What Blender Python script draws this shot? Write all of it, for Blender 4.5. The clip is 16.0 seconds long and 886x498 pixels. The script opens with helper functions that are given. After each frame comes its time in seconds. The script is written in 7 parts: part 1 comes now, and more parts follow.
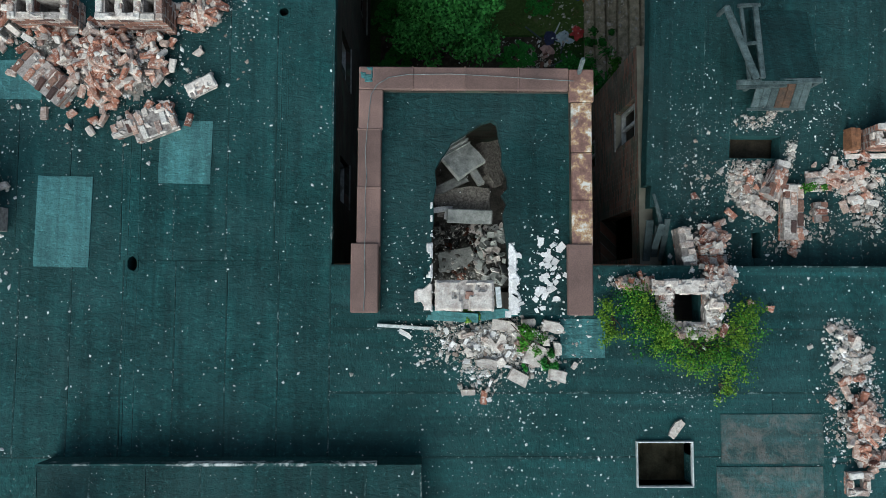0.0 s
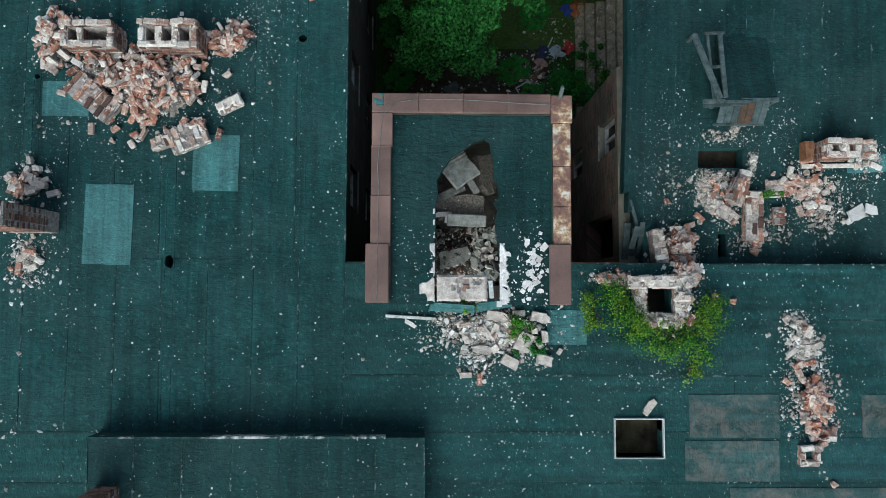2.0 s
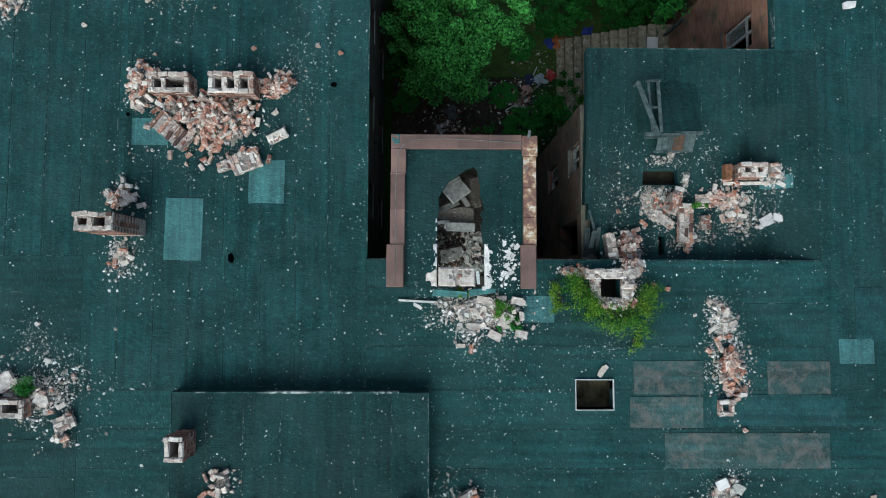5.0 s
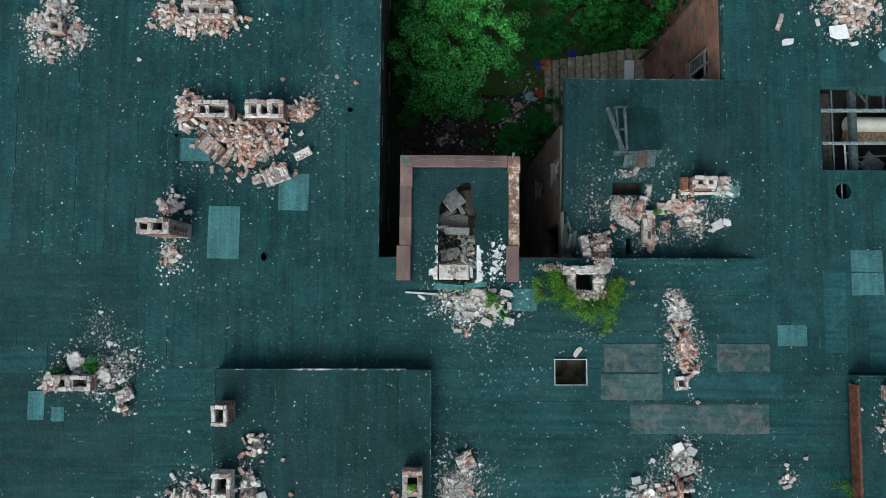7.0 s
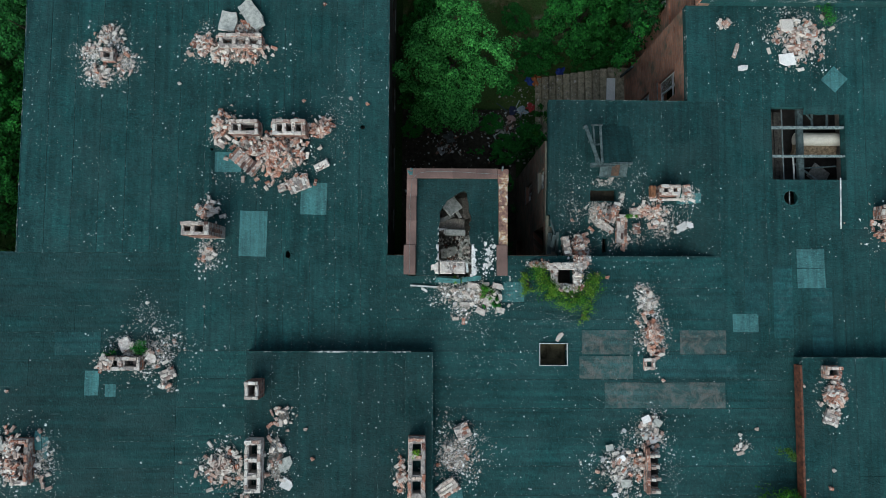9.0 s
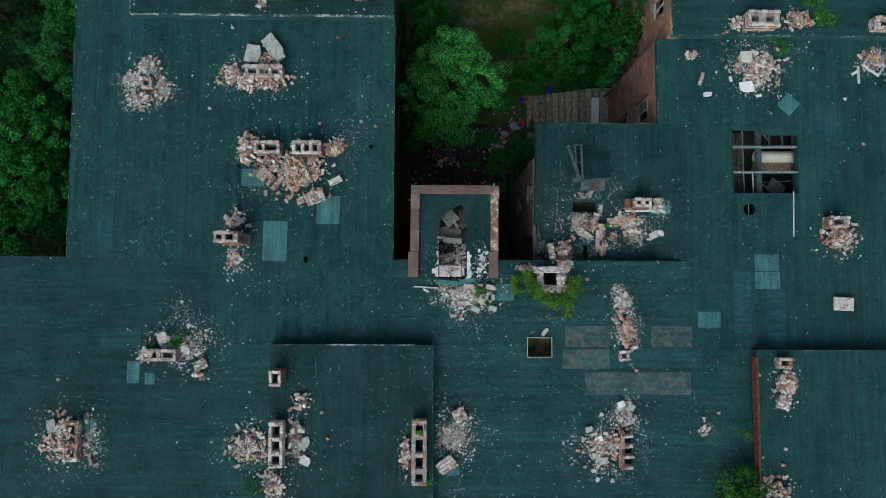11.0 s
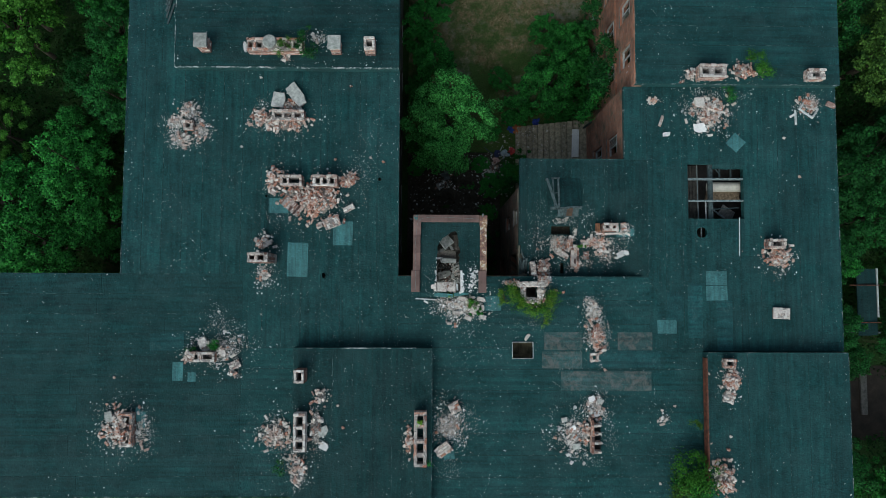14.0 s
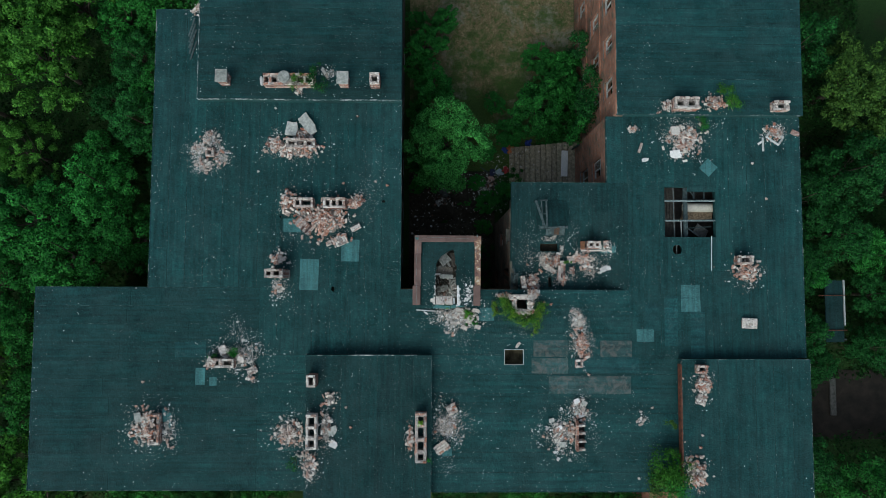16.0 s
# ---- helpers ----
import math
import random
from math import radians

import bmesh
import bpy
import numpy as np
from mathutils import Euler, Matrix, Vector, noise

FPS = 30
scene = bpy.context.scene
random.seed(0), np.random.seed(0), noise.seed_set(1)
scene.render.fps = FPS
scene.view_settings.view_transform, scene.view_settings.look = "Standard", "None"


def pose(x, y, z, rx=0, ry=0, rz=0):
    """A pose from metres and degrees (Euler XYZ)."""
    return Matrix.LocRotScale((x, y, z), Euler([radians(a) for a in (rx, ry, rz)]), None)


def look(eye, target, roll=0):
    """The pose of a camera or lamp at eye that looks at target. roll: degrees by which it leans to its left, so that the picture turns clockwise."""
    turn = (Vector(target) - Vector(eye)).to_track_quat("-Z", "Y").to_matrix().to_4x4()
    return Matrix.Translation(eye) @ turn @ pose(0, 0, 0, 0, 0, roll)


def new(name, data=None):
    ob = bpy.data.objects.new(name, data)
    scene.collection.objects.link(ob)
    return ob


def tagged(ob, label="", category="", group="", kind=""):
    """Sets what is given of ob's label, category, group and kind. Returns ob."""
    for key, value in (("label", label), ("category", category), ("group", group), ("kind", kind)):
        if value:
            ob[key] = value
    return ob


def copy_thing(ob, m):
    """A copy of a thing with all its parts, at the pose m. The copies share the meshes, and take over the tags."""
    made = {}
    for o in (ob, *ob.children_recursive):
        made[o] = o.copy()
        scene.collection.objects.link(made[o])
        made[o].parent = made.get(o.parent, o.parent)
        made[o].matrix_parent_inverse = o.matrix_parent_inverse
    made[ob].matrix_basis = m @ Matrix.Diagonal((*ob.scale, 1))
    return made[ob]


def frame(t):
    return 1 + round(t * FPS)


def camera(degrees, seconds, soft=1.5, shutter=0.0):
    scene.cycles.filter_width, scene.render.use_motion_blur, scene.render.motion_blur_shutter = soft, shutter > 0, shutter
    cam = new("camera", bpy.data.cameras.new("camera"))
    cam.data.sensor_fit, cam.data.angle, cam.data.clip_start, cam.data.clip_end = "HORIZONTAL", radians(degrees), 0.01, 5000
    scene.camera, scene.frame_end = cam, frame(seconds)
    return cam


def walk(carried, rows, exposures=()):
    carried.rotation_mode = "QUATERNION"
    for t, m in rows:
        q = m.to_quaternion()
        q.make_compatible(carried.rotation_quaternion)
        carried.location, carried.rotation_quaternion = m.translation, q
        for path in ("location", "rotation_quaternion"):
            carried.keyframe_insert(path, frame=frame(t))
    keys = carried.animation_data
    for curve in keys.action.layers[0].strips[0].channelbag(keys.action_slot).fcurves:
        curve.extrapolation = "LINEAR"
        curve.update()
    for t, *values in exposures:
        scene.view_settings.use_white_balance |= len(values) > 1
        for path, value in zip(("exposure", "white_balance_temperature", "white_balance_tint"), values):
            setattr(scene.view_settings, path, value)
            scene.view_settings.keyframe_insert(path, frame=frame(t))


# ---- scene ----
cam = camera(70.0, 16.0, soft=0.7)
PATH = [
    (0, 0.000, 0.000, 20.685, 3.535, -0.846, 0.177),
    (0.5, 0.000, -0.031, 21.012, 3.535, -0.846, 0.177),
    (1, -0.003, -0.054, 21.360, 3.535, -0.846, 0.177),
    (1.5, -0.010, -0.079, 21.746, 3.535, -0.846, 0.177),
    (2, -0.034, -0.101, 22.176, 3.535, -0.846, 0.177),
    (2.5, -0.052, -0.133, 22.660, 3.535, -0.846, 0.177),
    (3, -0.054, -0.171, 23.192, 3.535, -0.846, 0.177),
    (3.5, -0.061, -0.208, 23.784, 3.536, -0.846, 0.177),
    (4, -0.062, -0.258, 24.445, 3.536, -0.846, 0.177),
    (6.5, -0.127, -0.479, 28.181, 3.538, -0.848, 0.186),
    (7, -0.126, -0.534, 28.931, 3.538, -0.848, 0.187),
    (7.5, -0.130, -0.603, 29.676, 3.538, -0.848, 0.187),
    (8, -0.145, -0.665, 30.430, 3.538, -0.848, 0.187),
    (8.5, -0.162, -0.720, 31.192, 3.538, -0.848, 0.188),
    (9, -0.171, -0.757, 31.957, 3.538, -0.848, 0.188),
    (11.5, -0.191, -0.692, 35.757, 3.537, -0.849, 0.197),
    (12, -0.180, -0.625, 36.511, 3.537, -0.849, 0.197),
    (12.5, -0.162, -0.526, 37.262, 3.537, -0.849, 0.197),
    (13, -0.149, -0.409, 38.014, 3.537, -0.849, 0.198),
    (13.5, -0.147, -0.292, 38.783, 3.537, -0.849, 0.198),
    (14, -0.142, -0.165, 39.550, 3.537, -0.849, 0.199),
    (14.5, -0.139, -0.027, 40.297, 3.537, -0.849, 0.199),
    (15, -0.124, 0.109, 41.055, 3.537, -0.849, 0.200),
    (15.5, -0.114, 0.277, 41.819, 3.537, -0.849, 0.200),
    (16, -0.107, 0.479, 42.581, 3.537, -0.849, 0.200),
]
walk(cam, [(t, pose(*row)) for t, *row in PATH], [(0.0, 0.06, 5850, 1), (4.0, 0.08, 5850, 1), (6.5, 0.11, 5850, 1), (7.5, 0.08, 5850, 1), (8.2, 0.04, 5850, 1), (9.0, -0.07, 5850, 1), (11.5, -0.31, 5850, 1), (13.0, -0.31, 5850, 1), (16.0, -0.30, 5850, 1)])

# ---- light: an overcast sky, with the bright part of it in the south ----
world = bpy.data.worlds.new("overcast_sky")
scene.world = world
world.use_nodes = True
_wn = world.node_tree
_sky = _wn.nodes.new("ShaderNodeTexSky")
_sky.sky_type, _sky.sun_disc = "NISHITA", False
_sky.sun_elevation, _sky.sun_rotation = radians(40), radians(201)
_sky.air_density, _sky.dust_density, _sky.ozone_density = 1.0, 4.0, 1.0
_haze = _wn.nodes.new("ShaderNodeHueSaturation")
_haze.inputs["Saturation"].default_value = 0.6
_wn.links.new(_sky.outputs[0], _haze.inputs["Color"])
_wn.links.new(_haze.outputs[0], _wn.nodes["Background"].inputs[0])
_wn.nodes["Background"].inputs[1].default_value = 0.15
sun_data = bpy.data.lights.new("sun", "SUN")
sun_data.energy, sun_data.angle, sun_data.color = 1.97, radians(58), (1.0, 0.95, 0.88)
sun = new("sun", sun_data)
sun.matrix_world = look((-11, -28, 25), (0, 0, 0))

# ---- materials ----
def nodes_of(name, rough=0.9, metal=0.0):
    m = bpy.data.materials.new(name)
    m.use_nodes = True
    nt = m.node_tree
    b = nt.nodes["Principled BSDF"]
    b.inputs["Roughness"].default_value, b.inputs["Metallic"].default_value = rough, metal
    b.inputs["Specular IOR Level"].default_value = 0.3
    return m, nt, b


def coords(nt, space="Object", scale=(1, 1, 1)):
    if space == "World":
        c = nt.nodes.new("ShaderNodeNewGeometry").outputs["Position"]
    else:
        c = nt.nodes.new("ShaderNodeTexCoord").outputs[space]
    m = nt.nodes.new("ShaderNodeMapping")
    m.inputs["Scale"].default_value = scale
    nt.links.new(c, m.inputs[0])
    return m.outputs[0]


def noise_of(nt, c, scale, detail=4.0, rough=0.55, distortion=0.0):
    n = nt.nodes.new("ShaderNodeTexNoise")
    for key, v in (("Scale", scale), ("Detail", detail), ("Roughness", rough), ("Distortion", distortion)):
        n.inputs[key].default_value = v
    nt.links.new(c, n.inputs["Vector"])
    return n.outputs["Fac"]


def ramp(nt, fac, stops, kind="LINEAR"):
    r = nt.nodes.new("ShaderNodeValToRGB")
    r.color_ramp.interpolation = kind
    el = r.color_ramp.elements
    while len(el) < len(stops):
        el.new(0.5)
    for e, (p, c) in zip(el, stops):
        e.position = p
        e.color = (*c, 1) if len(c) == 3 else c
    nt.links.new(fac, r.inputs[0])
    return r.outputs[0]


def grey(v):
    return (v, v, v)


def mixed(nt, a, b, fac, kind="MIX"):
    m = nt.nodes.new("ShaderNodeMix")
    m.data_type, m.blend_type = "RGBA", kind
    for sock, v in ((m.inputs[0], fac), (m.inputs[6], a), (m.inputs[7], b)):
        if isinstance(v, (int, float)):
            sock.default_value = v
        elif isinstance(v, tuple):
            sock.default_value = (*v, 1)
        else:
            nt.links.new(v, sock)
    return m.outputs[2]


def bump(nt, b, height, strength, distance):
    n = nt.nodes.new("ShaderNodeBump")
    n.inputs["Strength"].default_value, n.inputs["Distance"].default_value = strength, distance
    nt.links.new(height, n.inputs["Height"])
    nt.links.new(n.outputs[0], b.inputs["Normal"])


def colour(nt, b, c):
    nt.links.new(c, b.inputs["Base Color"])


def object_random(nt):
    return nt.nodes.new("ShaderNodeObjectInfo").outputs["Random"]


def island_random(nt):
    return nt.nodes.new("ShaderNodeNewGeometry").outputs["Random Per Island"]


def felt_material(name, base, along, wear=(0.040, 0.125, 0.128), worn=0.59):
    """Roofing felt: dusty bitumen with streaks along the sheet, faint blotches, pale scuffs, and wrinkle shading in the
    colour.
    """
    m, nt, b = nodes_of(name, 0.85)
    b.inputs["Specular IOR Level"].default_value = 0.17
    c = coords(nt, "World")
    streak = coords(nt, "World", (0.35, 3.0, 1) if along == "x" else (3.0, 0.35, 1))
    brushed = coords(nt, "World", (0.16, 5.0, 1) if along == "x" else (5.0, 0.16, 1))
    col = ramp(nt, noise_of(nt, streak, 1.6, 5), [(0.3, tuple(0.74 * v for v in base)), (0.7, tuple(1.24 * v for v in base))])
    col = mixed(nt, col, ramp(nt, noise_of(nt, c, 0.55, 6, 0.6), [(0.3, grey(0.70)), (0.72, grey(1.17))]), 1.0, "MULTIPLY")
    col = mixed(nt, col, ramp(nt, object_random(nt), [(0, grey(0.88)), (1, grey(1.12))]), 1.0, "MULTIPLY")
    col = mixed(nt, col, ramp(nt, noise_of(nt, brushed, 1.1, 6, 0.6, 0.7), [(0.34, grey(0.66)), (0.5, grey(1.0)), (0.66, grey(1.3))]), 0.8, "MULTIPLY")
    # light and dark sides of the felt's waves, painted into the colour
    waves = coords(nt, "World", (1.0, 2.4, 1) if along == "y" else (2.4, 1.0, 1))
    col = mixed(nt, col, ramp(nt, noise_of(nt, waves, 3.4, 4, 0.5, 1.8), [(0.36, grey(0.74)), (0.48, grey(1.0)), (0.60, grey(1.22))]), ramp(nt, noise_of(nt, c, 0.3, 3), [(0.40, grey(0.15)), (0.58, grey(0.85))]), "MULTIPLY")
    col = mixed(nt, col, ramp(nt, noise_of(nt, c, 7, 7, 0.66, 0.8), [(0.34, grey(0.74)), (0.66, grey(1.24))]), 0.5, "MULTIPLY")
    col = mixed(nt, col, ramp(nt, noise_of(nt, c, 70, 4, 0.75), [(0.33, grey(0.70)), (0.7, grey(1.28))]), 0.34, "MULTIPLY")
    col = mixed(nt, col, ramp(nt, noise_of(nt, c, 1.7, 5, 0.7, 1.2), [(0.34, grey(0.66)), (0.5, grey(1.0)), (0.7, grey(1.14))]), 0.7, "MULTIPLY")
    # fine creases: their shaded and lit flanks go into the colour too
    crease_shade = noise_of(nt, streak, 4.2, 9, 0.66, 2.2)
    col = mixed(nt, col, ramp(nt, crease_shade, [(0.40, grey(1.06)), (0.47, grey(0.66)), (0.50, grey(1.05)), (0.56, grey(1.2)), (0.60, grey(0.8)), (0.66, grey(1.0))]), 0.24, "MULTIPLY")
    film = ramp(nt, noise_of(nt, c, 0.8, 6, 0.62, 0.5), [(0.36, grey(0.02)), (0.66, grey(0.26))])
    col = mixed(nt, col, tuple(k + 1.2 * v for k, v in zip((0.034, 0.040, 0.042), base)), film)
    scuff = ramp(nt, noise_of(nt, c, 2.3, 8, 0.75, 0.6), [(worn, grey(0)), (worn + 0.14, grey(0.36))])
    col = mixed(nt, col, wear, scuff)
    fleck = ramp(nt, noise_of(nt, c, 14, 5, 0.72, 0.4), [(0.57, grey(0)), (0.70, grey(0.48))])
    col = mixed(nt, col, tuple(k + 2.1 * v for k, v in zip((0.032, 0.062, 0.063), base)), fleck)
    colour(nt, b, col)
    wrinkle = mixed(nt, noise_of(nt, c, 6, 8, 0.68, 0.6), noise_of(nt, coords(nt, "World", (1.0, 2.6, 1) if along == "y" else (2.6, 1.0, 1)), 3.2, 5, 0.55, 1.6), 0.45)
    bump(nt, b, wrinkle, 0.85, 0.055)
    return m


FELT = (0.0096, 0.0478, 0.0482)
M_FELT_X = felt_material("roofing_felt_lengthwise", FELT, "x")
M_FELT_Y = felt_material("roofing_felt_crosswise", FELT, "y")
M_FELT_OLD = felt_material("older_darker_roofing_felt", tuple(0.68 * v for v in FELT), "y", worn=0.61)
M_FELT_OLD_X = felt_material("older_lengthwise_roofing_felt", tuple(0.80 * v for v in FELT), "x", worn=0.61)
M_FELT_WEST = felt_material("damp_roofing_felt", tuple(0.80 * v for v in FELT), "x", worn=0.60)
M_FELT_WORN = felt_material("weathered_annex_felt", tuple(0.68 * v for v in FELT), "y", worn=0.56)
M_PATCH = felt_material("new_felt_patch", (0.052, 0.148, 0.152), "y", (0.06, 0.16, 0.17), 0.7)
M_PATCH_DARK = felt_material("dusty_felt_patch", (0.012, 0.060, 0.063), "x", (0.08, 0.14, 0.14), 0.55)
M_PATCH_BROWN = felt_material("brown_felt_patch", (0.028, 0.068, 0.068), "x", (0.21, 0.165, 0.145), 0.46)


def brick_material(name, stops, dust=(0.58, 0.52, 0.47), dusty=0.55):
    m, nt, b = nodes_of(name, 0.92)
    c = coords(nt, "World")
    col = ramp(nt, object_random(nt), stops)
    col = mixed(nt, col, ramp(nt, noise_of(nt, c, 24, 6, 0.72), [(0.3, grey(0.5)), (0.7, grey(1.3))]), 0.95, "MULTIPLY")
    col = mixed(nt, col, dust, ramp(nt, noise_of(nt, c, 14, 7, 0.75), [(dusty, grey(0)), (dusty + 0.09, grey(0.9))]))
    colour(nt, b, col)
    bump(nt, b, noise_of(nt, c, 38, 6, 0.7), 0.9, 0.015)
    return m


M_BRICK = brick_material("old_red_brick", [(0, (0.13, 0.055, 0.042)), (0.2, (0.34, 0.140, 0.088)), (0.5, (0.39, 0.205, 0.145)), (0.72, (0.42, 0.31, 0.255)), (1, (0.66, 0.61, 0.55))], (0.62, 0.56, 0.50), 0.51)
M_BRICK_PALE = brick_material("limewashed_brick", [(0, (0.24, 0.14, 0.11)), (0.3, (0.38, 0.31, 0.27)), (0.6, (0.50, 0.455, 0.405)), (1, (0.66, 0.64, 0.60))], (0.63, 0.605, 0.56), 0.53)
M_BRICK_SOOT = brick_material("sooty_brick", [(0, (0.06, 0.042, 0.04)), (0.5, (0.165, 0.082, 0.06)), (1, (0.27, 0.165, 0.125))], (0.3, 0.27, 0.25), 0.62)


def plain(name, lo, hi, scale=3.0, rough=0.9, grain=40.0, relief=0.4, metal=0.0, island=False, depth=0.01):
    m, nt, b = nodes_of(name, rough, metal)
    c = coords(nt, "World")
    col = ramp(nt, noise_of(nt, c, scale, 6, 0.65), [(0.3, lo), (0.7, hi)])
    col = mixed(nt, col, ramp(nt, noise_of(nt, c, grain, 3, 0.6), [(0.3, grey(0.7)), (0.7, grey(1.2))]), 0.8, "MULTIPLY")
    rnd = island_random(nt) if island else object_random(nt)
    col = mixed(nt, col, ramp(nt, rnd, [(0, grey(0.5 if island else 0.75)), (1, grey(1.15))]), 1.0, "MULTIPLY")
    colour(nt, b, col)
    bump(nt, b, noise_of(nt, c, grain, 4), relief, depth)
    return m


M_RENDER = plain("pinkish_white_render", (0.32, 0.27, 0.24), (0.72, 0.69, 0.64), 9.0)
M_CREAM = plain("cream_mortar_crumb", (0.28, 0.26, 0.23), (0.60, 0.575, 0.525), 9.0, island=True)
M_PLY = plain("dark_mouldy_board", (0.018, 0.018, 0.013), (0.075, 0.062, 0.042), 5.0)
M_MORTAR = plain("lime_mortar", (0.13, 0.11, 0.10), (0.44, 0.41, 0.38), 14.0)
M_DUST = plain("mortar_dust", (0.055, 0.062, 0.058), (0.38, 0.35, 0.31), 11.0)
M_CHIP = plain("plaster_chip", (0.60, 0.61, 0.60), (0.80, 0.80, 0.79), 4.0, island=True)
M_CHIP_RED = plain("brick_crumb", (0.23, 0.155, 0.12), (0.50, 0.45, 0.40), 8.0, island=True)
M_PLASTER = plain("white_plaster_slab", (0.54, 0.54, 0.53), (0.78, 0.77, 0.76), 3.0)
M_CONCRETE = plain("weathered_concrete", (0.16, 0.18, 0.165), (0.45, 0.46, 0.43), 7.0)
M_CONCRETE_DARK = plain("dark_concrete", (0.04, 0.044, 0.04), (0.12, 0.12, 0.11), 5.0)
M_CONCRETE_MID = plain("dirty_grey_concrete", (0.07, 0.075, 0.07), (0.24, 0.245, 0.23), 6.0)
M_STEP = plain("mossy_concrete_step", (0.12, 0.12, 0.08), (0.44, 0.39, 0.29), 5.0)
M_GRAVEL = plain("gravelly_roof_fill", (0.05, 0.045, 0.038), (0.26, 0.24, 0.21), 26.0, grain=70.0, relief=0.9, depth=0.02)
M_RUBBLE_DARK = plain("dark_earthy_rubble", (0.028, 0.029, 0.026), (0.115, 0.108, 0.094), 8.0, island=True)
M_IRON = plain("rusty_red_sheet_metal", (0.105, 0.070, 0.062), (0.205, 0.132, 0.112), 1.6, 0.6, 60, 0.15)
M_RUST = plain("rusty_iron", (0.03, 0.018, 0.014), (0.22, 0.08, 0.045), 6.0, 0.8, 30, 0.5)
M_WOOD = plain("grey_weathered_wood", (0.018, 0.034, 0.037), (0.088, 0.122, 0.124), 7.0)
M_WOOD_BROWN = plain("brown_weathered_wood", (0.030, 0.028, 0.024), (0.110, 0.062, 0.038), 9.0)
M_ORANGE = plain("rotten_orange_board", (0.10, 0.05, 0.03), (0.34, 0.16, 0.08), 8.0)
M_BEAM = plain("flaking_painted_beam", (0.03, 0.062, 0.068), (0.34, 0.41, 0.41), 12.0)
M_WHITE_WOOD = plain("white_painted_wood", (0.28, 0.34, 0.34), (0.66, 0.68, 0.67), 9.0)
M_WHITE_BOARD = plain("clean_white_board", (0.72, 0.74, 0.72), (0.84, 0.85, 0.83), 4.0)
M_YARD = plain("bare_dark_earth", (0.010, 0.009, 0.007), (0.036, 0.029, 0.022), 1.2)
M_INSULATION = plain("torn_brown_insulation", (0.05, 0.035, 0.02), (0.26, 0.20, 0.13), 9.0, depth=0.04)
M_PALE_CONCRETE = plain("pale_concrete", (0.25, 0.27, 0.25), (0.60, 0.61, 0.57), 7.0)
M_FRAME = plain("greyed_window_wood", (0.24, 0.26, 0.25), (0.58, 0.60, 0.58), 8.0)
M_FLOORBOARD = plain("mouldy_floorboard", (0.05, 0.048, 0.026), (0.34, 0.29, 0.17), 2.6)
M_DARK = plain("dark_interior_floor", (0.10, 0.09, 0.075), (0.24, 0.20, 0.16), 1.5)
M_INTERIOR = plain("dirty_interior_plaster", (0.16, 0.15, 0.13), (0.36, 0.33, 0.28), 1.5)
M_STEEL = plain("pale_painted_pipe", (0.40, 0.38, 0.32), (0.62, 0.60, 0.52), 3.0, 0.5, 60, 0.1)
M_STEEL_BAR = plain("greyed_steel_bar", (0.05, 0.085, 0.09), (0.26, 0.30, 0.30), 9.0, 0.6)
M_BARK = plain("tree_bark", (0.035, 0.03, 0.022), (0.10, 0.085, 0.065), 6.0, 0.95, 25, 0.8)
m, nt, b = nodes_of("dusty_window_glass", 0.12)
b.inputs["Base Color"].default_value = (0.75, 0.82, 0.82, 1)
b.inputs["Transmission Weight"].default_value = 0.9
M_GLASS = m
# soot in the flues, and painted shade under the large roof hole
M_SOOT_SHADE = plain("black_soot_and_shade", (0.008, 0.008, 0.008), (0.03, 0.028, 0.026), 4.0)

# flaking iron cap: rust red, with whitish and ochre flakes
m, nt, b = nodes_of("flaking_sheet_metal", 0.65)
_c = coords(nt, "World")
_col = ramp(nt, noise_of(nt, _c, 3.4, 7, 0.7), [(0.36, (0.095, 0.052, 0.043)), (0.50, (0.185, 0.108, 0.088)), (0.56, (0.36, 0.24, 0.13)), (0.63, (0.56, 0.56, 0.52))])
colour(nt, b, mixed(nt, _col, (0.20, 0.35, 0.36), ramp(nt, noise_of(nt, _c, 2.2, 4), [(0.62, grey(0)), (0.7, grey(0.7))])))
bump(nt, b, noise_of(nt, _c, 30, 4), 0.4, 0.01)
M_FLAKING = m

# edge strip of the roofs: felt with broken whitish mortar
m, nt, b = nodes_of("worn_edge_strip", 0.9)
_c = coords(nt, "World")
colour(nt, b, mixed(nt, FELT, (0.42, 0.44, 0.43), ramp(nt, noise_of(nt, _c, 1.7, 9, 0.85, 0.6), [(0.53, grey(0)), (0.62, grey(0.8))])))
M_EDGE = m
m, nt, b = nodes_of("mortared_edge_strip", 0.9)
_c = coords(nt, "World")
colour(nt, b, mixed(nt, FELT, (0.62, 0.64, 0.63), ramp(nt, noise_of(nt, _c, 1.3, 9, 0.9, 0.7), [(0.49, grey(0)), (0.57, grey(0.85))])))
M_EDGE_WHITE = m

m, nt, b = nodes_of("dusty_felt_lap", 0.9)
_c = coords(nt, "World")
colour(nt, b, mixed(nt, tuple(0.60 * v for v in FELT), (0.19, 0.27, 0.27), ramp(nt, noise_of(nt, _c, 3.0, 9, 0.85), [(0.54, grey(0)), (0.64, grey(0.75))])))
M_SEAM = m

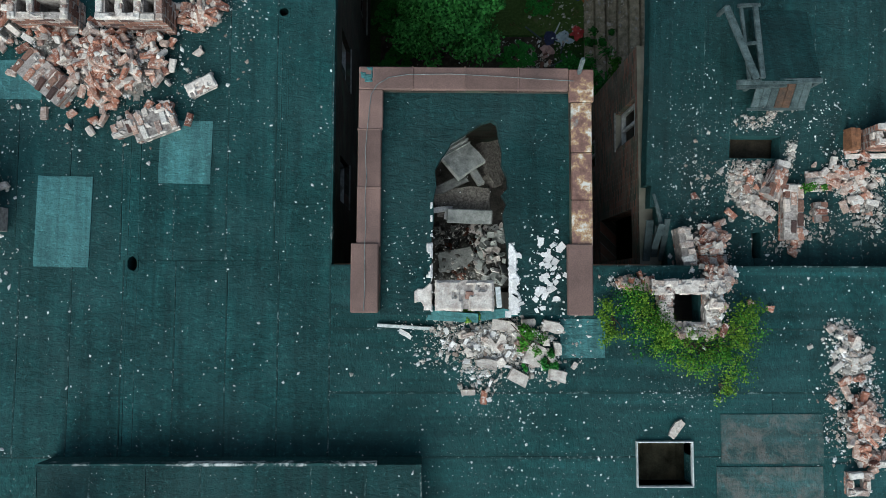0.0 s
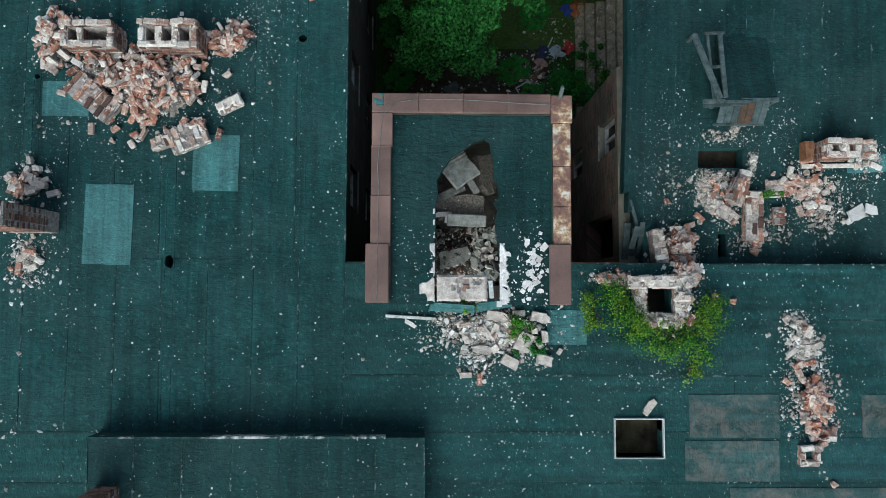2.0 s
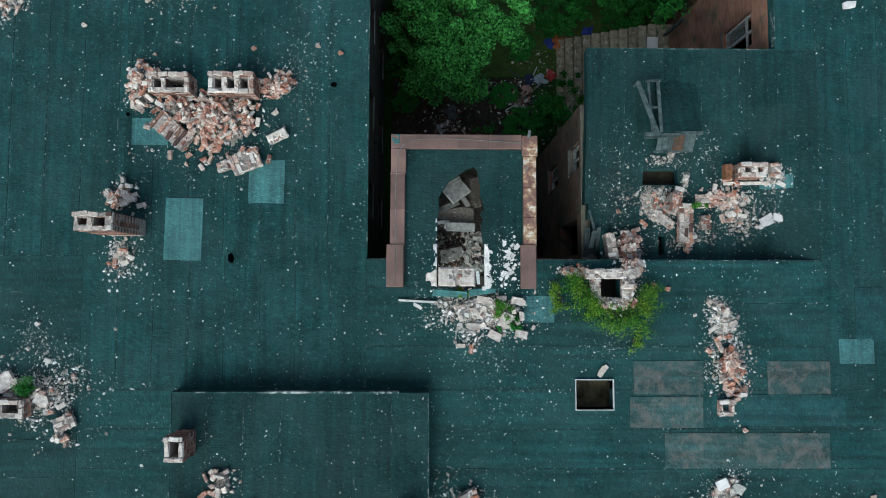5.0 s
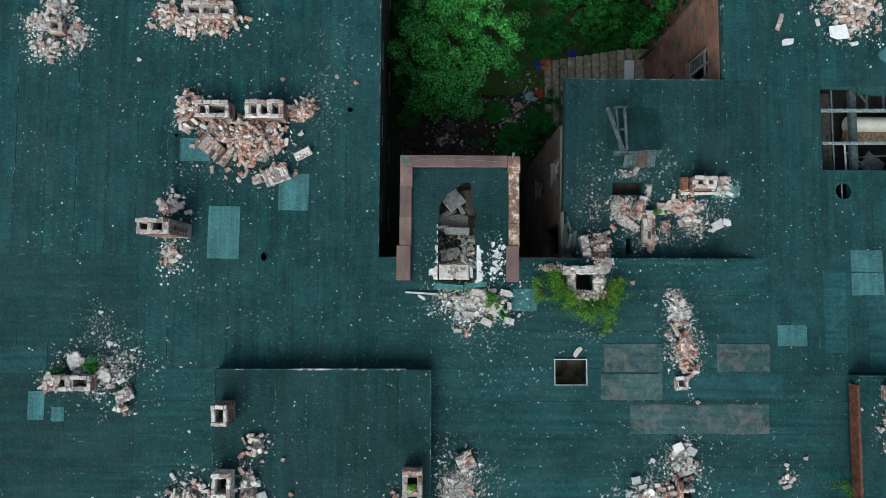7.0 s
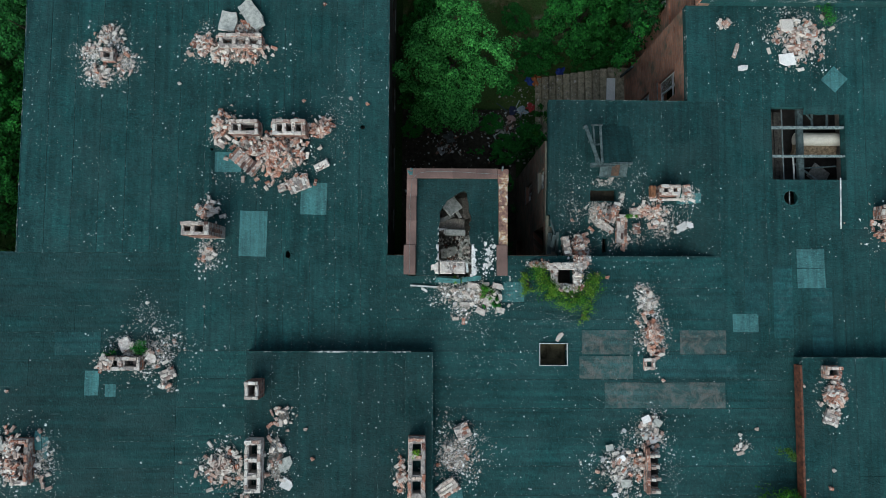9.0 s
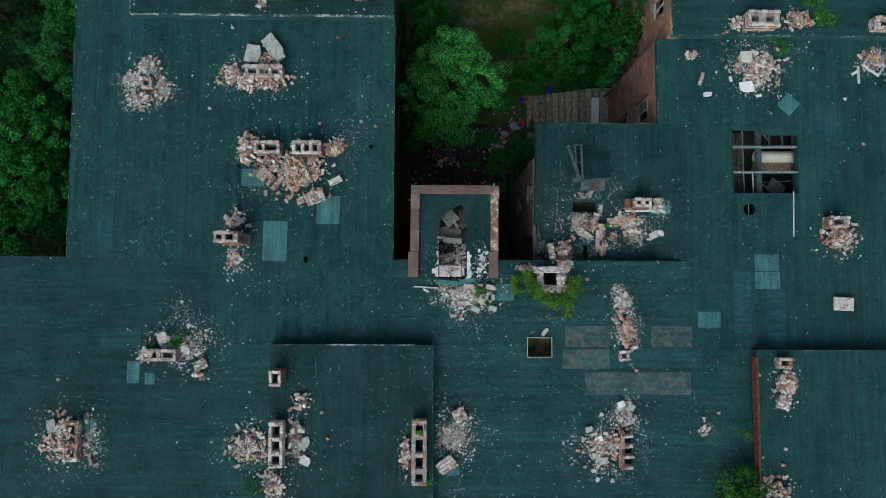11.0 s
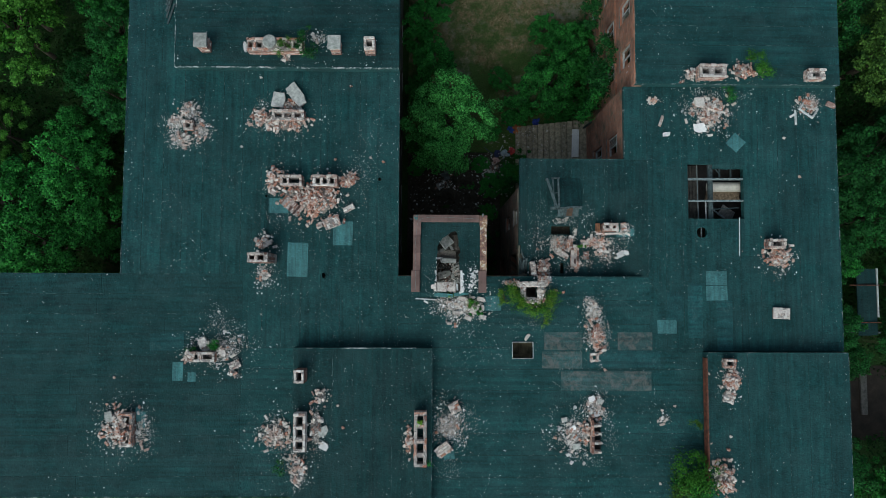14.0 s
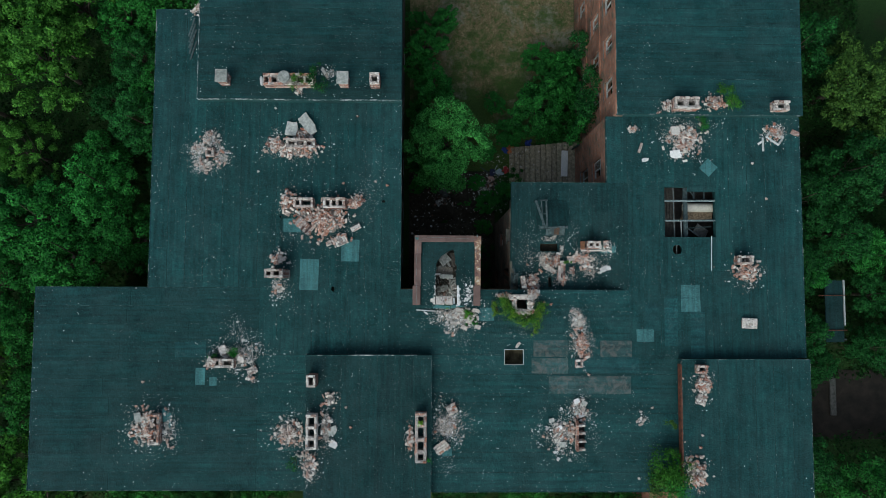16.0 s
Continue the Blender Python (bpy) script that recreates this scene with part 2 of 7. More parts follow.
# brick walls seen from far above
m, nt, b = nodes_of("red_brick_wall", 0.95)
_g = nt.nodes.new("ShaderNodeNewGeometry").outputs["Position"]
_s = nt.nodes.new("ShaderNodeSeparateXYZ")
nt.links.new(_g, _s.inputs[0])
_a = nt.nodes.new("ShaderNodeMath")
_a.operation = "ADD"
nt.links.new(_s.outputs[0], _a.inputs[0])
nt.links.new(_s.outputs[1], _a.inputs[1])
_k = nt.nodes.new("ShaderNodeCombineXYZ")
nt.links.new(_a.outputs[0], _k.inputs[0])
nt.links.new(_s.outputs[2], _k.inputs[1])
_b = nt.nodes.new("ShaderNodeTexBrick")
_b.inputs["Scale"].default_value = 1.0
_b.inputs["Brick Width"].default_value, _b.inputs["Row Height"].default_value, _b.inputs["Mortar Size"].default_value = 0.262, 0.077, 0.008
_b.inputs["Color1"].default_value, _b.inputs["Color2"].default_value = (0.30, 0.125, 0.072, 1), (0.42, 0.205, 0.130, 1)
_b.inputs["Mortar"].default_value = (0.22, 0.20, 0.18, 1)
nt.links.new(_k.outputs[0], _b.inputs["Vector"])
_c = coords(nt, "World")
_col = mixed(nt, _b.outputs["Color"], ramp(nt, noise_of(nt, _c, 0.9, 7, 0.65), [(0.3, grey(0.45)), (0.7, grey(1.15))]), 1.0, "MULTIPLY")
_col = mixed(nt, _col, (0.06, 0.085, 0.06), ramp(nt, noise_of(nt, _c, 1.3, 6), [(0.52, grey(0)), (0.66, grey(0.7))]))
colour(nt, b, _col)
bump(nt, b, _b.outputs["Fac"], -0.6, 0.01)
M_WALL = m
M_WALL_GRIMY = m.copy()
M_WALL_GRIMY.name = "mossy_grimy_brick_wall"
for k in M_WALL_GRIMY.node_tree.nodes:
    if k.bl_idname == "ShaderNodeTexBrick":
        k.inputs["Color1"].default_value, k.inputs["Color2"].default_value = (0.050, 0.062, 0.045, 1), (0.26, 0.115, 0.078, 1)
        k.inputs["Mortar"].default_value = (0.19, 0.185, 0.15, 1)
        k.inputs["Mortar Size"].default_value = 0.012


# near-black copy of the wall brick: courtyard and tower shade put into its colour
M_WALL_SHADED = M_WALL_GRIMY.copy()
M_WALL_SHADED.name = "black_damp_brick_wall"
for k in M_WALL_SHADED.node_tree.nodes:
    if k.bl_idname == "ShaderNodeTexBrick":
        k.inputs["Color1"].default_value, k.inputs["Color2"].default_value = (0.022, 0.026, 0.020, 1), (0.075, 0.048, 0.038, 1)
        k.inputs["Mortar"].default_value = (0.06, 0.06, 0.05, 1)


def leaf_material(name, lo, hi):
    m, nt, b = nodes_of(name, 0.75)
    b.inputs["Specular IOR Level"].default_value = 0.12
    c = coords(nt, "World")
    col = ramp(nt, island_random(nt), [(0, lo), (1, hi)])
    col = mixed(nt, col, ramp(nt, noise_of(nt, c, 0.8, 3), [(0.3, grey(0.75)), (0.7, grey(1.2))]), 1.0, "MULTIPLY")
    col = mixed(nt, col, ramp(nt, object_random(nt), [(0, grey(0.8)), (1, grey(1.2))]), 1.0, "MULTIPLY")
    colour(nt, b, col)
    b.inputs["Transmission Weight"].default_value = 0.0
    return m


M_LEAF = leaf_material("green_leaves", (0.006, 0.046, 0.009), (0.046, 0.240, 0.036))
M_LEAF_COURT = leaf_material("fresh_green_leaves", (0.007, 0.052, 0.010), (0.100, 0.390, 0.078))
M_LEAF_OLIVE = leaf_material("olive_green_leaves", (0.014, 0.048, 0.009), (0.075, 0.165, 0.026))
M_LEAF_LIGHT = leaf_material("bright_green_leaves", (0.010, 0.055, 0.006), (0.070, 0.225, 0.022))
M_LEAF_DARK = leaf_material("dark_green_leaves", (0.005, 0.034, 0.009), (0.026, 0.135, 0.026))
M_LEAF_YELLOW = leaf_material("yellow_green_leaves", (0.030, 0.120, 0.012), (0.215, 0.365, 0.036))
M_LEAF_PLUME = leaf_material("light_green_plumes", (0.014, 0.072, 0.008), (0.095, 0.265, 0.032))
# undergrowth green taken extra dark, with the shade under the crowns in it
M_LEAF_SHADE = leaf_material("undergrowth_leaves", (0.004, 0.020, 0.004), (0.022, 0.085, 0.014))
M_LEAF_DRY = leaf_material("dry_grass_blades", (0.040, 0.050, 0.012), (0.130, 0.120, 0.045))

# open ground: grass, bare earth and moss
m, nt, b = nodes_of("grass_and_earth", 0.97)
_c = coords(nt, "World")
_grass = ramp(nt, noise_of(nt, _c, 14, 6, 0.7), [(0.3, (0.008, 0.026, 0.005)), (0.7, (0.030, 0.075, 0.013))])
_earth = ramp(nt, noise_of(nt, _c, 10, 7, 0.7), [(0.3, (0.022, 0.017, 0.011)), (0.7, (0.065, 0.048, 0.032))])
colour(nt, b, mixed(nt, _grass, _earth, ramp(nt, noise_of(nt, _c, 0.23, 5, 0.6), [(0.56, grey(0)), (0.70, grey(0.8))])))
bump(nt, b, noise_of(nt, _c, 9, 6, 0.7), 0.8, 0.06)
M_GROUND = m
m, nt, b = nodes_of("littered_dark_earth", 0.97)
_c = coords(nt, "World")
colour(nt, b, ramp(nt, noise_of(nt, _c, 5, 7, 0.75), [(0.35, (0.016, 0.016, 0.010)), (0.6, (0.055, 0.048, 0.034)), (0.75, (0.12, 0.105, 0.09))]))
bump(nt, b, noise_of(nt, _c, 8, 6, 0.7), 0.9, 0.08)
M_COURT = m

m, nt, b = nodes_of("trampled_grass", 0.97)
_c = coords(nt, "World")
_grass = ramp(nt, noise_of(nt, _c, 14, 6, 0.7), [(0.3, (0.018, 0.046, 0.008)), (0.7, (0.070, 0.125, 0.028))])
_earth = ramp(nt, noise_of(nt, _c, 9, 8, 0.75), [(0.3, (0.085, 0.066, 0.030)), (0.55, (0.175, 0.142, 0.080)), (0.75, (0.36, 0.31, 0.22))])
_earth = mixed(nt, _earth, (0.17, 0.18, 0.15), ramp(nt, noise_of(nt, _c, 0.42, 6, 0.7, 0.5), [(0.50, grey(0)), (0.62, grey(0.75))]))
_earth = mixed(nt, _earth, _grass, ramp(nt, noise_of(nt, _c, 2.6, 7, 0.75), [(0.46, grey(0)), (0.62, grey(0.85))]))
_s = nt.nodes.new("ShaderNodeSeparateXYZ")
nt.links.new(_c, _s.inputs[0])
_far = nt.nodes.new("ShaderNodeMapRange")
for _i, _v in enumerate((9.5, 20.0, -0.13, 0.12)):
    _far.inputs[1 + _i].default_value = _v
nt.links.new(_s.outputs[1], _far.inputs[0])
_sum = nt.nodes.new("ShaderNodeMath")
_sum.operation = "ADD"
nt.links.new(_far.outputs[0], _sum.inputs[0])
nt.links.new(noise_of(nt, _c, 0.6, 6, 0.65), _sum.inputs[1])
colour(nt, b, mixed(nt, _grass, _earth, ramp(nt, _sum.outputs[0], [(0.44, grey(0)), (0.58, grey(1))])))
bump(nt, b, noise_of(nt, _c, 9, 6, 0.7), 0.8, 0.06)
M_LAWN = m

# ---- geometry helpers ----
R = 9.3                     # height of the main roof over the ground
rng = random.Random(7)


def mesh_of(name, bm, material):
    me = bpy.data.meshes.new(name)
    bm.to_mesh(me)
    bm.free()
    me.materials.append(material)
    return me


def box_into(bm, x0, y0, z0, x1, y1, z1, m=None):
    g = bmesh.ops.create_cube(bm, size=1.0, matrix=Matrix.Translation(((x0 + x1) / 2, (y0 + y1) / 2, (z0 + z1) / 2)) @ Matrix.Diagonal((x1 - x0, y1 - y0, z1 - z0, 1)))
    if m is not None:
        bmesh.ops.transform(bm, matrix=m, verts=g["verts"])
    return g["verts"]


def bevelled_box(x0, y0, z0, x1, y1, z1, r=0.01):
    bm = bmesh.new()
    box_into(bm, x0, y0, z0, x1, y1, z1)
    bmesh.ops.bevel(bm, geom=bm.edges[:], offset=r, segments=1, affect="EDGES")
    return bm


def rough_box(sx, sy, sz, amount, seed, cuts=3):
    """A box with broken, uneven edges, standing on z = 0."""
    r = random.Random(seed)
    bm = bmesh.new()
    box_into(bm, -sx / 2, -sy / 2, 0, sx / 2, sy / 2, sz)
    bmesh.ops.subdivide_edges(bm, edges=bm.edges[:], cuts=cuts, use_grid_fill=True)
    for v in bm.verts:
        v.co += Vector((r.uniform(-1, 1), r.uniform(-1, 1), r.uniform(-0.6, 0.6) if v.co.z > 0.01 else 0)) * amount
    return bm


def shard(sx, sy, sz, seed):
    """A flat broken piece with an angular outline, standing on z = 0."""
    r = random.Random(seed)
    bm = bmesh.new()
    ring = []
    for cx, cy in ((1, 1), (-1, 1), (-1, -1), (1, -1)):
        x, y = cx * sx / 2 * r.uniform(0.84, 1.05), cy * sy / 2 * r.uniform(0.84, 1.05)
        if r.random() < 0.3:
            k, q = r.uniform(0.2, 0.75), r.uniform(0.2, 0.75)
            pair = [(x, y * k), (x * q, y)]
            ring += pair if cx * cy > 0 else pair[::-1]
        else:
            ring.append((x, y))
    rough = []
    for (x0, y0), (x1, y1) in zip(ring, ring[1:] + ring[:1]):
        rough.append((x0, y0))
        for k in (r.uniform(0.2, 0.45), r.uniform(0.55, 0.8)):
            j = 1 + r.uniform(-0.045, 0.03)
            rough.append(((x0 + k * (x1 - x0)) * j, (y0 + k * (y1 - y0)) * j))
    ring = rough
    n = len(ring)
    lo = [bm.verts.new((x * 1.03, y * 1.03, 0)) for x, y in ring]
    hi = [bm.verts.new((x, y, sz * r.uniform(0.92, 1.06))) for x, y in ring]
    mid = bm.verts.new((0, 0, sz))
    for i in range(n):
        j = (i + 1) % n
        bm.faces.new((lo[i], lo[j], hi[j], hi[i]))
        bm.faces.new((hi[i], hi[j], mid))
    bm.faces.new(lo[::-1])
    return bm


def thing(name, where, label, category, group="", kind=""):
    e = new(name)
    e.matrix_world = where
    return tagged(e, label, category, group, kind)


def part(name, bm, material, parent, label=""):
    """Links a bmesh, or a ready mesh, as one mesh object under a thing or a part."""
    me = bm if isinstance(bm, bpy.types.Mesh) else mesh_of(name, bm, material)
    ob = new(name, me)
    ob.parent = parent
    return tagged(ob, label)


def solo(name, bm, material, where, label, category="", group="", kind=""):
    ob = new(name, mesh_of(name, bm, material))
    ob.matrix_world = where
    return tagged(ob, label, category, group, kind)


def minus(rects, hole):
    """Rectangles (x0, y0, x1, y1) with a rectangle cut out of them."""
    out = []
    a0, b0, a1, b1 = hole
    for x0, y0, x1, y1 in rects:
        if a0 >= x1 or a1 <= x0 or b0 >= y1 or b1 <= y0:
            out.append((x0, y0, x1, y1))
            continue
        c0, c1 = max(x0, a0), min(x1, a1)
        out += [q for q in ((x0, y0, c0, y1), (c1, y0, x1, y1), (c0, y0, c1, b0), (c0, b1, c1, y1)) if q[2] - q[0] > 1e-4 and q[3] - q[1] > 1e-4]
    return out


def smooth(a, b, v):
    k = min(1.0, max(0.0, (v - a) / (b - a)))
    return k * k * (3 - 2 * k)


RAISED = [(-6.65, -13.0, -0.2, -2.97, 0.5), (-12.5, 10.32, -1.84, 26.0, 0.6), (9.55, 9.7, 19.45, 26.0, 0.5), (12.72, -13.0, 19.4, -3.15, 0.5)]


def roof_z(x, y):
    """Height of the roof covering: the annex roof sags towards its south edge."""
    for x0, y0, x1, y1, up in RAISED:
        if x0 <= x <= x1 and y0 <= y <= y1:
            return R + up
    if 4.0 <= x <= 10.2 and 0.42 <= y <= 6.1:
        return R - 0.5 * smooth(5.6, 0.6, y) * smooth(10.2, 8.6, x)
    return R


# ---- setting: ground, walls, floors ----
bm = bmesh.new()
bmesh.ops.create_grid(bm, x_segments=60, y_segments=60, size=300)
for v in bm.verts:
    d = v.co.length
    v.co.z = -0.02 + 0.25 * noise.noise(v.co * 0.03) * smooth(30, 80, d)
solo("ground", bm, M_GROUND, Matrix(), "grass and bare earth round the derelict building", "ground", kind="structure")
bm = bmesh.new()
bmesh.ops.create_grid(bm, x_segments=30, y_segments=48, size=0.5)
for v in bm.verts:
    v.co.x, v.co.y = 1.1 + v.co.x * 5.8, 4.4 + v.co.y * 8.0
    e = min(4.0 - v.co.x, v.co.x + 1.8, 8.4 - v.co.y, v.co.y - 0.4)
    v.co.z = 0.02 + 0.14 * max(0, e) * (0.5 + noise.noise(v.co * 1.3)) if e > 0.05 else 0.01
solo("courtyard_floor", bm, M_COURT, Matrix(), "dark littered earth in the narrow courtyard", "ground", kind="structure")


bm = bmesh.new()
bmesh.ops.create_grid(bm, x_segments=40, y_segments=60, size=0.5)
for v in bm.verts:
    v.co.x, v.co.y = 3.85 + v.co.x * 11.3, 17.2 + v.co.y * 17.5
    v.co.z = 0.015 + 0.05 * (0.5 + 0.5 * noise.noise(v.co * 0.8))
solo("courtyard_lawn", bm, M_LAWN, Matrix(), "trampled brownish grass in the open courtyard", "ground", kind="structure")


def wall(name, axis, at, a, b, z0, z1, side, openings=(), thick=0.38, label="weathered red brick outer wall"):
    """A wall in the plane axis = at, from a to b, its thickness on the given side, with openings (u0, z0, u1, z1)."""
    rects = [(a, z0, b, z1)]
    for o in openings:
        rects = minus(rects, o)
    bm = bmesh.new()
    t0, t1 = sorted((at, at + side * thick))
    for u0, w0, u1, w1 in rects:
        if axis == "x":
            box_into(bm, t0, u0, w0, t1, u1, w1)
        else:
            box_into(bm, u0, t0, w0, u1, t1, w1)
    return solo(name, bm, M_WALL_SHADED if "damp" in label else M_WALL_GRIMY if "grimy" in label else M_WALL, Matrix(), label, "wall", kind="structure")


def window(axis, at, side, o, broken=True):
    """A wooden window set in an opening of a wall, with its bars and what is left of its panes."""
    u0, w0, u1, w1 = o
    d = at + side * 0.12
    k = thing("window_1", Matrix(), "old wooden window with peeling white frame and missing panes", "window", "windows of the courtyard walls", "structure")

    def bar(name, a0, b0, a1, b1, t, mat):
        bm = bmesh.new()
        lo, hi = sorted((d, d + side * t))
        if axis == "x":
            box_into(bm, lo, a0, b0, hi, a1, b1)
        else:
            box_into(bm, a0, lo, b0, a1, hi, b1)
        return part(name, bm, mat, k)
    f = 0.055
    for q in ((u0, w0, u0 + f, w1), (u1 - f, w0, u1, w1), (u0 + f, w0, u1 - f, w0 + f), (u0 + f, w1 - f, u1 - f, w1)):
        bar("window_frame", *q, 0.09, M_FRAME)
    mid = (u0 + u1) / 2
    bar("mullion", mid - 0.03, w0 + f, mid + 0.03, w1 - f, 0.07, M_FRAME)
    top = w0 + 0.68 * (w1 - w0)
    for q in ((u0 + f, mid - 0.03), (mid + 0.03, u1 - f)):
        bar("transom", q[0], top, q[1], top + 0.05, 0.06, M_FRAME)
    for a0, a1 in ((u0 + f, mid - 0.03), (mid + 0.03, u1 - f)):
        if random.Random(int(97 * (u0 + w0) + 7 * a0)).random() < 0.35:
            bar("pane", a0, w0 + f, a1, top, 0.006, M_GLASS)
    bm = bmesh.new()
    lo, hi = sorted((at - side * 0.035, at + side * 0.11))
    if axis == "x":
        box_into(bm, lo, u0 - 0.05, w0 - 0.06, hi, u1 + 0.05, w0 - 0.004)
    else:
        box_into(bm, u0 - 0.05, lo, w0 - 0.06, u1 + 0.05, hi, w0 - 0.004)
    part("window_sill", bm, M_CONCRETE_MID, k, "grey tin sill")
    return k


FLOORS = (1.2, 4.8, 7.6)


def openings_along(starts, width=1.05, high=1.5, rows=FLOORS):
    return [(s, z, s + width, z + high) for s in starts for z in rows]


o_rn = openings_along((11.1, 13.5, 15.9, 18.3, 20.7), 1.05, 1.75, (1.2, 4.5, 7.35))
o_rw = [(6.75, 6.3, 7.75, 8.1), (6.75, 3.4, 7.75, 5.2)]
o_ax = [(3.05, 7.0, 3.82, 8.3), (3.05, 3.6, 3.82, 5.2), (0.62, 0.1, 1.62, 2.3), (0.62, 5.6, 1.62, 8.0)]
o_an = [(5.2, 4.6, 6.2, 6.2), (7.4, 4.6, 8.4, 6.2)]
o_lw = openings_along((2.0, 5.0, 8.0, 12.0, 15.0))
wall("wall_1", "x", -20.8, -9.9, 0.48, 0, R - 0.3, 1)
wall("wall_2", "y", 0.48, -20.42, -15.0, 0, R - 0.3, -1)
wall("wall_3", "x", -15.0, 0.48, 15.34, 0, R - 0.3, 1)
wall("wall_4", "y", 15.34, -14.62, -12.5, 0, R - 0.3, -1)
wall("wall_5", "x", -12.5, 15.34, 26.0, 0, R + 0.3, 1)
# near-black brick colour stands in for the shade of the narrow gap
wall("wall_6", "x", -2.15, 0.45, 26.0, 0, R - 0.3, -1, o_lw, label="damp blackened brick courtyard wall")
wall("wall_7", "y", 26.0, -12.12, -2.53, 0, R + 0.3, -1)
wall("wall_8", "y", 0.45, -2.15, 4.0, 0, R - 0.3, -1)
wall("wall_9", "x", 4.0, 0.45, 4.8, 0, R - 0.82, 1, o_ax, label="grimy moss-stained brick outer wall of the annex")
wall("wall_10", "y", 4.8, 4.38, 9.1, 0, R - 0.36, -1, o_an, label="grimy moss-stained brick outer wall of the annex")
wall("wall_11", "x", 9.1, 4.42, 9.7, 0, R - 0.3, 1, o_rw)
wall("wall_12", "x", 9.55, 9.7, 26.0, 0, R + 0.2, 1, o_rn)
wall("wall_13", "y", 26.0, 9.93, 19.07, 0, R + 0.2, -1)
wall("wall_14", "x", 19.45, -3.15, 26.0, 0, R - 0.3, -1)
wall("wall_15", "x", 19.4, -13.0, -3.15, 0, R + 0.2, -1)
wall("wall_16", "y", -13.0, 12.72, 19.02, 0, R + 0.2, 1)
wall("wall_17", "x", 12.72, -13.0, -10.0, 0, R + 0.2, 1)
wall("wall_18", "y", -10.0, -0.2, 12.72, 0, R - 0.3, 1)
wall("wall_19", "x", -0.2, -13.0, -10.0, 0, R + 0.2, -1)
wall("wall_20", "y", -13.0, -6.27, -0.58, 0, R + 0.2, 1)
wall("wall_21", "x", -6.65, -13.0, -9.9, 0, R + 0.2, 1)
wall("wall_22", "y", -9.9, -20.42, -6.65, 0, R - 0.3, 1)
for axis, at, side, os_ in (("x", 9.55, 1, o_rn), ("x", 9.1, 1, o_rw), ("x", 4.0, 1, o_ax[:2]), ("y", 4.8, -1, o_an), ("x", -2.15, -1, o_lw)):
    for o in os_:
        window(axis, at, side, o)
for x in (8.9,):
    solo("porch_post", bevelled_box(-0.07, -0.07, 0, 0.07, 0.07, R - 0.31, 0.01), M_WOOD, pose(x, 5.95, 0), "tall grey wooden post under the projecting roof", "post", "porch posts")
bm = bmesh.new()
box_into(bm, 9.49, 9.72, R - 0.1, 9.546, 26.0, R + 0.47)
solo("parapet", bm, M_WALL, Matrix(), "top courses of the brick wall under the raised roof", "wall", kind="structure")
# belt courses of the right wing's courtyard wall
for z in (3.35, 6.5):
    bm = bmesh.new()
    box_into(bm, 9.47, 9.72, z, 9.548, 26.0, z + 0.16)
    solo("trim", bm, M_WALL, Matrix(), "projecting brick belt course on the courtyard wall", "trim", kind="structure")

# floors inside, under the holes of the roof
bm = bmesh.new()
for q in ((-20.4, -9.5, 12.7, 0.0), (-14.6, 0.1, -2.25, 15.0), (4.4, 0.1, 9.3, 4.4), (9.4, 0.1, 19.0, 9.6), (12.0, -9.9, 19.0, 0.0)):
    box_into(bm, q[0], q[1], 7.75 + 0.004 * q[0] / 20, q[2], q[3], 7.9 + 0.004 * q[0] / 20)
solo("floor", bm, M_DARK, Matrix(), "dusty attic floor under the roof", "floor", kind="structure")
bm = bmesh.new()
for q in ((3.3, -4.2, 3.4, -2.0), (5.2, -4.2, 5.3, -2.0), (11.6, 2.95, 11.75, 6.6), (15.4, 2.95, 15.55, 6.6)):
    box_into(bm, q[0], q[1], 7.91, q[2], q[3], R - 0.31)
for q in ((11.75, 2.95, 15.4, 3.1), (11.75, 6.45, 15.4, 6.6), (3.4, -4.2, 5.2, -4.1)):
    box_into(bm, q[0], q[1], 7.91, q[2], q[3], R - 0.31)
solo("partition_wall", bm, M_INTERIOR, Matrix(), "dirty plastered partition walls under the roof", "wall", kind="structure")

# black sheet added over the attic floor to paint the dark inside the hole
bm = bmesh.new()
box_into(bm, 11.76, 3.11, 7.905, 15.39, 6.44, 7.95)
solo("burnt_floor", bm, M_SOOT_SHADE, Matrix(), "black sheet on the attic floor for the large roof hole's inner shade", "floor", kind="structure")

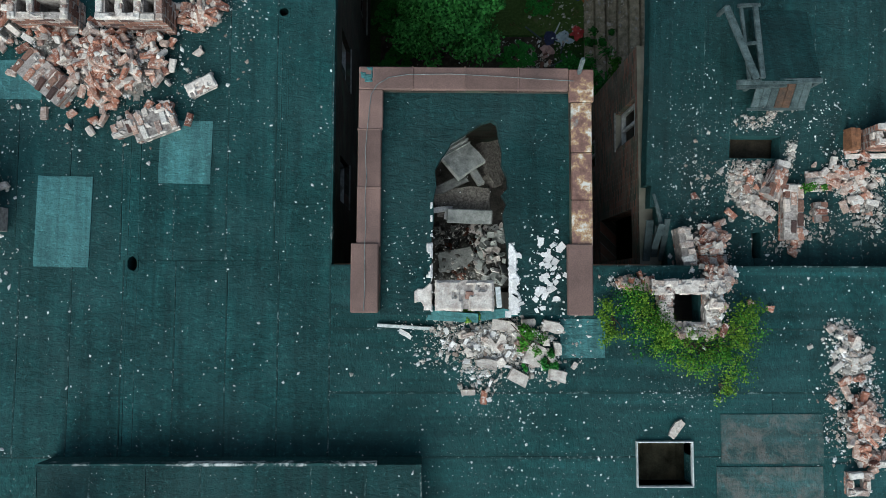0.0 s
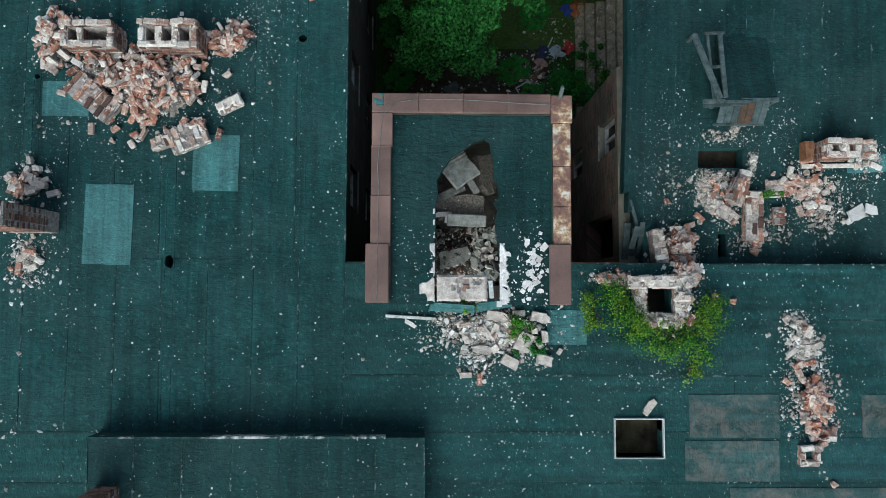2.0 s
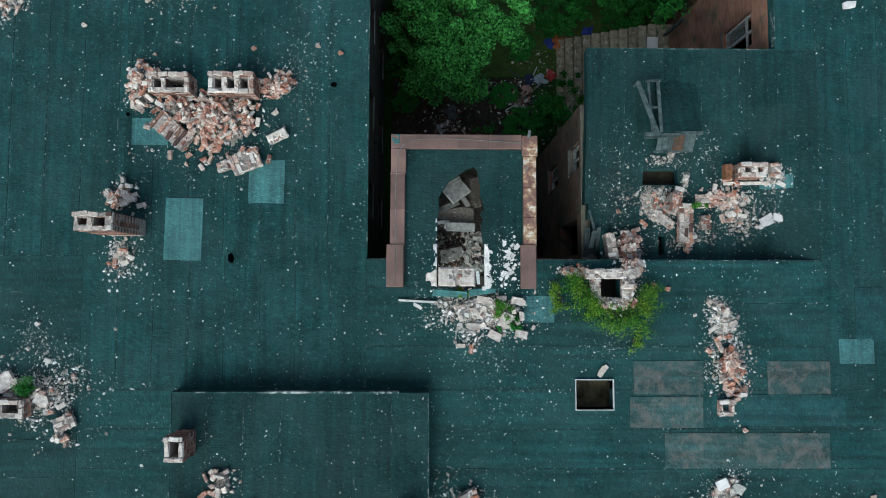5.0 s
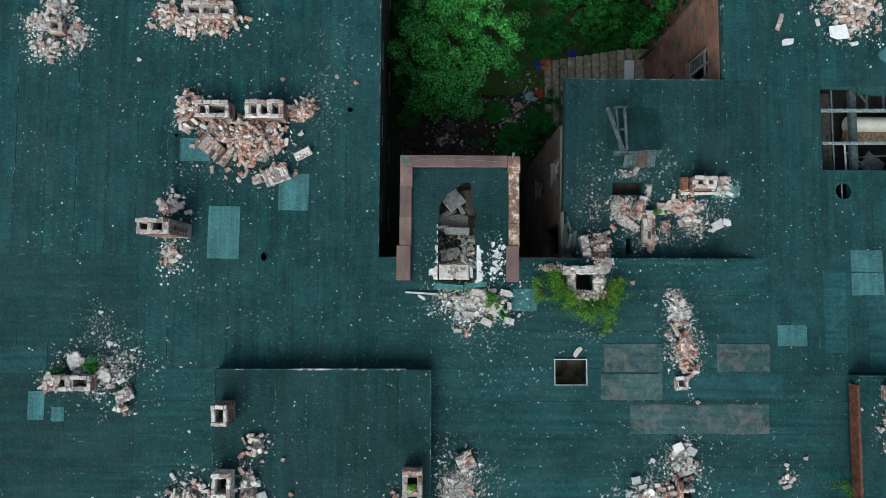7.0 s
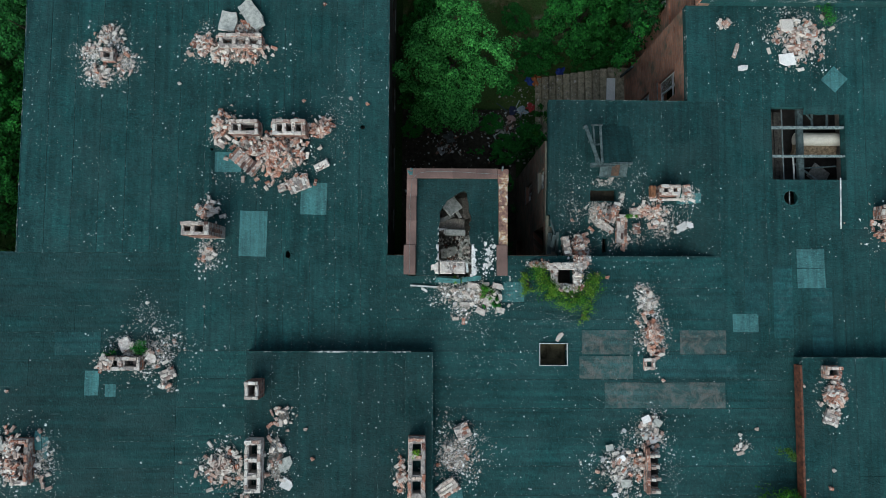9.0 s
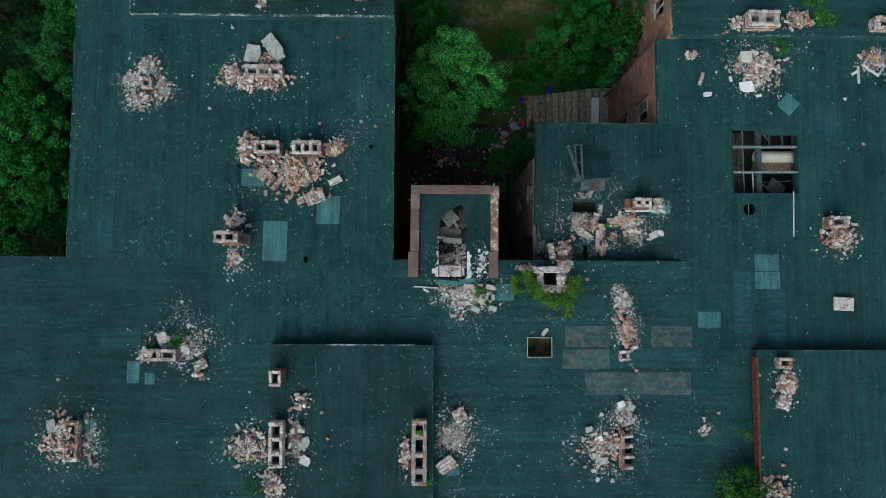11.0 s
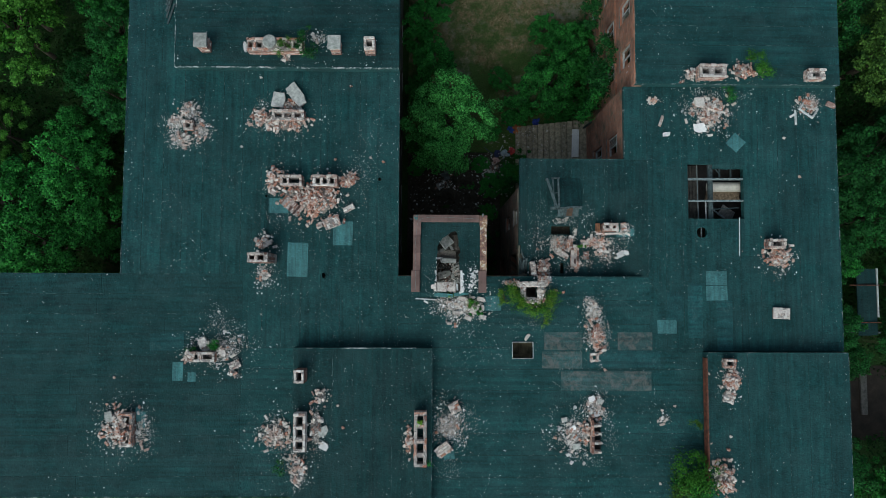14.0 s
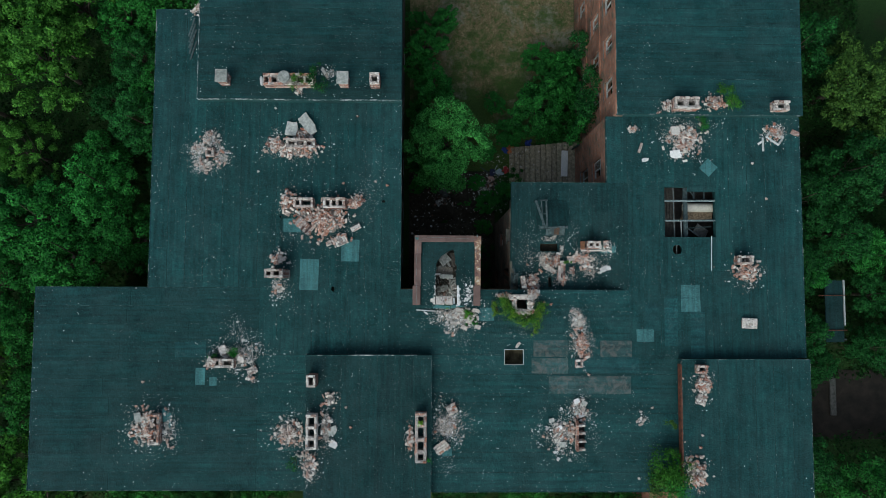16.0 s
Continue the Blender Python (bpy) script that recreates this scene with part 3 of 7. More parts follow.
# ---- the roofs: slab, felt sheets, edges ----
HOLES = [(3.62, -3.47, 4.58, -2.72), (12.16, 3.23, 14.88, 5.92), (4.27, -0.58, 4.78, -0.09), (5.56, 2.46, 6.52, 2.88), (-5.47, 0.27, -5.29, 0.57),
         (12.49, 2.27, 13.09, 2.85), (-2.86, 4.95, -2.66, 5.15), (-8.24, 4.15, -8.11, 4.27), (-1.10, -0.32, 2.16, 0.50), (6.02, 0.58, 6.20, 1.08), (4.0, 0.42, 4.42, 1.05), (4.0, 1.05, 4.24, 1.55), (4.0, 1.55, 4.1, 1.95)]
ZONES = [  # x0, y0, x1, y1, direction of the sheets, width
    (-15.0, 0.48, -1.84, 10.32, "y", 0.96), (-15.0, 10.32, -12.5, 15.34, "y", 0.96), (-9.2, -2.97, -1.84, 0.48, "y", 0.96),
    (-20.8, -9.9, -9.2, 0.48, "x", 0.97), (-9.2, -9.9, -6.65, -2.97, "x", 0.97), (-1.84, -2.97, 10.2, 0.42, "x", 0.97),
    (-0.2, -10.0, 12.72, -2.97, "x", 0.97), (10.2, -2.97, 12.72, 9.7, "y", 0.95), (12.72, -3.13, 19.5, 9.7, "y", 0.95), (9.1, 6.1, 10.2, 9.7, "y", 1.1), (4.0, 0.42, 10.2, 6.1, "y", 0.98),
    (-6.65, -13.0, -0.2, -2.97, "y", 0.95), (-12.5, 10.32, -1.84, 26.0, "x", 0.98), (9.55, 9.7, 19.45, 26.0, "x", 0.98), (12.72, -13.0, 19.4, -3.15, "y", 0.96)]

bm = bmesh.new()
for x0, y0, x1, y1, _, _ in ZONES:
    rects = [(x0, y0, x1, y1)]
    for h in HOLES:
        rects = minus(rects, h)
    up = roof_z((x0 + x1) / 2, (y0 + y1) / 2) - R if (x0, y0) != (4.0, 0.42) else 0
    for q in rects:
        if (x0, y0) == (4.0, 0.42):
            nx, ny = max(1, round((q[2] - q[0]) / 0.4)), max(1, round((q[3] - q[1]) / 0.4))
            for i in range(nx):
                for j in range(ny):
                    c0, c1 = (q[0] + (q[2] - q[0]) * i / nx, q[1] + (q[3] - q[1]) * j / ny), (q[0] + (q[2] - q[0]) * (i + 1) / nx, q[1] + (q[3] - q[1]) * (j + 1) / ny)
                    for v in box_into(bm, *c0, R - 0.31, *c1, R - 0.022):
                        v.co.z += roof_z(v.co.x, min(max(v.co.y, 0.43), 6.09)) - R
        else:
            box_into(bm, q[0], q[1], R - 0.31, q[2], q[3], R + up - 0.012)
seams = []
roof = solo("roof", bm, M_FELT_X, Matrix(), "flat bitumen roof covered with lapped felt sheets", "roof", kind="structure")


def sheet(x0, y0, x1, y1, along, lift):
    """One felt sheet, its edges a little raised and wavy."""
    bm = bmesh.new()
    length = (x1 - x0) if along == "x" else (y1 - y0)
    n = max(2, min(26, int(length / 0.4)))
    rows = []
    ph = rng.uniform(0, 50)
    for i in range(n + 1):
        s = i / n
        row = []
        for j, w in enumerate((0.0, 0.25, 0.5, 0.75, 1 - 0.032, 1.0)):
            x, y = (x0 + s * (x1 - x0), y0 + w * (y1 - y0)) if along == "x" else (x0 + w * (x1 - x0), y0 + s * (y1 - y0))
            z = roof_z(min(max(x, x0 + 1e-3), x1 - 1e-3), min(max(y, y0 + 1e-3), y1 - 1e-3)) + 0.004 + lift + 0.003 * (j > 3)
            z += 0.004 * noise.noise(Vector((x * 1.3, y * 1.3, ph))) + 0.004
            wob = 0.012 * noise.noise(Vector((s * length * 1.2, ph, j)))
            row.append(bm.verts.new((x + (wob if along == "y" else 0), y + (wob if along == "x" else 0), z)))
        rows.append(row)
    faces = []
    for r0, r1 in zip(rows, rows[1:]):
        for j in range(5):
            q = (r0[j], r1[j], r1[j + 1], r0[j + 1])
            faces.append(bm.faces.new(q if along == "x" else q[::-1]))
            faces[-1].material_index = int(j == 4)
    bmesh.ops.recalc_face_normals(bm, faces=faces)
    if faces[0].normal.z < 0:
        bmesh.ops.reverse_faces(bm, faces=faces)
    edge = [e for e in bm.edges if len(e.link_faces) == 1]
    g = bmesh.ops.extrude_edge_only(bm, edges=edge)
    for v in g["geom"]:
        if isinstance(v, bmesh.types.BMVert):
            v.co.z -= 0.014
    return bm


for x0, y0, x1, y1, along, w in ZONES:
    a, b_ = (y0, y1) if along == "x" else (x0, x1)
    n = max(1, round((b_ - a) / w))
    w = (b_ - a) / n
    l0, l1 = (x0, x1) if along == "x" else (y0, y1)
    for i in range(n):
        cuts, s = [l0], l0 + rng.uniform(3.5, 9.0)
        while s < l1 - 2.0:
            cuts.append(s)
            s += rng.uniform(7.0, 10.0)
        cuts.append(l1)
        for s0, s1 in zip(cuts, cuts[1:]):
            lift = rng.uniform(0, 0.003)
            e0, e1 = a + i * w, a + (i + 1) * w
            seams.append((along, e1, s0, s1))
            rects = [(s0 + 0.004, e0, s1 - 0.004, e1)] if along == "x" else [(e0, s0 + 0.004, e1, s1 - 0.004)]
            for h in HOLES:
                rects = minus(rects, h)
            for q in rects:
                part("felt_sheet", sheet(*q, along, lift), M_FELT_OLD_X if (x0, y0) == (-12.5, 10.32) else M_FELT_WEST if (x0, y0) == (-20.8, -9.9) else M_FELT_X if along == "x" else M_FELT_OLD if (x0, y0) == (-6.65, -13.0) else M_FELT_WORN if (x0, y0) == (4.0, 0.42) else M_FELT_Y, roof).data.materials.append(M_SEAM)

# worn strips along the roof edges
EDGES = [("y", -2.97, -6.62, -4.3, 0.5), ("y", -2.97, -4.3, -0.95, 0.5), ("x", -6.62, -6.3, -2.97, 0.5), ("x", -0.2, -9.0, -2.97, 0.5), ("y", 10.32, -12.5, -1.84, 0.6), ("x", -12.5, 10.32, 15.6, 0.6), ("y", 9.7, 9.55, 19.45, 0.5),
         ("x", -1.84, 0.45, 10.3, 0), ("y", 6.1, 4.0, 9.1, 0), ("x", 9.1, 6.1, 9.7, 0), ("x", 9.55, 9.7, 20.0, 0.5), ("y", 0.48, -20.8, -15.0, 0), ("x", -20.8, -9.9, 0.48, 0), ("x", -15.0, 0.48, 15.3, 0),
         ("y", -9.9, -20.8, -6.65, 0), ("y", -10.0, -0.2, 12.7, 0), ("x", 19.5, -3.1, 9.7, 0), ("x", 19.4, -13.0, -3.15, 0.5), ("y", -3.15, 12.72, 19.4, 0.5), ("y", 15.34, -15.0, -12.5, 0), ("x", 12.72, -10.0, -3.2, 0.5)]
for axis, at, a, b_, up in EDGES:
    bm = bmesh.new()
    n = max(2, int((b_ - a) / 0.11))
    for i in range(n):
        u0, u1 = a + (b_ - a) * i / n, a + (b_ - a) * (i + 1) / n
        h = R + up + 0.022 + 0.012 * noise.noise(Vector((u0, at, 3))) + 0.01 * noise.noise(Vector((u0 * 8, at, 6)))
        d = (0.022 if (at, a) == (-2.97, -4.3) else 0.014) + 0.010 * noise.noise(Vector((u0 * 1.7, at, 9))) + 0.008 * noise.noise(Vector((u0 * 9, at, 2)))
        if axis == "y":
            box_into(bm, u0, at - d, R + up - 0.15, u1, at + d, h)
        else:
            box_into(bm, at - d, u0, R + up - 0.15, at + d, u1, h)
    solo("roof_edge_trim", bm, M_EDGE_WHITE if up and (axis, at, a) in (("y", -2.97, -4.3), ("y", 10.32, -12.5), ("x", -12.5, 10.32)) else M_EDGE, Matrix(), "worn edge strip of the roof with broken mortar", "trim", kind="structure")

# patches laid on the sheets
def patch(x, y, sx, sy, material, turn=0.0, label="square of newer blue-grey roofing felt"):
    bm = bmesh.new()
    n = 8
    for i in range(n + 1):
        for j in range(n + 1):
            bm.verts.new(((i / n - 0.5) * sx, (j / n - 0.5) * sy, 0.0))
    bm.verts.ensure_lookup_table()
    for i in range(n):
        for j in range(n):
            k = i * (n + 1) + j
            bm.faces.new([bm.verts[q] for q in (k, k + n + 1, k + n + 2, k + 1)])
    for v in bm.verts:
        wob = noise.noise(v.co * 3 + Vector((x, y, 0)))
        v.co.x, v.co.y = v.co.x + 0.012 * wob, v.co.y + 0.012 * noise.noise(v.co * 4 + Vector((y, x, 5)))
    m4 = pose(x, y, 0, 0, 0, turn)
    for v in bm.verts:
        p = m4 @ v.co
        v.co.z = roof_z(p.x, p.y) - roof_z(x, y) + 0.026 + 0.004 * noise.noise(p * 2.5)
    g = bmesh.ops.extrude_edge_only(bm, edges=[e for e in bm.edges if len(e.link_faces) == 1])
    for v in g["geom"]:
        if isinstance(v, bmesh.types.BMVert):
            v.co.z -= 0.03
    return solo("felt_patch", bm, material, pose(x, y, roof_z(x, y), 0, 0, turn), label, "roof patch", "felt patches on the roof")


for q in ((-6.63, 1.17, 0.98, 1.63, M_PATCH, -1), (-4.49, 2.44, 0.94, 1.15, M_PATCH, -1), (-7.58, 3.75, 0.95, 0.72, M_PATCH, 0), (13.44, 0.36, 1.0, 0.68, M_PATCH, 0), (13.45, -0.36, 1.01, 0.70, M_PATCH, 1),
          (11.02, -1.97, 0.92, 0.65, M_PATCH, 0), (2.67, -0.89, 0.80, 0.70, M_PATCH, 0), (-12.16, -4.12, 0.50, 0.86, M_PATCH, 0), (-11.50, -4.38, 0.38, 0.43, M_PATCH, 0),
          (9.15, 2.55, 0.80, 0.36, M_PATCH, 0), (14.54, 6.96, 0.70, 0.70, M_PATCH, 47), (0.62, -7.95, 0.5, 0.45, M_PATCH, 5), (-13.75, -6.35, 0.3, 0.75, M_PATCH, 0)):
    patch(*q)
for q in ((-12.69, -2.74, 1.61, 0.79, M_PATCH_DARK, 0), (13.80, -1.92, 0.75, 2.4, M_PATCH_DARK, 0), (12.4, -1.2, 0.7, 2.6, M_PATCH_DARK, 0), (11.4, -1.0, 0.75, 1.4, M_PATCH_DARK, 0), (8.92, -3.50, 3.5, 0.80, M_PATCH_DARK, 0)):
    patch(*q, label="strip of dusty grey roofing felt")
for q in ((6.04, -2.66, 1.83, 0.86, M_PATCH_BROWN, 0), (9.47, -2.66, 1.65, 0.86, M_PATCH_BROWN, 0), (5.98, -3.55, 1.9, 0.80, M_PATCH_BROWN, 0), (8.07, -4.53, 4.3, 0.90, M_PATCH_BROWN, 0)):
    patch(*q, label="brownish worn strip of roofing felt")

# ---- bricks, rubble, chimneys ----
BL, BW, BH = 0.245, 0.115, 0.065


def brick_mesh(seed, length, material, name="brick"):
    r = random.Random(seed)
    bm = bmesh.new()
    box_into(bm, -length / 2, -BW / 2, -BH / 2, length / 2, BW / 2, BH / 2)
    bmesh.ops.bevel(bm, geom=bm.edges[:], offset=0.013, segments=1, affect="EDGES")
    for v in bm.verts:
        v.co += Vector((r.uniform(-1, 1), r.uniform(-1, 1), r.uniform(-1, 1))) * 0.009
        if length < 0.2 and v.co.x > 0:
            v.co.x += 0.03 * math.sin(20 * v.co.y + seed) + 0.02 * v.co.z / BH
    return mesh_of(name, bm, material)


WHOLE = {k: [brick_mesh(s, BL, m) for s in range(3)] for k, m in (("red", M_BRICK), ("pale", M_BRICK_PALE), ("soot", M_BRICK_SOOT))}
HALF = {k: [brick_mesh(s + 9, l, m) for s, l in ((0, 0.16), (1, 0.12), (2, 0.19))] for k, m in (("red", M_BRICK), ("pale", M_BRICK_PALE), ("soot", M_BRICK_SOOT))}


BITS = {k: [brick_mesh(s + 30, l, m) for s, l in ((0, 0.09), (1, 0.07), (2, 0.055))] for k, m in (("red", M_BRICK), ("pale", M_BRICK_PALE), ("soot", M_BRICK_SOOT))}


def lay(me, parent, m, name="brick"):
    ob = bpy.data.objects.new(name, me)
    scene.collection.objects.link(ob)
    ob.parent = parent
    ob.matrix_local = m
    return ob


def smear(x0, y0, x1, y1, z, cover, seed, cell=0.032, thick=0.02, skirt=0.03, left=None):
    """A ragged skin of old mortar or plaster that covers a part of a rectangle."""
    bm = bmesh.new()
    nx, ny = max(2, int((x1 - x0) / cell)), max(2, int((y1 - y0) / cell))

    def value(u, v):
        p = Vector((u + 3.1 * seed, v - 1.7 * seed, 0.3 * seed))
        k = 0.62 * noise.noise(p * 5) + 0.42 * noise.noise(p * 13)
        if left is not None:
            k += 0.9 * (left - (u - x0) / (x1 - x0))
        return k - 0.6 * (0.5 - cover)
    verts, inner = {}, {}
    for i in range(nx):
        for j in range(ny):
            if value(x0 + (i + 0.5) * (x1 - x0) / nx, y0 + (j + 0.5) * (y1 - y0) / ny) < 0:
                continue
            q = [(i, j), (i + 1, j), (i + 1, j + 1), (i, j + 1)]
            for k in q:
                inner[k] = inner.get(k, 0) + 1
                if k not in verts:
                    u, v = x0 + k[0] * (x1 - x0) / nx, y0 + k[1] * (y1 - y0) / ny
                    w = Vector((u * 31, v * 31, seed))
                    verts[k] = bm.verts.new((u + 0.4 * cell * noise.noise(w), v + 0.4 * cell * noise.noise(w + Vector((5, 9, 2))), z))
            bm.faces.new([verts[k] for k in q])
    for k, v in verts.items():
        if inner[k] < 4:
            v.co.z -= skirt
        else:
            v.co.z += thick * (0.35 + 0.65 * abs(noise.noise(v.co * 16)))
    return bm


def chip_size(r, least=0.0045, most=0.045):
    """Sizes of broken chips: very many small ones, few large."""
    return min(most, least / max(1e-3, r.random()) ** 0.62)


def crumbs(name, spots, material, parent=None, label="", flat=0.5):
    """Many small broken chips (x, y, z, size) in one mesh."""
    r = random.Random(len(spots) + 3)
    shape = [(1, 0, 0), (0.1, 0.8, 0.1), (-0.9, 0.3, 0), (-0.1, -0.8, 0), (0.1, 0.0, 1)]
    tris = [(0, 1, 4), (1, 2, 4), (2, 3, 4), (3, 0, 4)]
    vs, fs = [], []
    for x, y, z, s in spots:
        a, k = r.uniform(0, 6.3), len(vs)
        ca, sa, el = math.cos(a), math.sin(a), r.uniform(0.6, 1.5)
        for px, py, pz in shape:
            px, py = px * el * r.uniform(0.5, 1.3), py * r.uniform(0.5, 1.3)
            vs.append((x + s * (px * ca - py * sa), y + s * (px * sa + py * ca), z + s * flat * pz))
        fs += [tuple(k + q for q in f) for f in tris]
    me = bpy.data.meshes.new(name)
    me.from_pydata(vs, [], fs)
    me.materials.append(material)
    ob = new(name, me)
    if parent:
        ob.parent = parent
    return tagged(ob, label, kind="stuff")


def brick_grit(name, spots, material, parent):
    """Many small angular lumps (x, y, z, size) in one mesh."""
    r = random.Random(len(spots) + 17)
    box = [(sx, sy, sz) for sz in (-0.35, 0.35) for sx, sy in ((-0.5, -0.5), (0.5, -0.5), (0.5, 0.5), (-0.5, 0.5))]
    quads = [(4, 5, 6, 7), (0, 1, 5, 4), (1, 2, 6, 5), (2, 3, 7, 6), (3, 0, 4, 7)]
    vs, fs = [], []
    for x, y, z, s in spots:
        m4 = pose(x, y, z, r.gauss(0, 14), r.gauss(0, 14), r.uniform(0, 360))
        k, el = len(vs), r.uniform(0.9, 1.8)
        for px, py, pz in box:
            q = 0.74 if pz > 0 else 1.0
            vs.append(tuple(m4 @ Vector((s * el * px * q * r.uniform(0.7, 1.2), s * py * q * r.uniform(0.7, 1.2), s * pz * r.uniform(0.7, 1.2)))))
        fs += [tuple(k + i for i in f) for f in quads]
    me = bpy.data.meshes.new(name)
    me.from_pydata(vs, [], fs)
    me.materials.append(material)
    ob = new(name, me)
    ob.parent = parent
    return tagged(ob, "", kind="stuff")


def rubble(x, y, rx, ry, bricks, high=0.2, tone=("red", "red", "pale"), chips=150, turn=0.0, seed=0, mound=0.6, z=None, spread=1.5, grade=(0.36, 0.40, 0.24), label="heap of broken red bricks and mortar crumbs on the roof"):
    """A heap of fallen bricks on a low mound of mortar dust, with crumbs round it."""
    r = random.Random(seed * 31 + int(100 * abs(x)) + bricks)
    z0 = roof_z(x, y) if z is None else z
    top = thing("rubble_pile", pose(x, y, z0, 0, 0, turn), label, "rubble", "rubble piles on the roof")
    m4 = top.matrix_world.copy()
    if tone.count("red") * 2 < len(tone):
        mound, high = 0, min(high, 0.07)

    def ground_at(u, v):
        if z is not None:
            return 0.0
        p = m4 @ Vector((u, v, 0))
        return roof_z(p.x, p.y) - z0

    def height(u, v):
        d = math.hypot(u / rx, v / ry) + 0.35 * noise.noise(Vector((u * 1.7 + x, v * 1.7 + y, seed)))
        return high * max(0.0, 1 - d) ** 0.8 if d < 1 else 0.0
    if mound > 0:
        bm = bmesh.new()
        n = 26
        grid = {}
        for i in range(n + 1):
            for j in range(n + 1):
                u, v = (i / n * 2 - 1) * rx * 1.1, (j / n * 2 - 1) * ry * 1.1
                h = height(u / mound, v / mound) * 0.75
                h += 0.03 * noise.noise(Vector((u * 9, v * 9, x))) if h > 0 else 0
                grid[i, j] = (u, v, h)
        verts = {}
        for i in range(n):
            for j in range(n):
                q = [(i, j), (i + 1, j), (i + 1, j + 1), (i, j + 1)]
                if sum(grid[k][2] > 0.004 for k in q) >= 2:
                    for k in q:
                        if k not in verts:
                            u, v, h = grid[k]
                            jx, jy = 0.05 * rx * noise.noise(Vector((u * 7, v * 7, 1))), 0.05 * ry * noise.noise(Vector((u * 7, v * 7, 8)))
                            verts[k] = bm.verts.new((u + jx, v + jy, ground_at(u, v) + max(0.022, h + 0.012)))
                    bm.faces.new([verts[k] for k in q])
        if bm.faces:
            part("mortar_mound", bm, M_DUST, top, "grey and pinkish mortar dust")
        else:
            bm.free()
    for i in range(bricks):
        while True:
            u, v = r.uniform(-1, 1), r.uniform(-1, 1)
            if u * u + v * v < 1:
                break
        k = r.random() ** 0.25 if r.random() < 0.74 else r.uniform(0.8, 1.12 * spread)
        u, v = u * rx * k, v * ry * k
        h = height(u, v)
        tn = r.choice(tone)
        me = r.choice(r.choices((WHOLE, HALF, BITS), grade)[0][tn])
        tilt = 13 if h > 0.05 else 4
        rx_ = r.gauss(0, tilt) + (90 if r.random() < 0.1 else 0)
        up = (BW if abs(rx_) > 60 else BH) / 2
        lay(me, top, pose(u, v, ground_at(u, v) + 0.02 + h + up + (r.uniform(0, 0.05) if h > 0.03 else 0), rx_, r.gauss(0, tilt), r.uniform(0, 360)))
    spots = []
    for i in range(int(2.9 * chips)):
        a, k = r.uniform(0, 6.283), abs(r.gauss(0, 0.55)) + 0.35 * r.random()
        u, v = rx * spread * k * math.cos(a), ry * spread * k * math.sin(a)
        if k > 0.45 and noise.noise(Vector((u * 1.5 + x, v * 1.5 + y, 2))) < 0.02 + 0.25 * r.uniform(-1, 1):
            continue
        spots.append((u, v, ground_at(u, v) + 0.018 + height(u, v), chip_size(r, 0.0085, 0.055)))
    if spots:
        n = int(len(spots) * 0.62)
        fine = []
        for i in range(int(1.7 * chips)):
            a, k = r.uniform(0, 6.283), abs(r.gauss(0, 0.42)) + 0.3 * r.random()
            u, v = rx * spread * k * math.cos(a) * 0.8, ry * spread * k * math.sin(a) * 0.8
            if noise.noise(Vector((u * 3 + x, v * 3 + y, seed))) > -0.1:
                fine.append((u, v, ground_at(u, v) + 0.02 + height(u, v) * 0.9, chip_size(r, 0.0065, 0.032)))
        def lies(q):
            p = m4 @ Vector(q[:3])
            return z is not None or not any(h[0] - 0.01 < p.x < h[2] + 0.01 and h[1] - 0.01 < p.y < h[3] + 0.01 for h in HOLES)
        spots, fine = [q for q in spots if lies(q)], [q for q in fine if lies(q)]
        n = int(len(spots) * 0.62)
        if fine:
            crumbs("fine_debris", fine, M_CREAM, top)
        lumps = []
        for i in range(int(0.22 * chips + 0.8 * bricks)):
            a, k = r.uniform(0, 6.283), abs(r.gauss(0, 0.5)) + 0.2 * r.random()
            u, v = rx * spread * k * math.cos(a) * 0.85, ry * spread * k * math.sin(a) * 0.85
            q = (u, v, ground_at(u, v) + 0.026 + height(u, v), min(0.085, 0.020 / max(0.05, r.random()) ** 0.5))
            if lies(q) and (k < 0.5 or noise.noise(Vector((u * 2 + x, v * 2 + y, 5))) > -0.15):
                lumps.append(q)
        h = int(len(lumps) * (0.35 if tone.count("red") * 2 >= len(tone) else 0.12))
        if h and bricks:
            brick_grit("brick_grit", lumps[:h], M_CHIP_RED, top)
        if lumps:
            brick_grit("mortar_grit", lumps[h:], M_CREAM, top)
        crumbs("mortar_debris", spots[:n], M_CHIP if bricks else M_CREAM, top)
        crumbs("brick_debris", spots[n:], M_CHIP_RED if tone.count("red") * 2 >= len(tone) else M_CREAM, top)
    return top


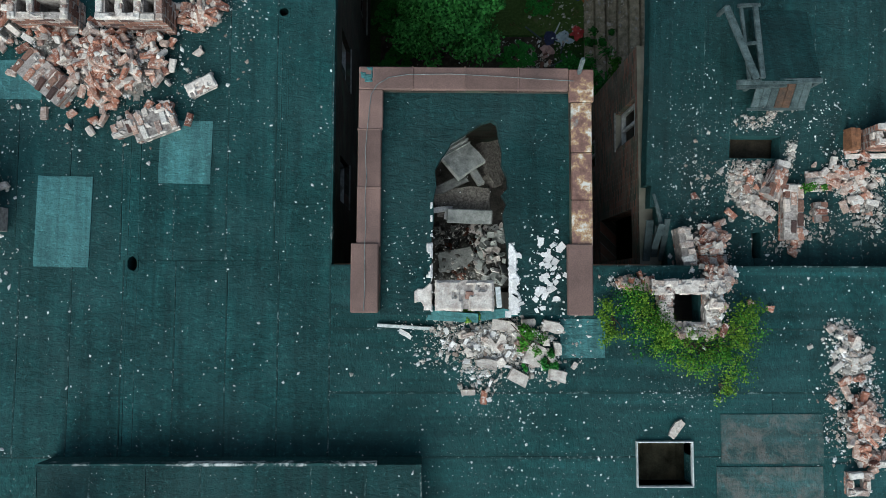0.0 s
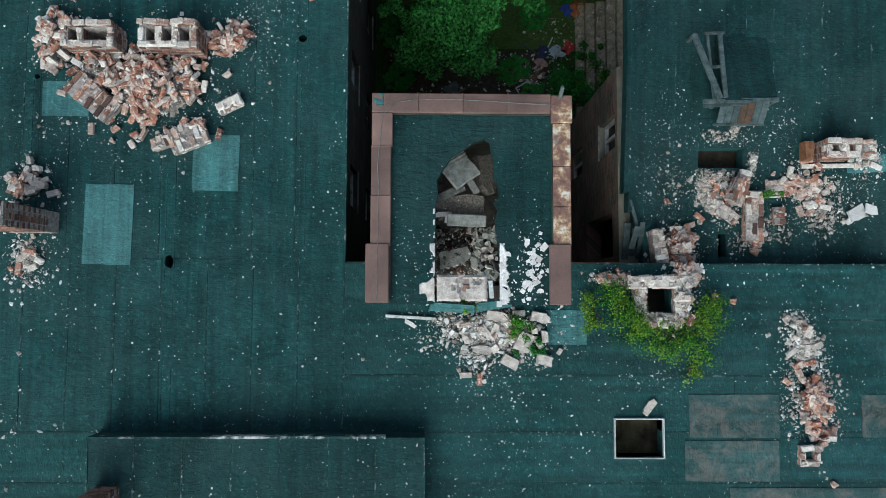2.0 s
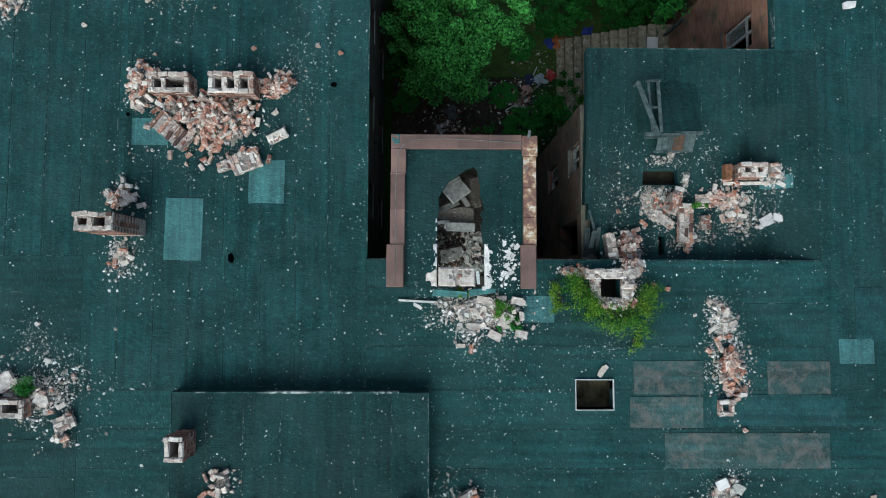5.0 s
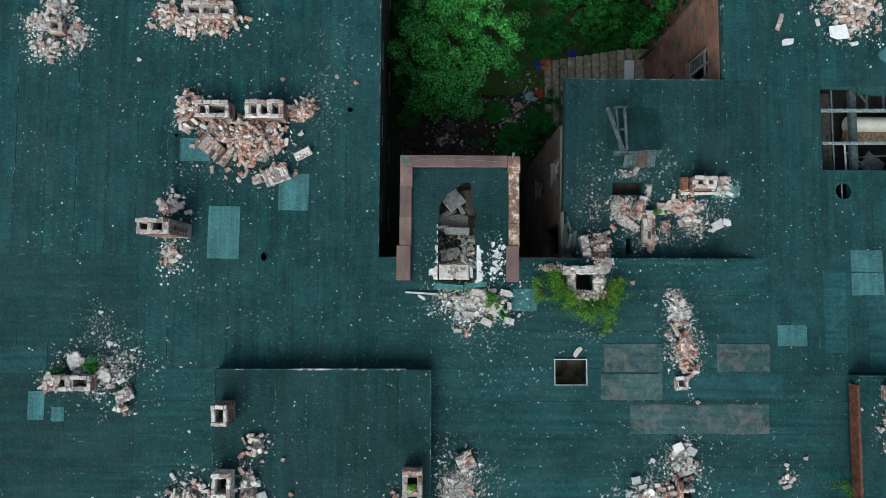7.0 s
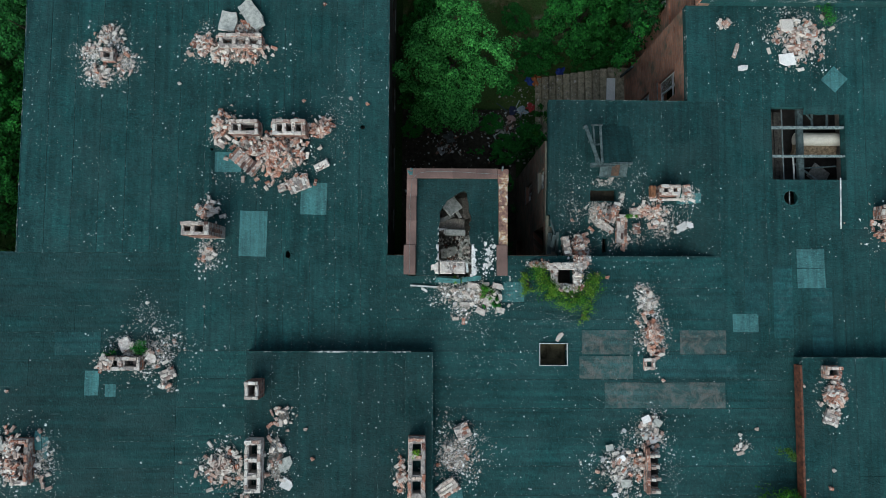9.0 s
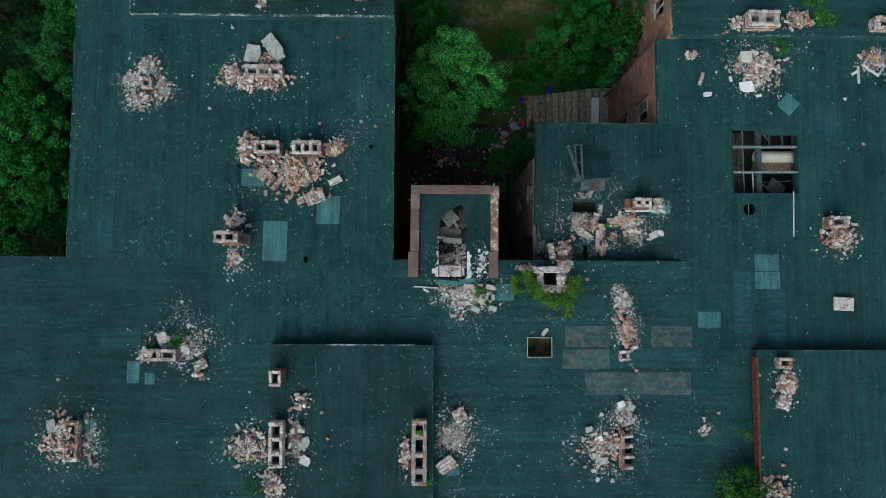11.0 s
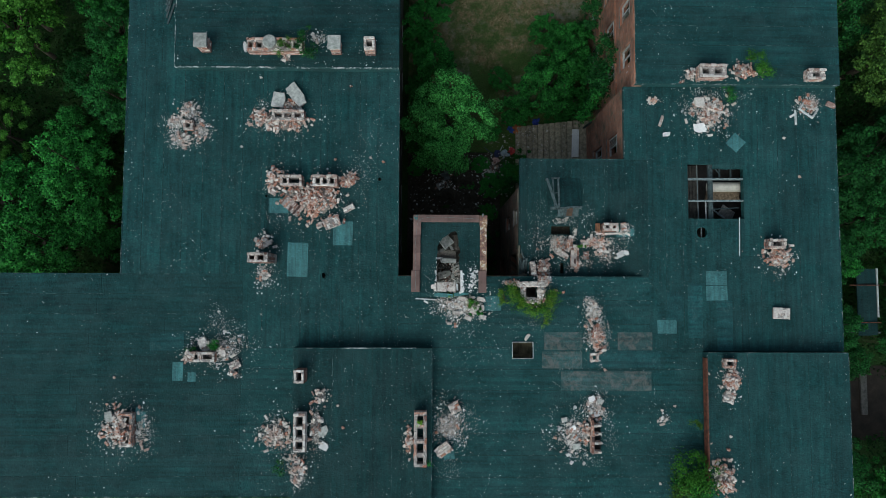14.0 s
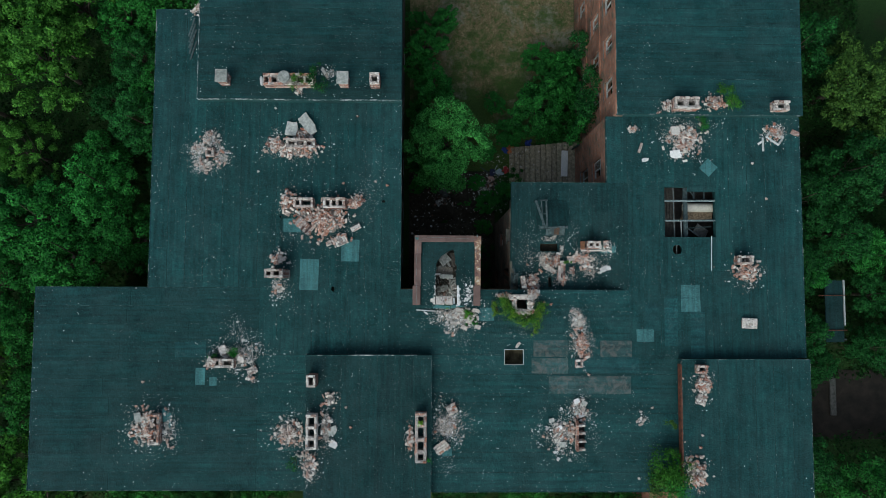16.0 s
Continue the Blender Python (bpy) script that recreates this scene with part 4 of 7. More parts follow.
def chimney(x, y, z0, top, w, d, flues, tone="red", seed=0, turn=0.0, cap=None, ruin=0.3, bottom=True, crest="pale", label="brick chimney stack with open flues, its render gone"):
    """A chimney stack of single bricks round its flues. flues: (centre along the long side, half width, half depth)."""
    r = random.Random(seed + int(97 * abs(x) + 13 * abs(y)))
    st = thing("chimney", pose(x, y, z0, 0, 0, turn), label, "chimney", "chimneys on the roof")
    c = 0.077
    n = max(2, round((top - z0) / c))
    # mortar core, a little behind the bricks
    bm = bmesh.new()
    rects = [(-w / 2 + 0.012, -d / 2 + 0.012, w / 2 - 0.012, d / 2 - 0.012)]
    for f in flues:
        rects = minus(rects, (f[0] - f[1], -f[2], f[0] + f[1], f[2]) if w >= d else (-f[2], f[0] - f[1], f[2], f[0] + f[1]))
    bm.free()
    for q in rects:
        bm = bmesh.new()
        box_into(bm, q[0], q[1], 0, q[2], q[3], (n - 0.62) * c)
        part("mortar_core", bm, M_MORTAR, st)
    if bottom:
        bm = bmesh.new()
        box_into(bm, -w / 2 + 0.05, -d / 2 + 0.05, -0.35, w / 2 - 0.05, d / 2 - 0.05, -0.32)
        part("flue_bottom", bm, M_SOOT_SHADE, st, "sooty dark bottom of the flues")

    def row(a0, a1, at, axis, k, kind):
        s = a0 - (BL / 2 if k % 2 else 0)
        while s < a1 - 0.02:
            e0, e1 = max(s, a0), min(s + BL + 0.01, a1)
            s += BL + 0.012
            ln = e1 - e0 - 0.01
            if ln < 0.05:
                continue
            last = n - 1 - k
            if last < 3 and r.random() < ruin * (0.9, 0.4, 0.15)[last]:
                continue
            me = r.choice(WHOLE[kind])
            mid = (e0 + e1) / 2
            p = (mid, at) if axis == "x" else (at, mid)
            j = 0.006 if last > 1 else 0.015
            lay(me, st, pose(p[0] + r.gauss(0, j / 2), p[1] + r.gauss(0, j / 2), (k + 0.5) * c, r.gauss(0, 1), r.gauss(0, 1), (0 if axis == "x" else 90) + r.gauss(0, 1.2 if last > 1 else 4)) @ Matrix.Diagonal((ln / BL, 1, 1, 1)))
    for k in range(n):
        kind = crest if k == n - 1 else "soot" if tone == "red" and r.random() < 0.45 else tone
        if n - k > 18:
            continue
        for s in (-1, 1):
            row(-w / 2, w / 2, s * (d / 2 - BW / 2), "x", k + (s > 0), kind)
            row(-d / 2 + BW + 0.01, d / 2 - BW - 0.01, s * (w / 2 - BW / 2), "y", k, kind)
        if k >= n - 3 and len(flues) > 1:
            for f, g in zip(flues, flues[1:]):
                mid = (f[0] + f[1] + g[0] - g[1]) / 2
                if g[0] - g[1] - f[0] - f[1] > 0.05:
                    if w >= d:
                        row(-d / 2 + BW + 0.01, d / 2 - BW - 0.01, mid, "y", k, kind)
                    else:
                        row(-w / 2 + BW + 0.01, w / 2 - BW - 0.01, mid, "x", k, kind)
    crust = smear(-w / 2, -d / 2, w / 2, d / 2, n * c + 0.004 if ruin <= 0.3 else (n - 0.62) * c + 0.02, 0.5, seed + int(7 * abs(x) + 5 * abs(y)), skirt=0.04)
    for f in flues:
        fx, fy = (f[1], f[2]) if w >= d else (f[2], f[1])
        gone = [v for v in crust.verts if abs(v.co.x - (f[0] if w >= d else 0)) < fx + 0.005 and abs(v.co.y - (0 if w >= d else f[0])) < fy + 0.005]
        bmesh.ops.delete(crust, geom=gone, context="VERTS")
    if crust.faces and not cap:
        tagged(part("mortar_crust", crust, M_RENDER, st), "lumpy pale mortar stuck to the bricks", kind="stuff")
    else:
        crust.free()
    if cap:
        part("cap_slab", rough_box(w + 0.12, d + 0.12, 0.09, 0.012, seed), M_CONCRETE, st, "pale concrete cap slab").location = (0, 0, n * c + 0.005)
    return st


def block(x, y, z, nx, ny, nz, turn, tilt=(0, 0), tone=("red", "pale"), seed=0, label="fallen chunk of brickwork lying on the roof", plaster=0.36):
    """A chunk of bonded brickwork that fell in one piece."""
    r = random.Random(seed + nx * 7 + ny)
    lx, ly = nx * 0.262, ny * 0.132
    t = thing("brickwork_chunk", pose(x, y, z, tilt[0], tilt[1], turn), label, "rubble", "fallen chunks of brickwork")
    bm = bmesh.new()
    box_into(bm, -lx / 2 + 0.015, -ly / 2 + 0.015, 0.01, lx / 2 - 0.015, ly / 2 - 0.015, nz * 0.077 - 0.035)
    part("mortar_core", bm, M_MORTAR, t)
    for k in range(nz):
        for j in range(ny):
            for i in range(nx + 1):
                u = (i + (0.5 if (j + k) % 2 else 0)) * 0.262 - lx / 2
                if u > lx / 2 - 0.05 or (k == nz - 1 and r.random() < 0.06) or r.random() < 0.02:
                    continue
                e0, e1 = max(u, -lx / 2), min(u + 0.25, lx / 2)
                if 0 < k < nz - 1 and 0 < j < ny - 1:
                    continue
                lay(r.choice(WHOLE[r.choice(tone)]), t, pose((e0 + e1) / 2, (j + 0.5) * 0.132 - ly / 2, (k + 0.5) * 0.077, r.gauss(0, 3), r.gauss(0, 3), r.gauss(0, 3)) @ Matrix.Diagonal(((e1 - e0 - 0.012) / BL, 0.94, r.uniform(0.8, 1.2), 1)))
    crust = smear(-lx / 2 - 0.01, -ly / 2 - 0.01, lx / 2 + 0.01, ly / 2 + 0.01, nz * 0.077 + 0.006, plaster, seed + nx + 3 * ny)
    if crust.faces:
        tagged(part("mortar_crust", crust, M_RENDER, t), "lumpy pale mortar stuck to the bricks", kind="stuff")
    else:
        crust.free()
    return t


def slab(x, y, z, sx, sy, sz, turn, tilt=(0, 0), material=None, seed=0, name="broken_slab", label="broken flat piece of pale render lying on the roof", category="rubble"):
    return solo(name, shard(sx, sy, sz, seed), material or M_PLASTER, pose(x, y, z, tilt[0], tilt[1], turn), label, category)


# left wing, the big heap between two stacks
chimney(-6.89, 4.89, R, R + 0.62, 1.04, 0.50, [(-0.28, 0.10, 0.12), (0.14, 0.24, 0.12)], ruin=0.15)
chimney(-5.28, 4.87, R, R + 0.66, 1.16, 0.53, [(-0.33, 0.09, 0.13), (0.0, 0.09, 0.13), (0.33, 0.09, 0.13)], ruin=0.1)
rubble(-5.75, 4.02, 1.2, 0.95, 230, 0.36, ("red", "red", "red", "pale"), 700, seed=1)
rubble(-7.75, 4.95, 0.45, 0.75, 60, 0.3, ("red", "red", "pale"), 120, seed=2)
rubble(-4.25, 5.0, 0.5, 0.4, 40, 0.15, ("red",), 160, seed=3)
rubble(-6.9, 4.3, 0.55, 0.5, 45, 0.3, ("red", "red", "pale"), 80, seed=4)
block(-6.93, 3.72, R + 0.02, 2, 8, 4, 51, (0, 0), ("red", "pale", "soot"), seed=1, plaster=0.08)
block(-5.02, 2.94, R + 0.02, 2, 6, 3, 112, (3, 0), ("red", "red", "pale"), seed=2, plaster=0.3)
block(-5.55, 2.82, R + 0.02, 1, 3, 3, 112, (0, 0), ("pale", "red", "soot"), seed=22, plaster=0.4)
block(-4.2, 3.62, R + 0.02, 2, 2, 2, 28, (0, 0), ("pale",), seed=3, plaster=0.85)
# stack standing alone, with bricks to either side
chimney(-8.07, 1.19, R, R + 1.75, 0.92, 0.44, [(-0.25, 0.1, 0.08), (0.14, 0.13, 0.11)], tone="soot", ruin=0.5, label="tall slender brick chimney stack standing alone, top broken")
rubble(-8.25, 1.95, 0.45, 0.35, 26, 0.1, ("red", "pale", "pale"), 120, seed=5, mound=0.5)
for i in range(11):
    slab(-8.2 + rng.gauss(0, 0.3), 1.95 + rng.gauss(0, 0.2), R + 0.03 + 0.05 * rng.random(), rng.uniform(0.12, 0.24), rng.uniform(0.1, 0.17), 0.1, rng.uniform(0, 180), (rng.gauss(0, 8), rng.gauss(0, 8)), M_RENDER, i + 400, name="mortar_lump", label="pale lump of mortar beside the chimney")
rubble(-8.2, 0.45, 0.32, 0.40, 10, 0.04, ("pale", "pale", "red"), 300, seed=6, mound=0.7)
# heaps near the raised north roof
chimney(-11.88, 7.55, R, R + 0.4, 0.46, 0.44, [(0.0, 0.1, 0.1)], ruin=0.5)
rubble(-11.93, 8.25, 0.5, 0.5, 40, 0.08, ("pale", "pale", "pale", "red"), 420, seed=7, mound=0.35, spread=1.3, grade=(0.05, 0.3, 0.65))
rubble(-12.3, 6.95, 0.6, 0.4, 30, 0.08, ("pale", "pale", "pale", "red"), 420, seed=71, mound=0.35, spread=1.3, grade=(0.05, 0.3, 0.65))
rubble(-11.35, 7.3, 0.4, 0.5, 20, 0.07, ("pale", "pale", "pale", "red"), 320, seed=72, mound=0.3, spread=1.3, grade=(0.05, 0.3, 0.65))
rubble(-12.5, 7.75, 0.5, 0.45, 14, 0.05, ("pale",), 420, seed=73, mound=0.3, spread=1.3, grade=(0.0, 0.3, 0.7))
chimney(-7.12, 8.05, R, R + 0.5, 1.52, 0.50, [(-0.47, 0.16, 0.1), (0.0, 0.16, 0.1), (0.47, 0.14, 0.1)], ruin=0.5)
rubble(-7.3, 7.75, 1.3, 0.5, 110, 0.2, ("red", "red", "pale"), 330, seed=8)
rubble(-8.5, 8.05, 0.5, 0.5, 34, 0.1, ("red", "pale"), 320, seed=9)
rubble(-7.15, 8.62, 0.65, 0.35, 26, 0.14, ("pale", "red"), 200, seed=70)
slab(-6.78, 9.1, R + 0.15, 0.62, 1.2, 0.1, 35, (-8, 0), M_PALE_CONCRETE, 1, label="pale broken concrete slab on the rubble")
slab(-7.65, 8.85, R + 0.12, 0.6, 0.75, 0.09, -10, (-6, 4), M_PALE_CONCRETE, 2, label="pale broken concrete slab on the rubble")
# low two-flue stack of the west wing
chimney(-11.0, -3.4, R, R + 0.45, 1.35, 0.48, [(-0.25, 0.14, 0.1), (0.35, 0.2, 0.1)], ruin=0.5)
rubble(-10.2, -3.1, 0.9, 0.6, 20, 0.12, ("pale", "pale", "pale", "red"), 950, seed=10, spread=1.9)
slab(-11.0, -2.75, R + 0.06, 0.44, 0.46, 0.12, 30, (4, 6), M_RENDER, 141, label="large pale lump of render behind the low stack")
slab(-10.05, -3.25, R + 0.05, 0.30, 0.40, 0.12, 55, (5, 8), M_RENDER, 142, label="pale lump of render beside the low stack")
block(-9.47, -3.8, R + 0.03, 2, 3, 2, 25, (0, 5), ("red", "red", "pale"), seed=143, plaster=0.25)
rubble(-10.85, -2.9, 0.4, 0.32, 8, 0.12, ("pale",), 420, seed=64, mound=0.9, label="heap of pale mortar and brick beside the low stack")
rubble(-11.55, -3.35, 0.35, 0.3, 16, 0.06, ("red", "pale"), 160, seed=65, z=R + 0.4, mound=0, spread=1.0, label="broken bricks lying over the ruined stack")
rubble(-9.55, -4.2, 0.3, 0.2, 5, 0.1, ("red", "pale"), 60, seed=11)
# west end
chimney(-14.3, -6.75, R, R + 0.5, 0.56, 1.55, [(-0.45, 0.15, 0.12), (0.0, 0.15, 0.12), (0.45, 0.15, 0.12)], ruin=0.5, crest="red")
slab(-13.92, -6.1, R + 0.04, 0.24, 0.7, 0.03, 5, (0, 5), M_PATCH, 144, name="felt_scrap", label="torn blue-grey scrap of felt beside the ruined stack")
rubble(-14.95, -6.75, 0.7, 0.95, 78, 0.26, ("red", "pale", "pale", "pale"), 620, seed=12)
rubble(-14.45, -6.75, 0.3, 0.8, 34, 0.08, ("red", "pale"), 120, seed=61, z=R + 0.44, mound=0, spread=1.0, label="broken red bricks lying over the ruined stack")
rubble(-13.8, -6.8, 0.4, 1.0, 12, 0.03, ("pale",), 260, seed=13, mound=0)
slab(-15.25, -6.2, R + 0.1, 0.36, 0.5, 0.08, 15, (0, 8), M_CONCRETE, 3)
# raised south roof
chimney(-6.21, -4.18, R, R + 1.3, 0.46, 0.6, [(0.0, 0.18, 0.11)], tone="soot", ruin=0.05, label="square brick chimney stack with one open flue")
chimney(-6.22, -6.75, R + 0.2, R + 1.0, 0.55, 1.75, [(-0.58, 0.15, 0.14), (-0.05, 0.17, 0.14), (0.5, 0.2, 0.14)], ruin=0.25, tone="pale")
rubble(-7.5, -7.0, 0.85, 0.75, 88, 0.22, ("red", "pale", "pale", "pale"), 760, seed=14)
rubble(-6.4, -8.5, 0.5, 0.75, 42, 0.18, ("red", "pale", "pale", "pale"), 420, seed=15)
rubble(-5.55, -6.6, 0.4, 1.1, 22, 0.08, ("pale", "red"), 260, seed=16, mound=0.6)
rubble(-5.3, -5.2, 0.3, 0.4, 14, 0.12, ("red", "pale"), 40, seed=17)
slab(-5.2, -6.75, R + 0.55, 0.5, 0.45, 0.06, 20, (0, 3), M_CONCRETE, 4)
slab(-5.15, -7.45, R + 0.53, 0.35, 0.4, 0.06, 60, (0, 0), M_PLASTER, 5)
chimney(-0.72, -7.05, R + 0.2, R + 1.0, 0.58, 2.5, [(-0.95, 0.14, 0.14), (-0.4, 0.2, 0.14), (0.25, 0.24, 0.14), (0.88, 0.16, 0.14)], ruin=0.65, crest="red")
rubble(0.6, -6.6, 0.75, 0.85, 8, 0.05, ("pale", "red"), 1300, seed=18, z=R, mound=0.6)
rubble(-1.25, -7.2, 0.28, 0.75, 30, 0.12, ("red", "pale"), 120, seed=19)
block(0.85, -5.75, R + 0.04, 2, 4, 3, 25, (4, 6), ("red", "red", "pale"), seed=4, plaster=0.3)
block(0.35, -7.7, R + 0.05, 3, 4, 2, 35, (5, -8), ("red", "pale"), seed=5)
# middle roof
rubble(7.62, -2.45, 0.36, 0.62, 62, 0.15, ("red",), 760, seed=20, spread=1.6)
chimney(7.5, -3.42, R, R + 0.16, 0.42, 0.42, [(0.0, 0.08, 0.08)], ruin=0.2, label="low stub of a small brick chimney")
rubble(7.85, -3.05, 0.25, 0.22, 8, 0.05, ("pale", "red"), 90, seed=63)
rubble(7.5, -1.35, 0.36, 0.5, 13, 0.02, ("pale", "pale", "red"), 520, seed=62, mound=0)
rubble(7.4, -0.85, 0.3, 0.3, 5, 0.02, ("pale",), 120, seed=21, mound=0)
comb = thing("chimney", pose(7.5, -7.1, R), "ruined brick chimney, one side of its flues broken open", "chimney", "chimneys on the roof")
cb = random.Random(88)
bm = bmesh.new()
box_into(bm, -0.235, -0.72, 0, -0.13, 0.72, 0.44)
part("mortar_core", bm, M_MORTAR, comb)
for k in range(6):
    for j in range(6):
        lay(cb.choice(WHOLE["red" if cb.random() < 0.7 else "soot"]), comb, pose(-0.185 + cb.gauss(0, 0.008), -0.64 + 0.257 * j + (0.06 if k % 2 else 0), (k + 0.5) * 0.077, cb.gauss(0, 2), cb.gauss(0, 2), 90 + cb.gauss(0, 3)))
    for j, y in enumerate((-0.66, -0.24, 0.16, 0.55)):
        for i in range(2):
            if k == 5 and cb.random() < 0.25:
                continue
            lay(cb.choice(WHOLE["pale" if k > 3 else "red"]), comb, pose(-0.04 + 0.17 * i + cb.gauss(0, 0.012), y + cb.gauss(0, 0.008), (k + 0.5) * 0.077, cb.gauss(0, 2), cb.gauss(0, 2), cb.gauss(0, 3)) @ Matrix.Diagonal((0.66, 1, 1, 1)))
bm = bmesh.new()
box_into(bm, -0.12, -0.6, 0.03, 0.25, 0.5, 0.06)
part("flue_bottom", bm, M_SOOT_SHADE, comb, "sooty dark bottom of the flues")
rubble(6.5, -7.1, 0.75, 0.8, 34, 0.2, ("pale", "pale", "pale", "red"), 1100, seed=22)
rubble(7.5, -5.8, 0.45, 0.65, 34, 0.16, ("pale", "pale", "pale", "red"), 620, seed=23)
rubble(7.1, -6.9, 0.14, 0.6, 22, 0.16, ("red", "red", "pale"), 120, seed=24, mound=0.6, spread=1.0)
for i, (x, y, a, w_) in enumerate(((6.05, -6.35, 12, 0.36), (6.45, -6.7, 40, 0.4), (6.6, -7.55, 5, 0.5), (6.2, -7.95, 20, 0.26), (6.95, -8.35, 30, 0.22), (5.8, -6.75, 60, 0.22), (6.5, -7.1, 75, 0.34), (7.35, -5.35, 24, 0.4), (7.75, -5.45, -30, 0.42), (7.6, -6.05, 15, 0.42), (7.3, -5.95, 60, 0.3), (6.55, -5.75, -35, 0.22), (7.7, -6.5, 40, 0.22), (6.35, -8.3, 50, 0.24))):
    slab(x, y, R + 0.1, 0.76 * w_, 0.6 * w_, 0.07, a, (cb.gauss(0, 7), cb.gauss(0, 7)), M_PLASTER if i % 2 else M_PALE_CONCRETE, 500 + i, name="plaster_piece", label="large broken piece of white plaster on the rubble")
rubble(10.9, -6.3, 0.5, 0.4, 5, 0.0, ("pale",), 30, seed=25, mound=0)
# raised east roof
chimney(13.66, -3.62, R + 0.3, R + 0.85, 0.56, 0.42, [(0.0, 0.14, 0.09)], ruin=0.3, crest="red")
rubble(13.75, -4.45, 0.45, 0.65, 62, 0.2, ("red", "red", "pale"), 420, seed=26)
block(13.66, -5.2, R + 0.52, 2, 4, 2, -20, (0, 0), ("pale",), seed=6)
rubble(13.3, -8.9, 0.6, 0.95, 80, 0.25, ("red", "pale"), 240, seed=27)
# right wing
chimney(16.2, 2.0, R, R + 0.55, 0.82, 0.46, [(0.0, 0.2, 0.1)], ruin=0.4)
rubble(16.45, 1.4, 0.65, 0.65, 70, 0.22, ("red", "red", "pale"), 420, seed=28)
block(16.49, -1.31, R + 0.02, 3, 4, 2, -3, (0, 0), ("pale",), seed=7, plaster=0.75)
chimney(13.05, 10.15, R + 0.2, R + 1.1, 1.3, 0.62, [(-0.35, 0.16, 0.13), (0.25, 0.16, 0.13)], ruin=0.65, tone="red")
rubble(12.1, 10.1, 0.3, 0.3, 16, 0.2, ("red", "pale"), 40, seed=29)
rubble(14.7, 10.25, 0.65, 0.42, 45, 0.35, ("red", "pale"), 120, seed=30)
chimney(18.1, 10.1, R + 0.3, R + 0.95, 0.85, 0.5, [(0.0, 0.16, 0.12)], ruin=0.5)
rubble(13.2, 8.5, 1.0, 0.9, 130, 0.16, ("pale", "pale", "red"), 1000, seed=31)
rubble(18.2, 8.9, 0.65, 0.5, 22, 0.05, ("red", "pale"), 380, seed=32, mound=0.4)
# annex
chimney(8.33, 2.79, roof_z(8.33, 2.79) - 0.05, R + 0.24, 0.70, 0.38, [(-0.16, 0.075, 0.065), (0.18, 0.075, 0.065)], ruin=0.05, tone="red")
block(9.02, 2.84, roof_z(8.9, 2.84) + 0.05, 1, 3, 3, 8, (0, 4), ("pale", "pale", "red"), seed=35, plaster=0.5, label="rough pinkish lump of brickwork beside the stack")
rubble(9.1, 2.6, 0.3, 0.25, 6, 0.05, ("pale",), 160, seed=33)
rubble(5.95, 1.85, 0.42, 0.42, 14, 0.06, ("red", "pale"), 420, seed=34, mound=0.9)
block(6.25, 1.96, roof_z(6.2, 2.0) + 0.12, 2, 3, 3, 66, (38, 0), ("red", "soot", "red"), seed=31, plaster=0.06)
block(6.16, 1.50, roof_z(6.1, 1.5) + 0.04, 2, 2, 2, -32, (8, 10), ("red", "pale"), seed=32, plaster=0.5)
block(5.9, 1.62, roof_z(5.9, 1.6) + 0.03, 1, 2, 1, 25, (0, 6), ("pale", "red"), seed=38, plaster=0.6)
block(6.5, 2.28, roof_z(6.5, 2.3) + 0.03, 1, 2, 2, -20, (0, 6), ("red", "pale"), seed=39, plaster=0.2)
block(7.25, 2.03, roof_z(7.25, 2.0) + 0.03, 2, 3, 1, 4, (4, 3), ("red", "red", "pale"), seed=33, plaster=0.12)
block(7.26, 1.45, roof_z(7.26, 1.45) + 0.03, 1, 3, 2, 2, (0, 3), ("red", "soot"), seed=34, plaster=0.15)
block(6.69, 1.43, roof_z(6.69, 1.43) + 0.03, 4, 3, 3, 88, (3, 0), ("red", "red", "soot"), seed=8, plaster=0.22)
rubble(7.7, 2.2, 0.55, 0.36, 30, 0.04, ("pale", "red", "red"), 130, seed=35, mound=0, spread=1.3)
rubble(8.05, 1.75, 0.5, 0.45, 16, 0.02, ("red", "pale"), 170, seed=53, mound=0.3, spread=1.3)
rubble(6.8, 0.95, 0.32, 0.28, 12, 0.04, ("red", "pale"), 120, seed=54, mound=0, spread=1.2)
for q in ((5.74, 1.98, 0.30, 0.34, 330), (6.1, 3.1, 0.4, 0.12, 60), (6.3, 3.25, 0.12, 0.12, 50), (6.72, 2.62, 0.11, 0.24, 130), (5.95, 2.3, 0.6, 0.1, 80), (8.2, 2.1, 0.6, 0.3, 160), (8.3, 1.45, 0.55, 0.4, 170), (7.3, 1.1, 0.5, 0.3, 70), (6.3, 0.9, 0.8, 0.3, 40), (5.0, 2.2, 0.3, 0.9, 24)):
    rubble(q[0], q[1], q[2], q[3], 0, 0.05, ("red",), q[4], seed=int(90 * q[0]), mound=0.35 if q[4] > 300 else 0, spread=1.5, label="fan of cream-coloured mortar crumbs on the roof")
rubble(5.16, 0.74, 0.34, 0.55, 72, 0.36, ("pale", "red", "red"), 420, seed=36, mound=0.95, spread=1.2)
block(4.66, 0.68, roof_z(4.6, 0.75) + 0.02, 1, 7, 5, 8, (0, 0), ("pale", "pale", "red"), seed=37, plaster=0.42, label="ruined plastered brick pier at the torn roof edge")

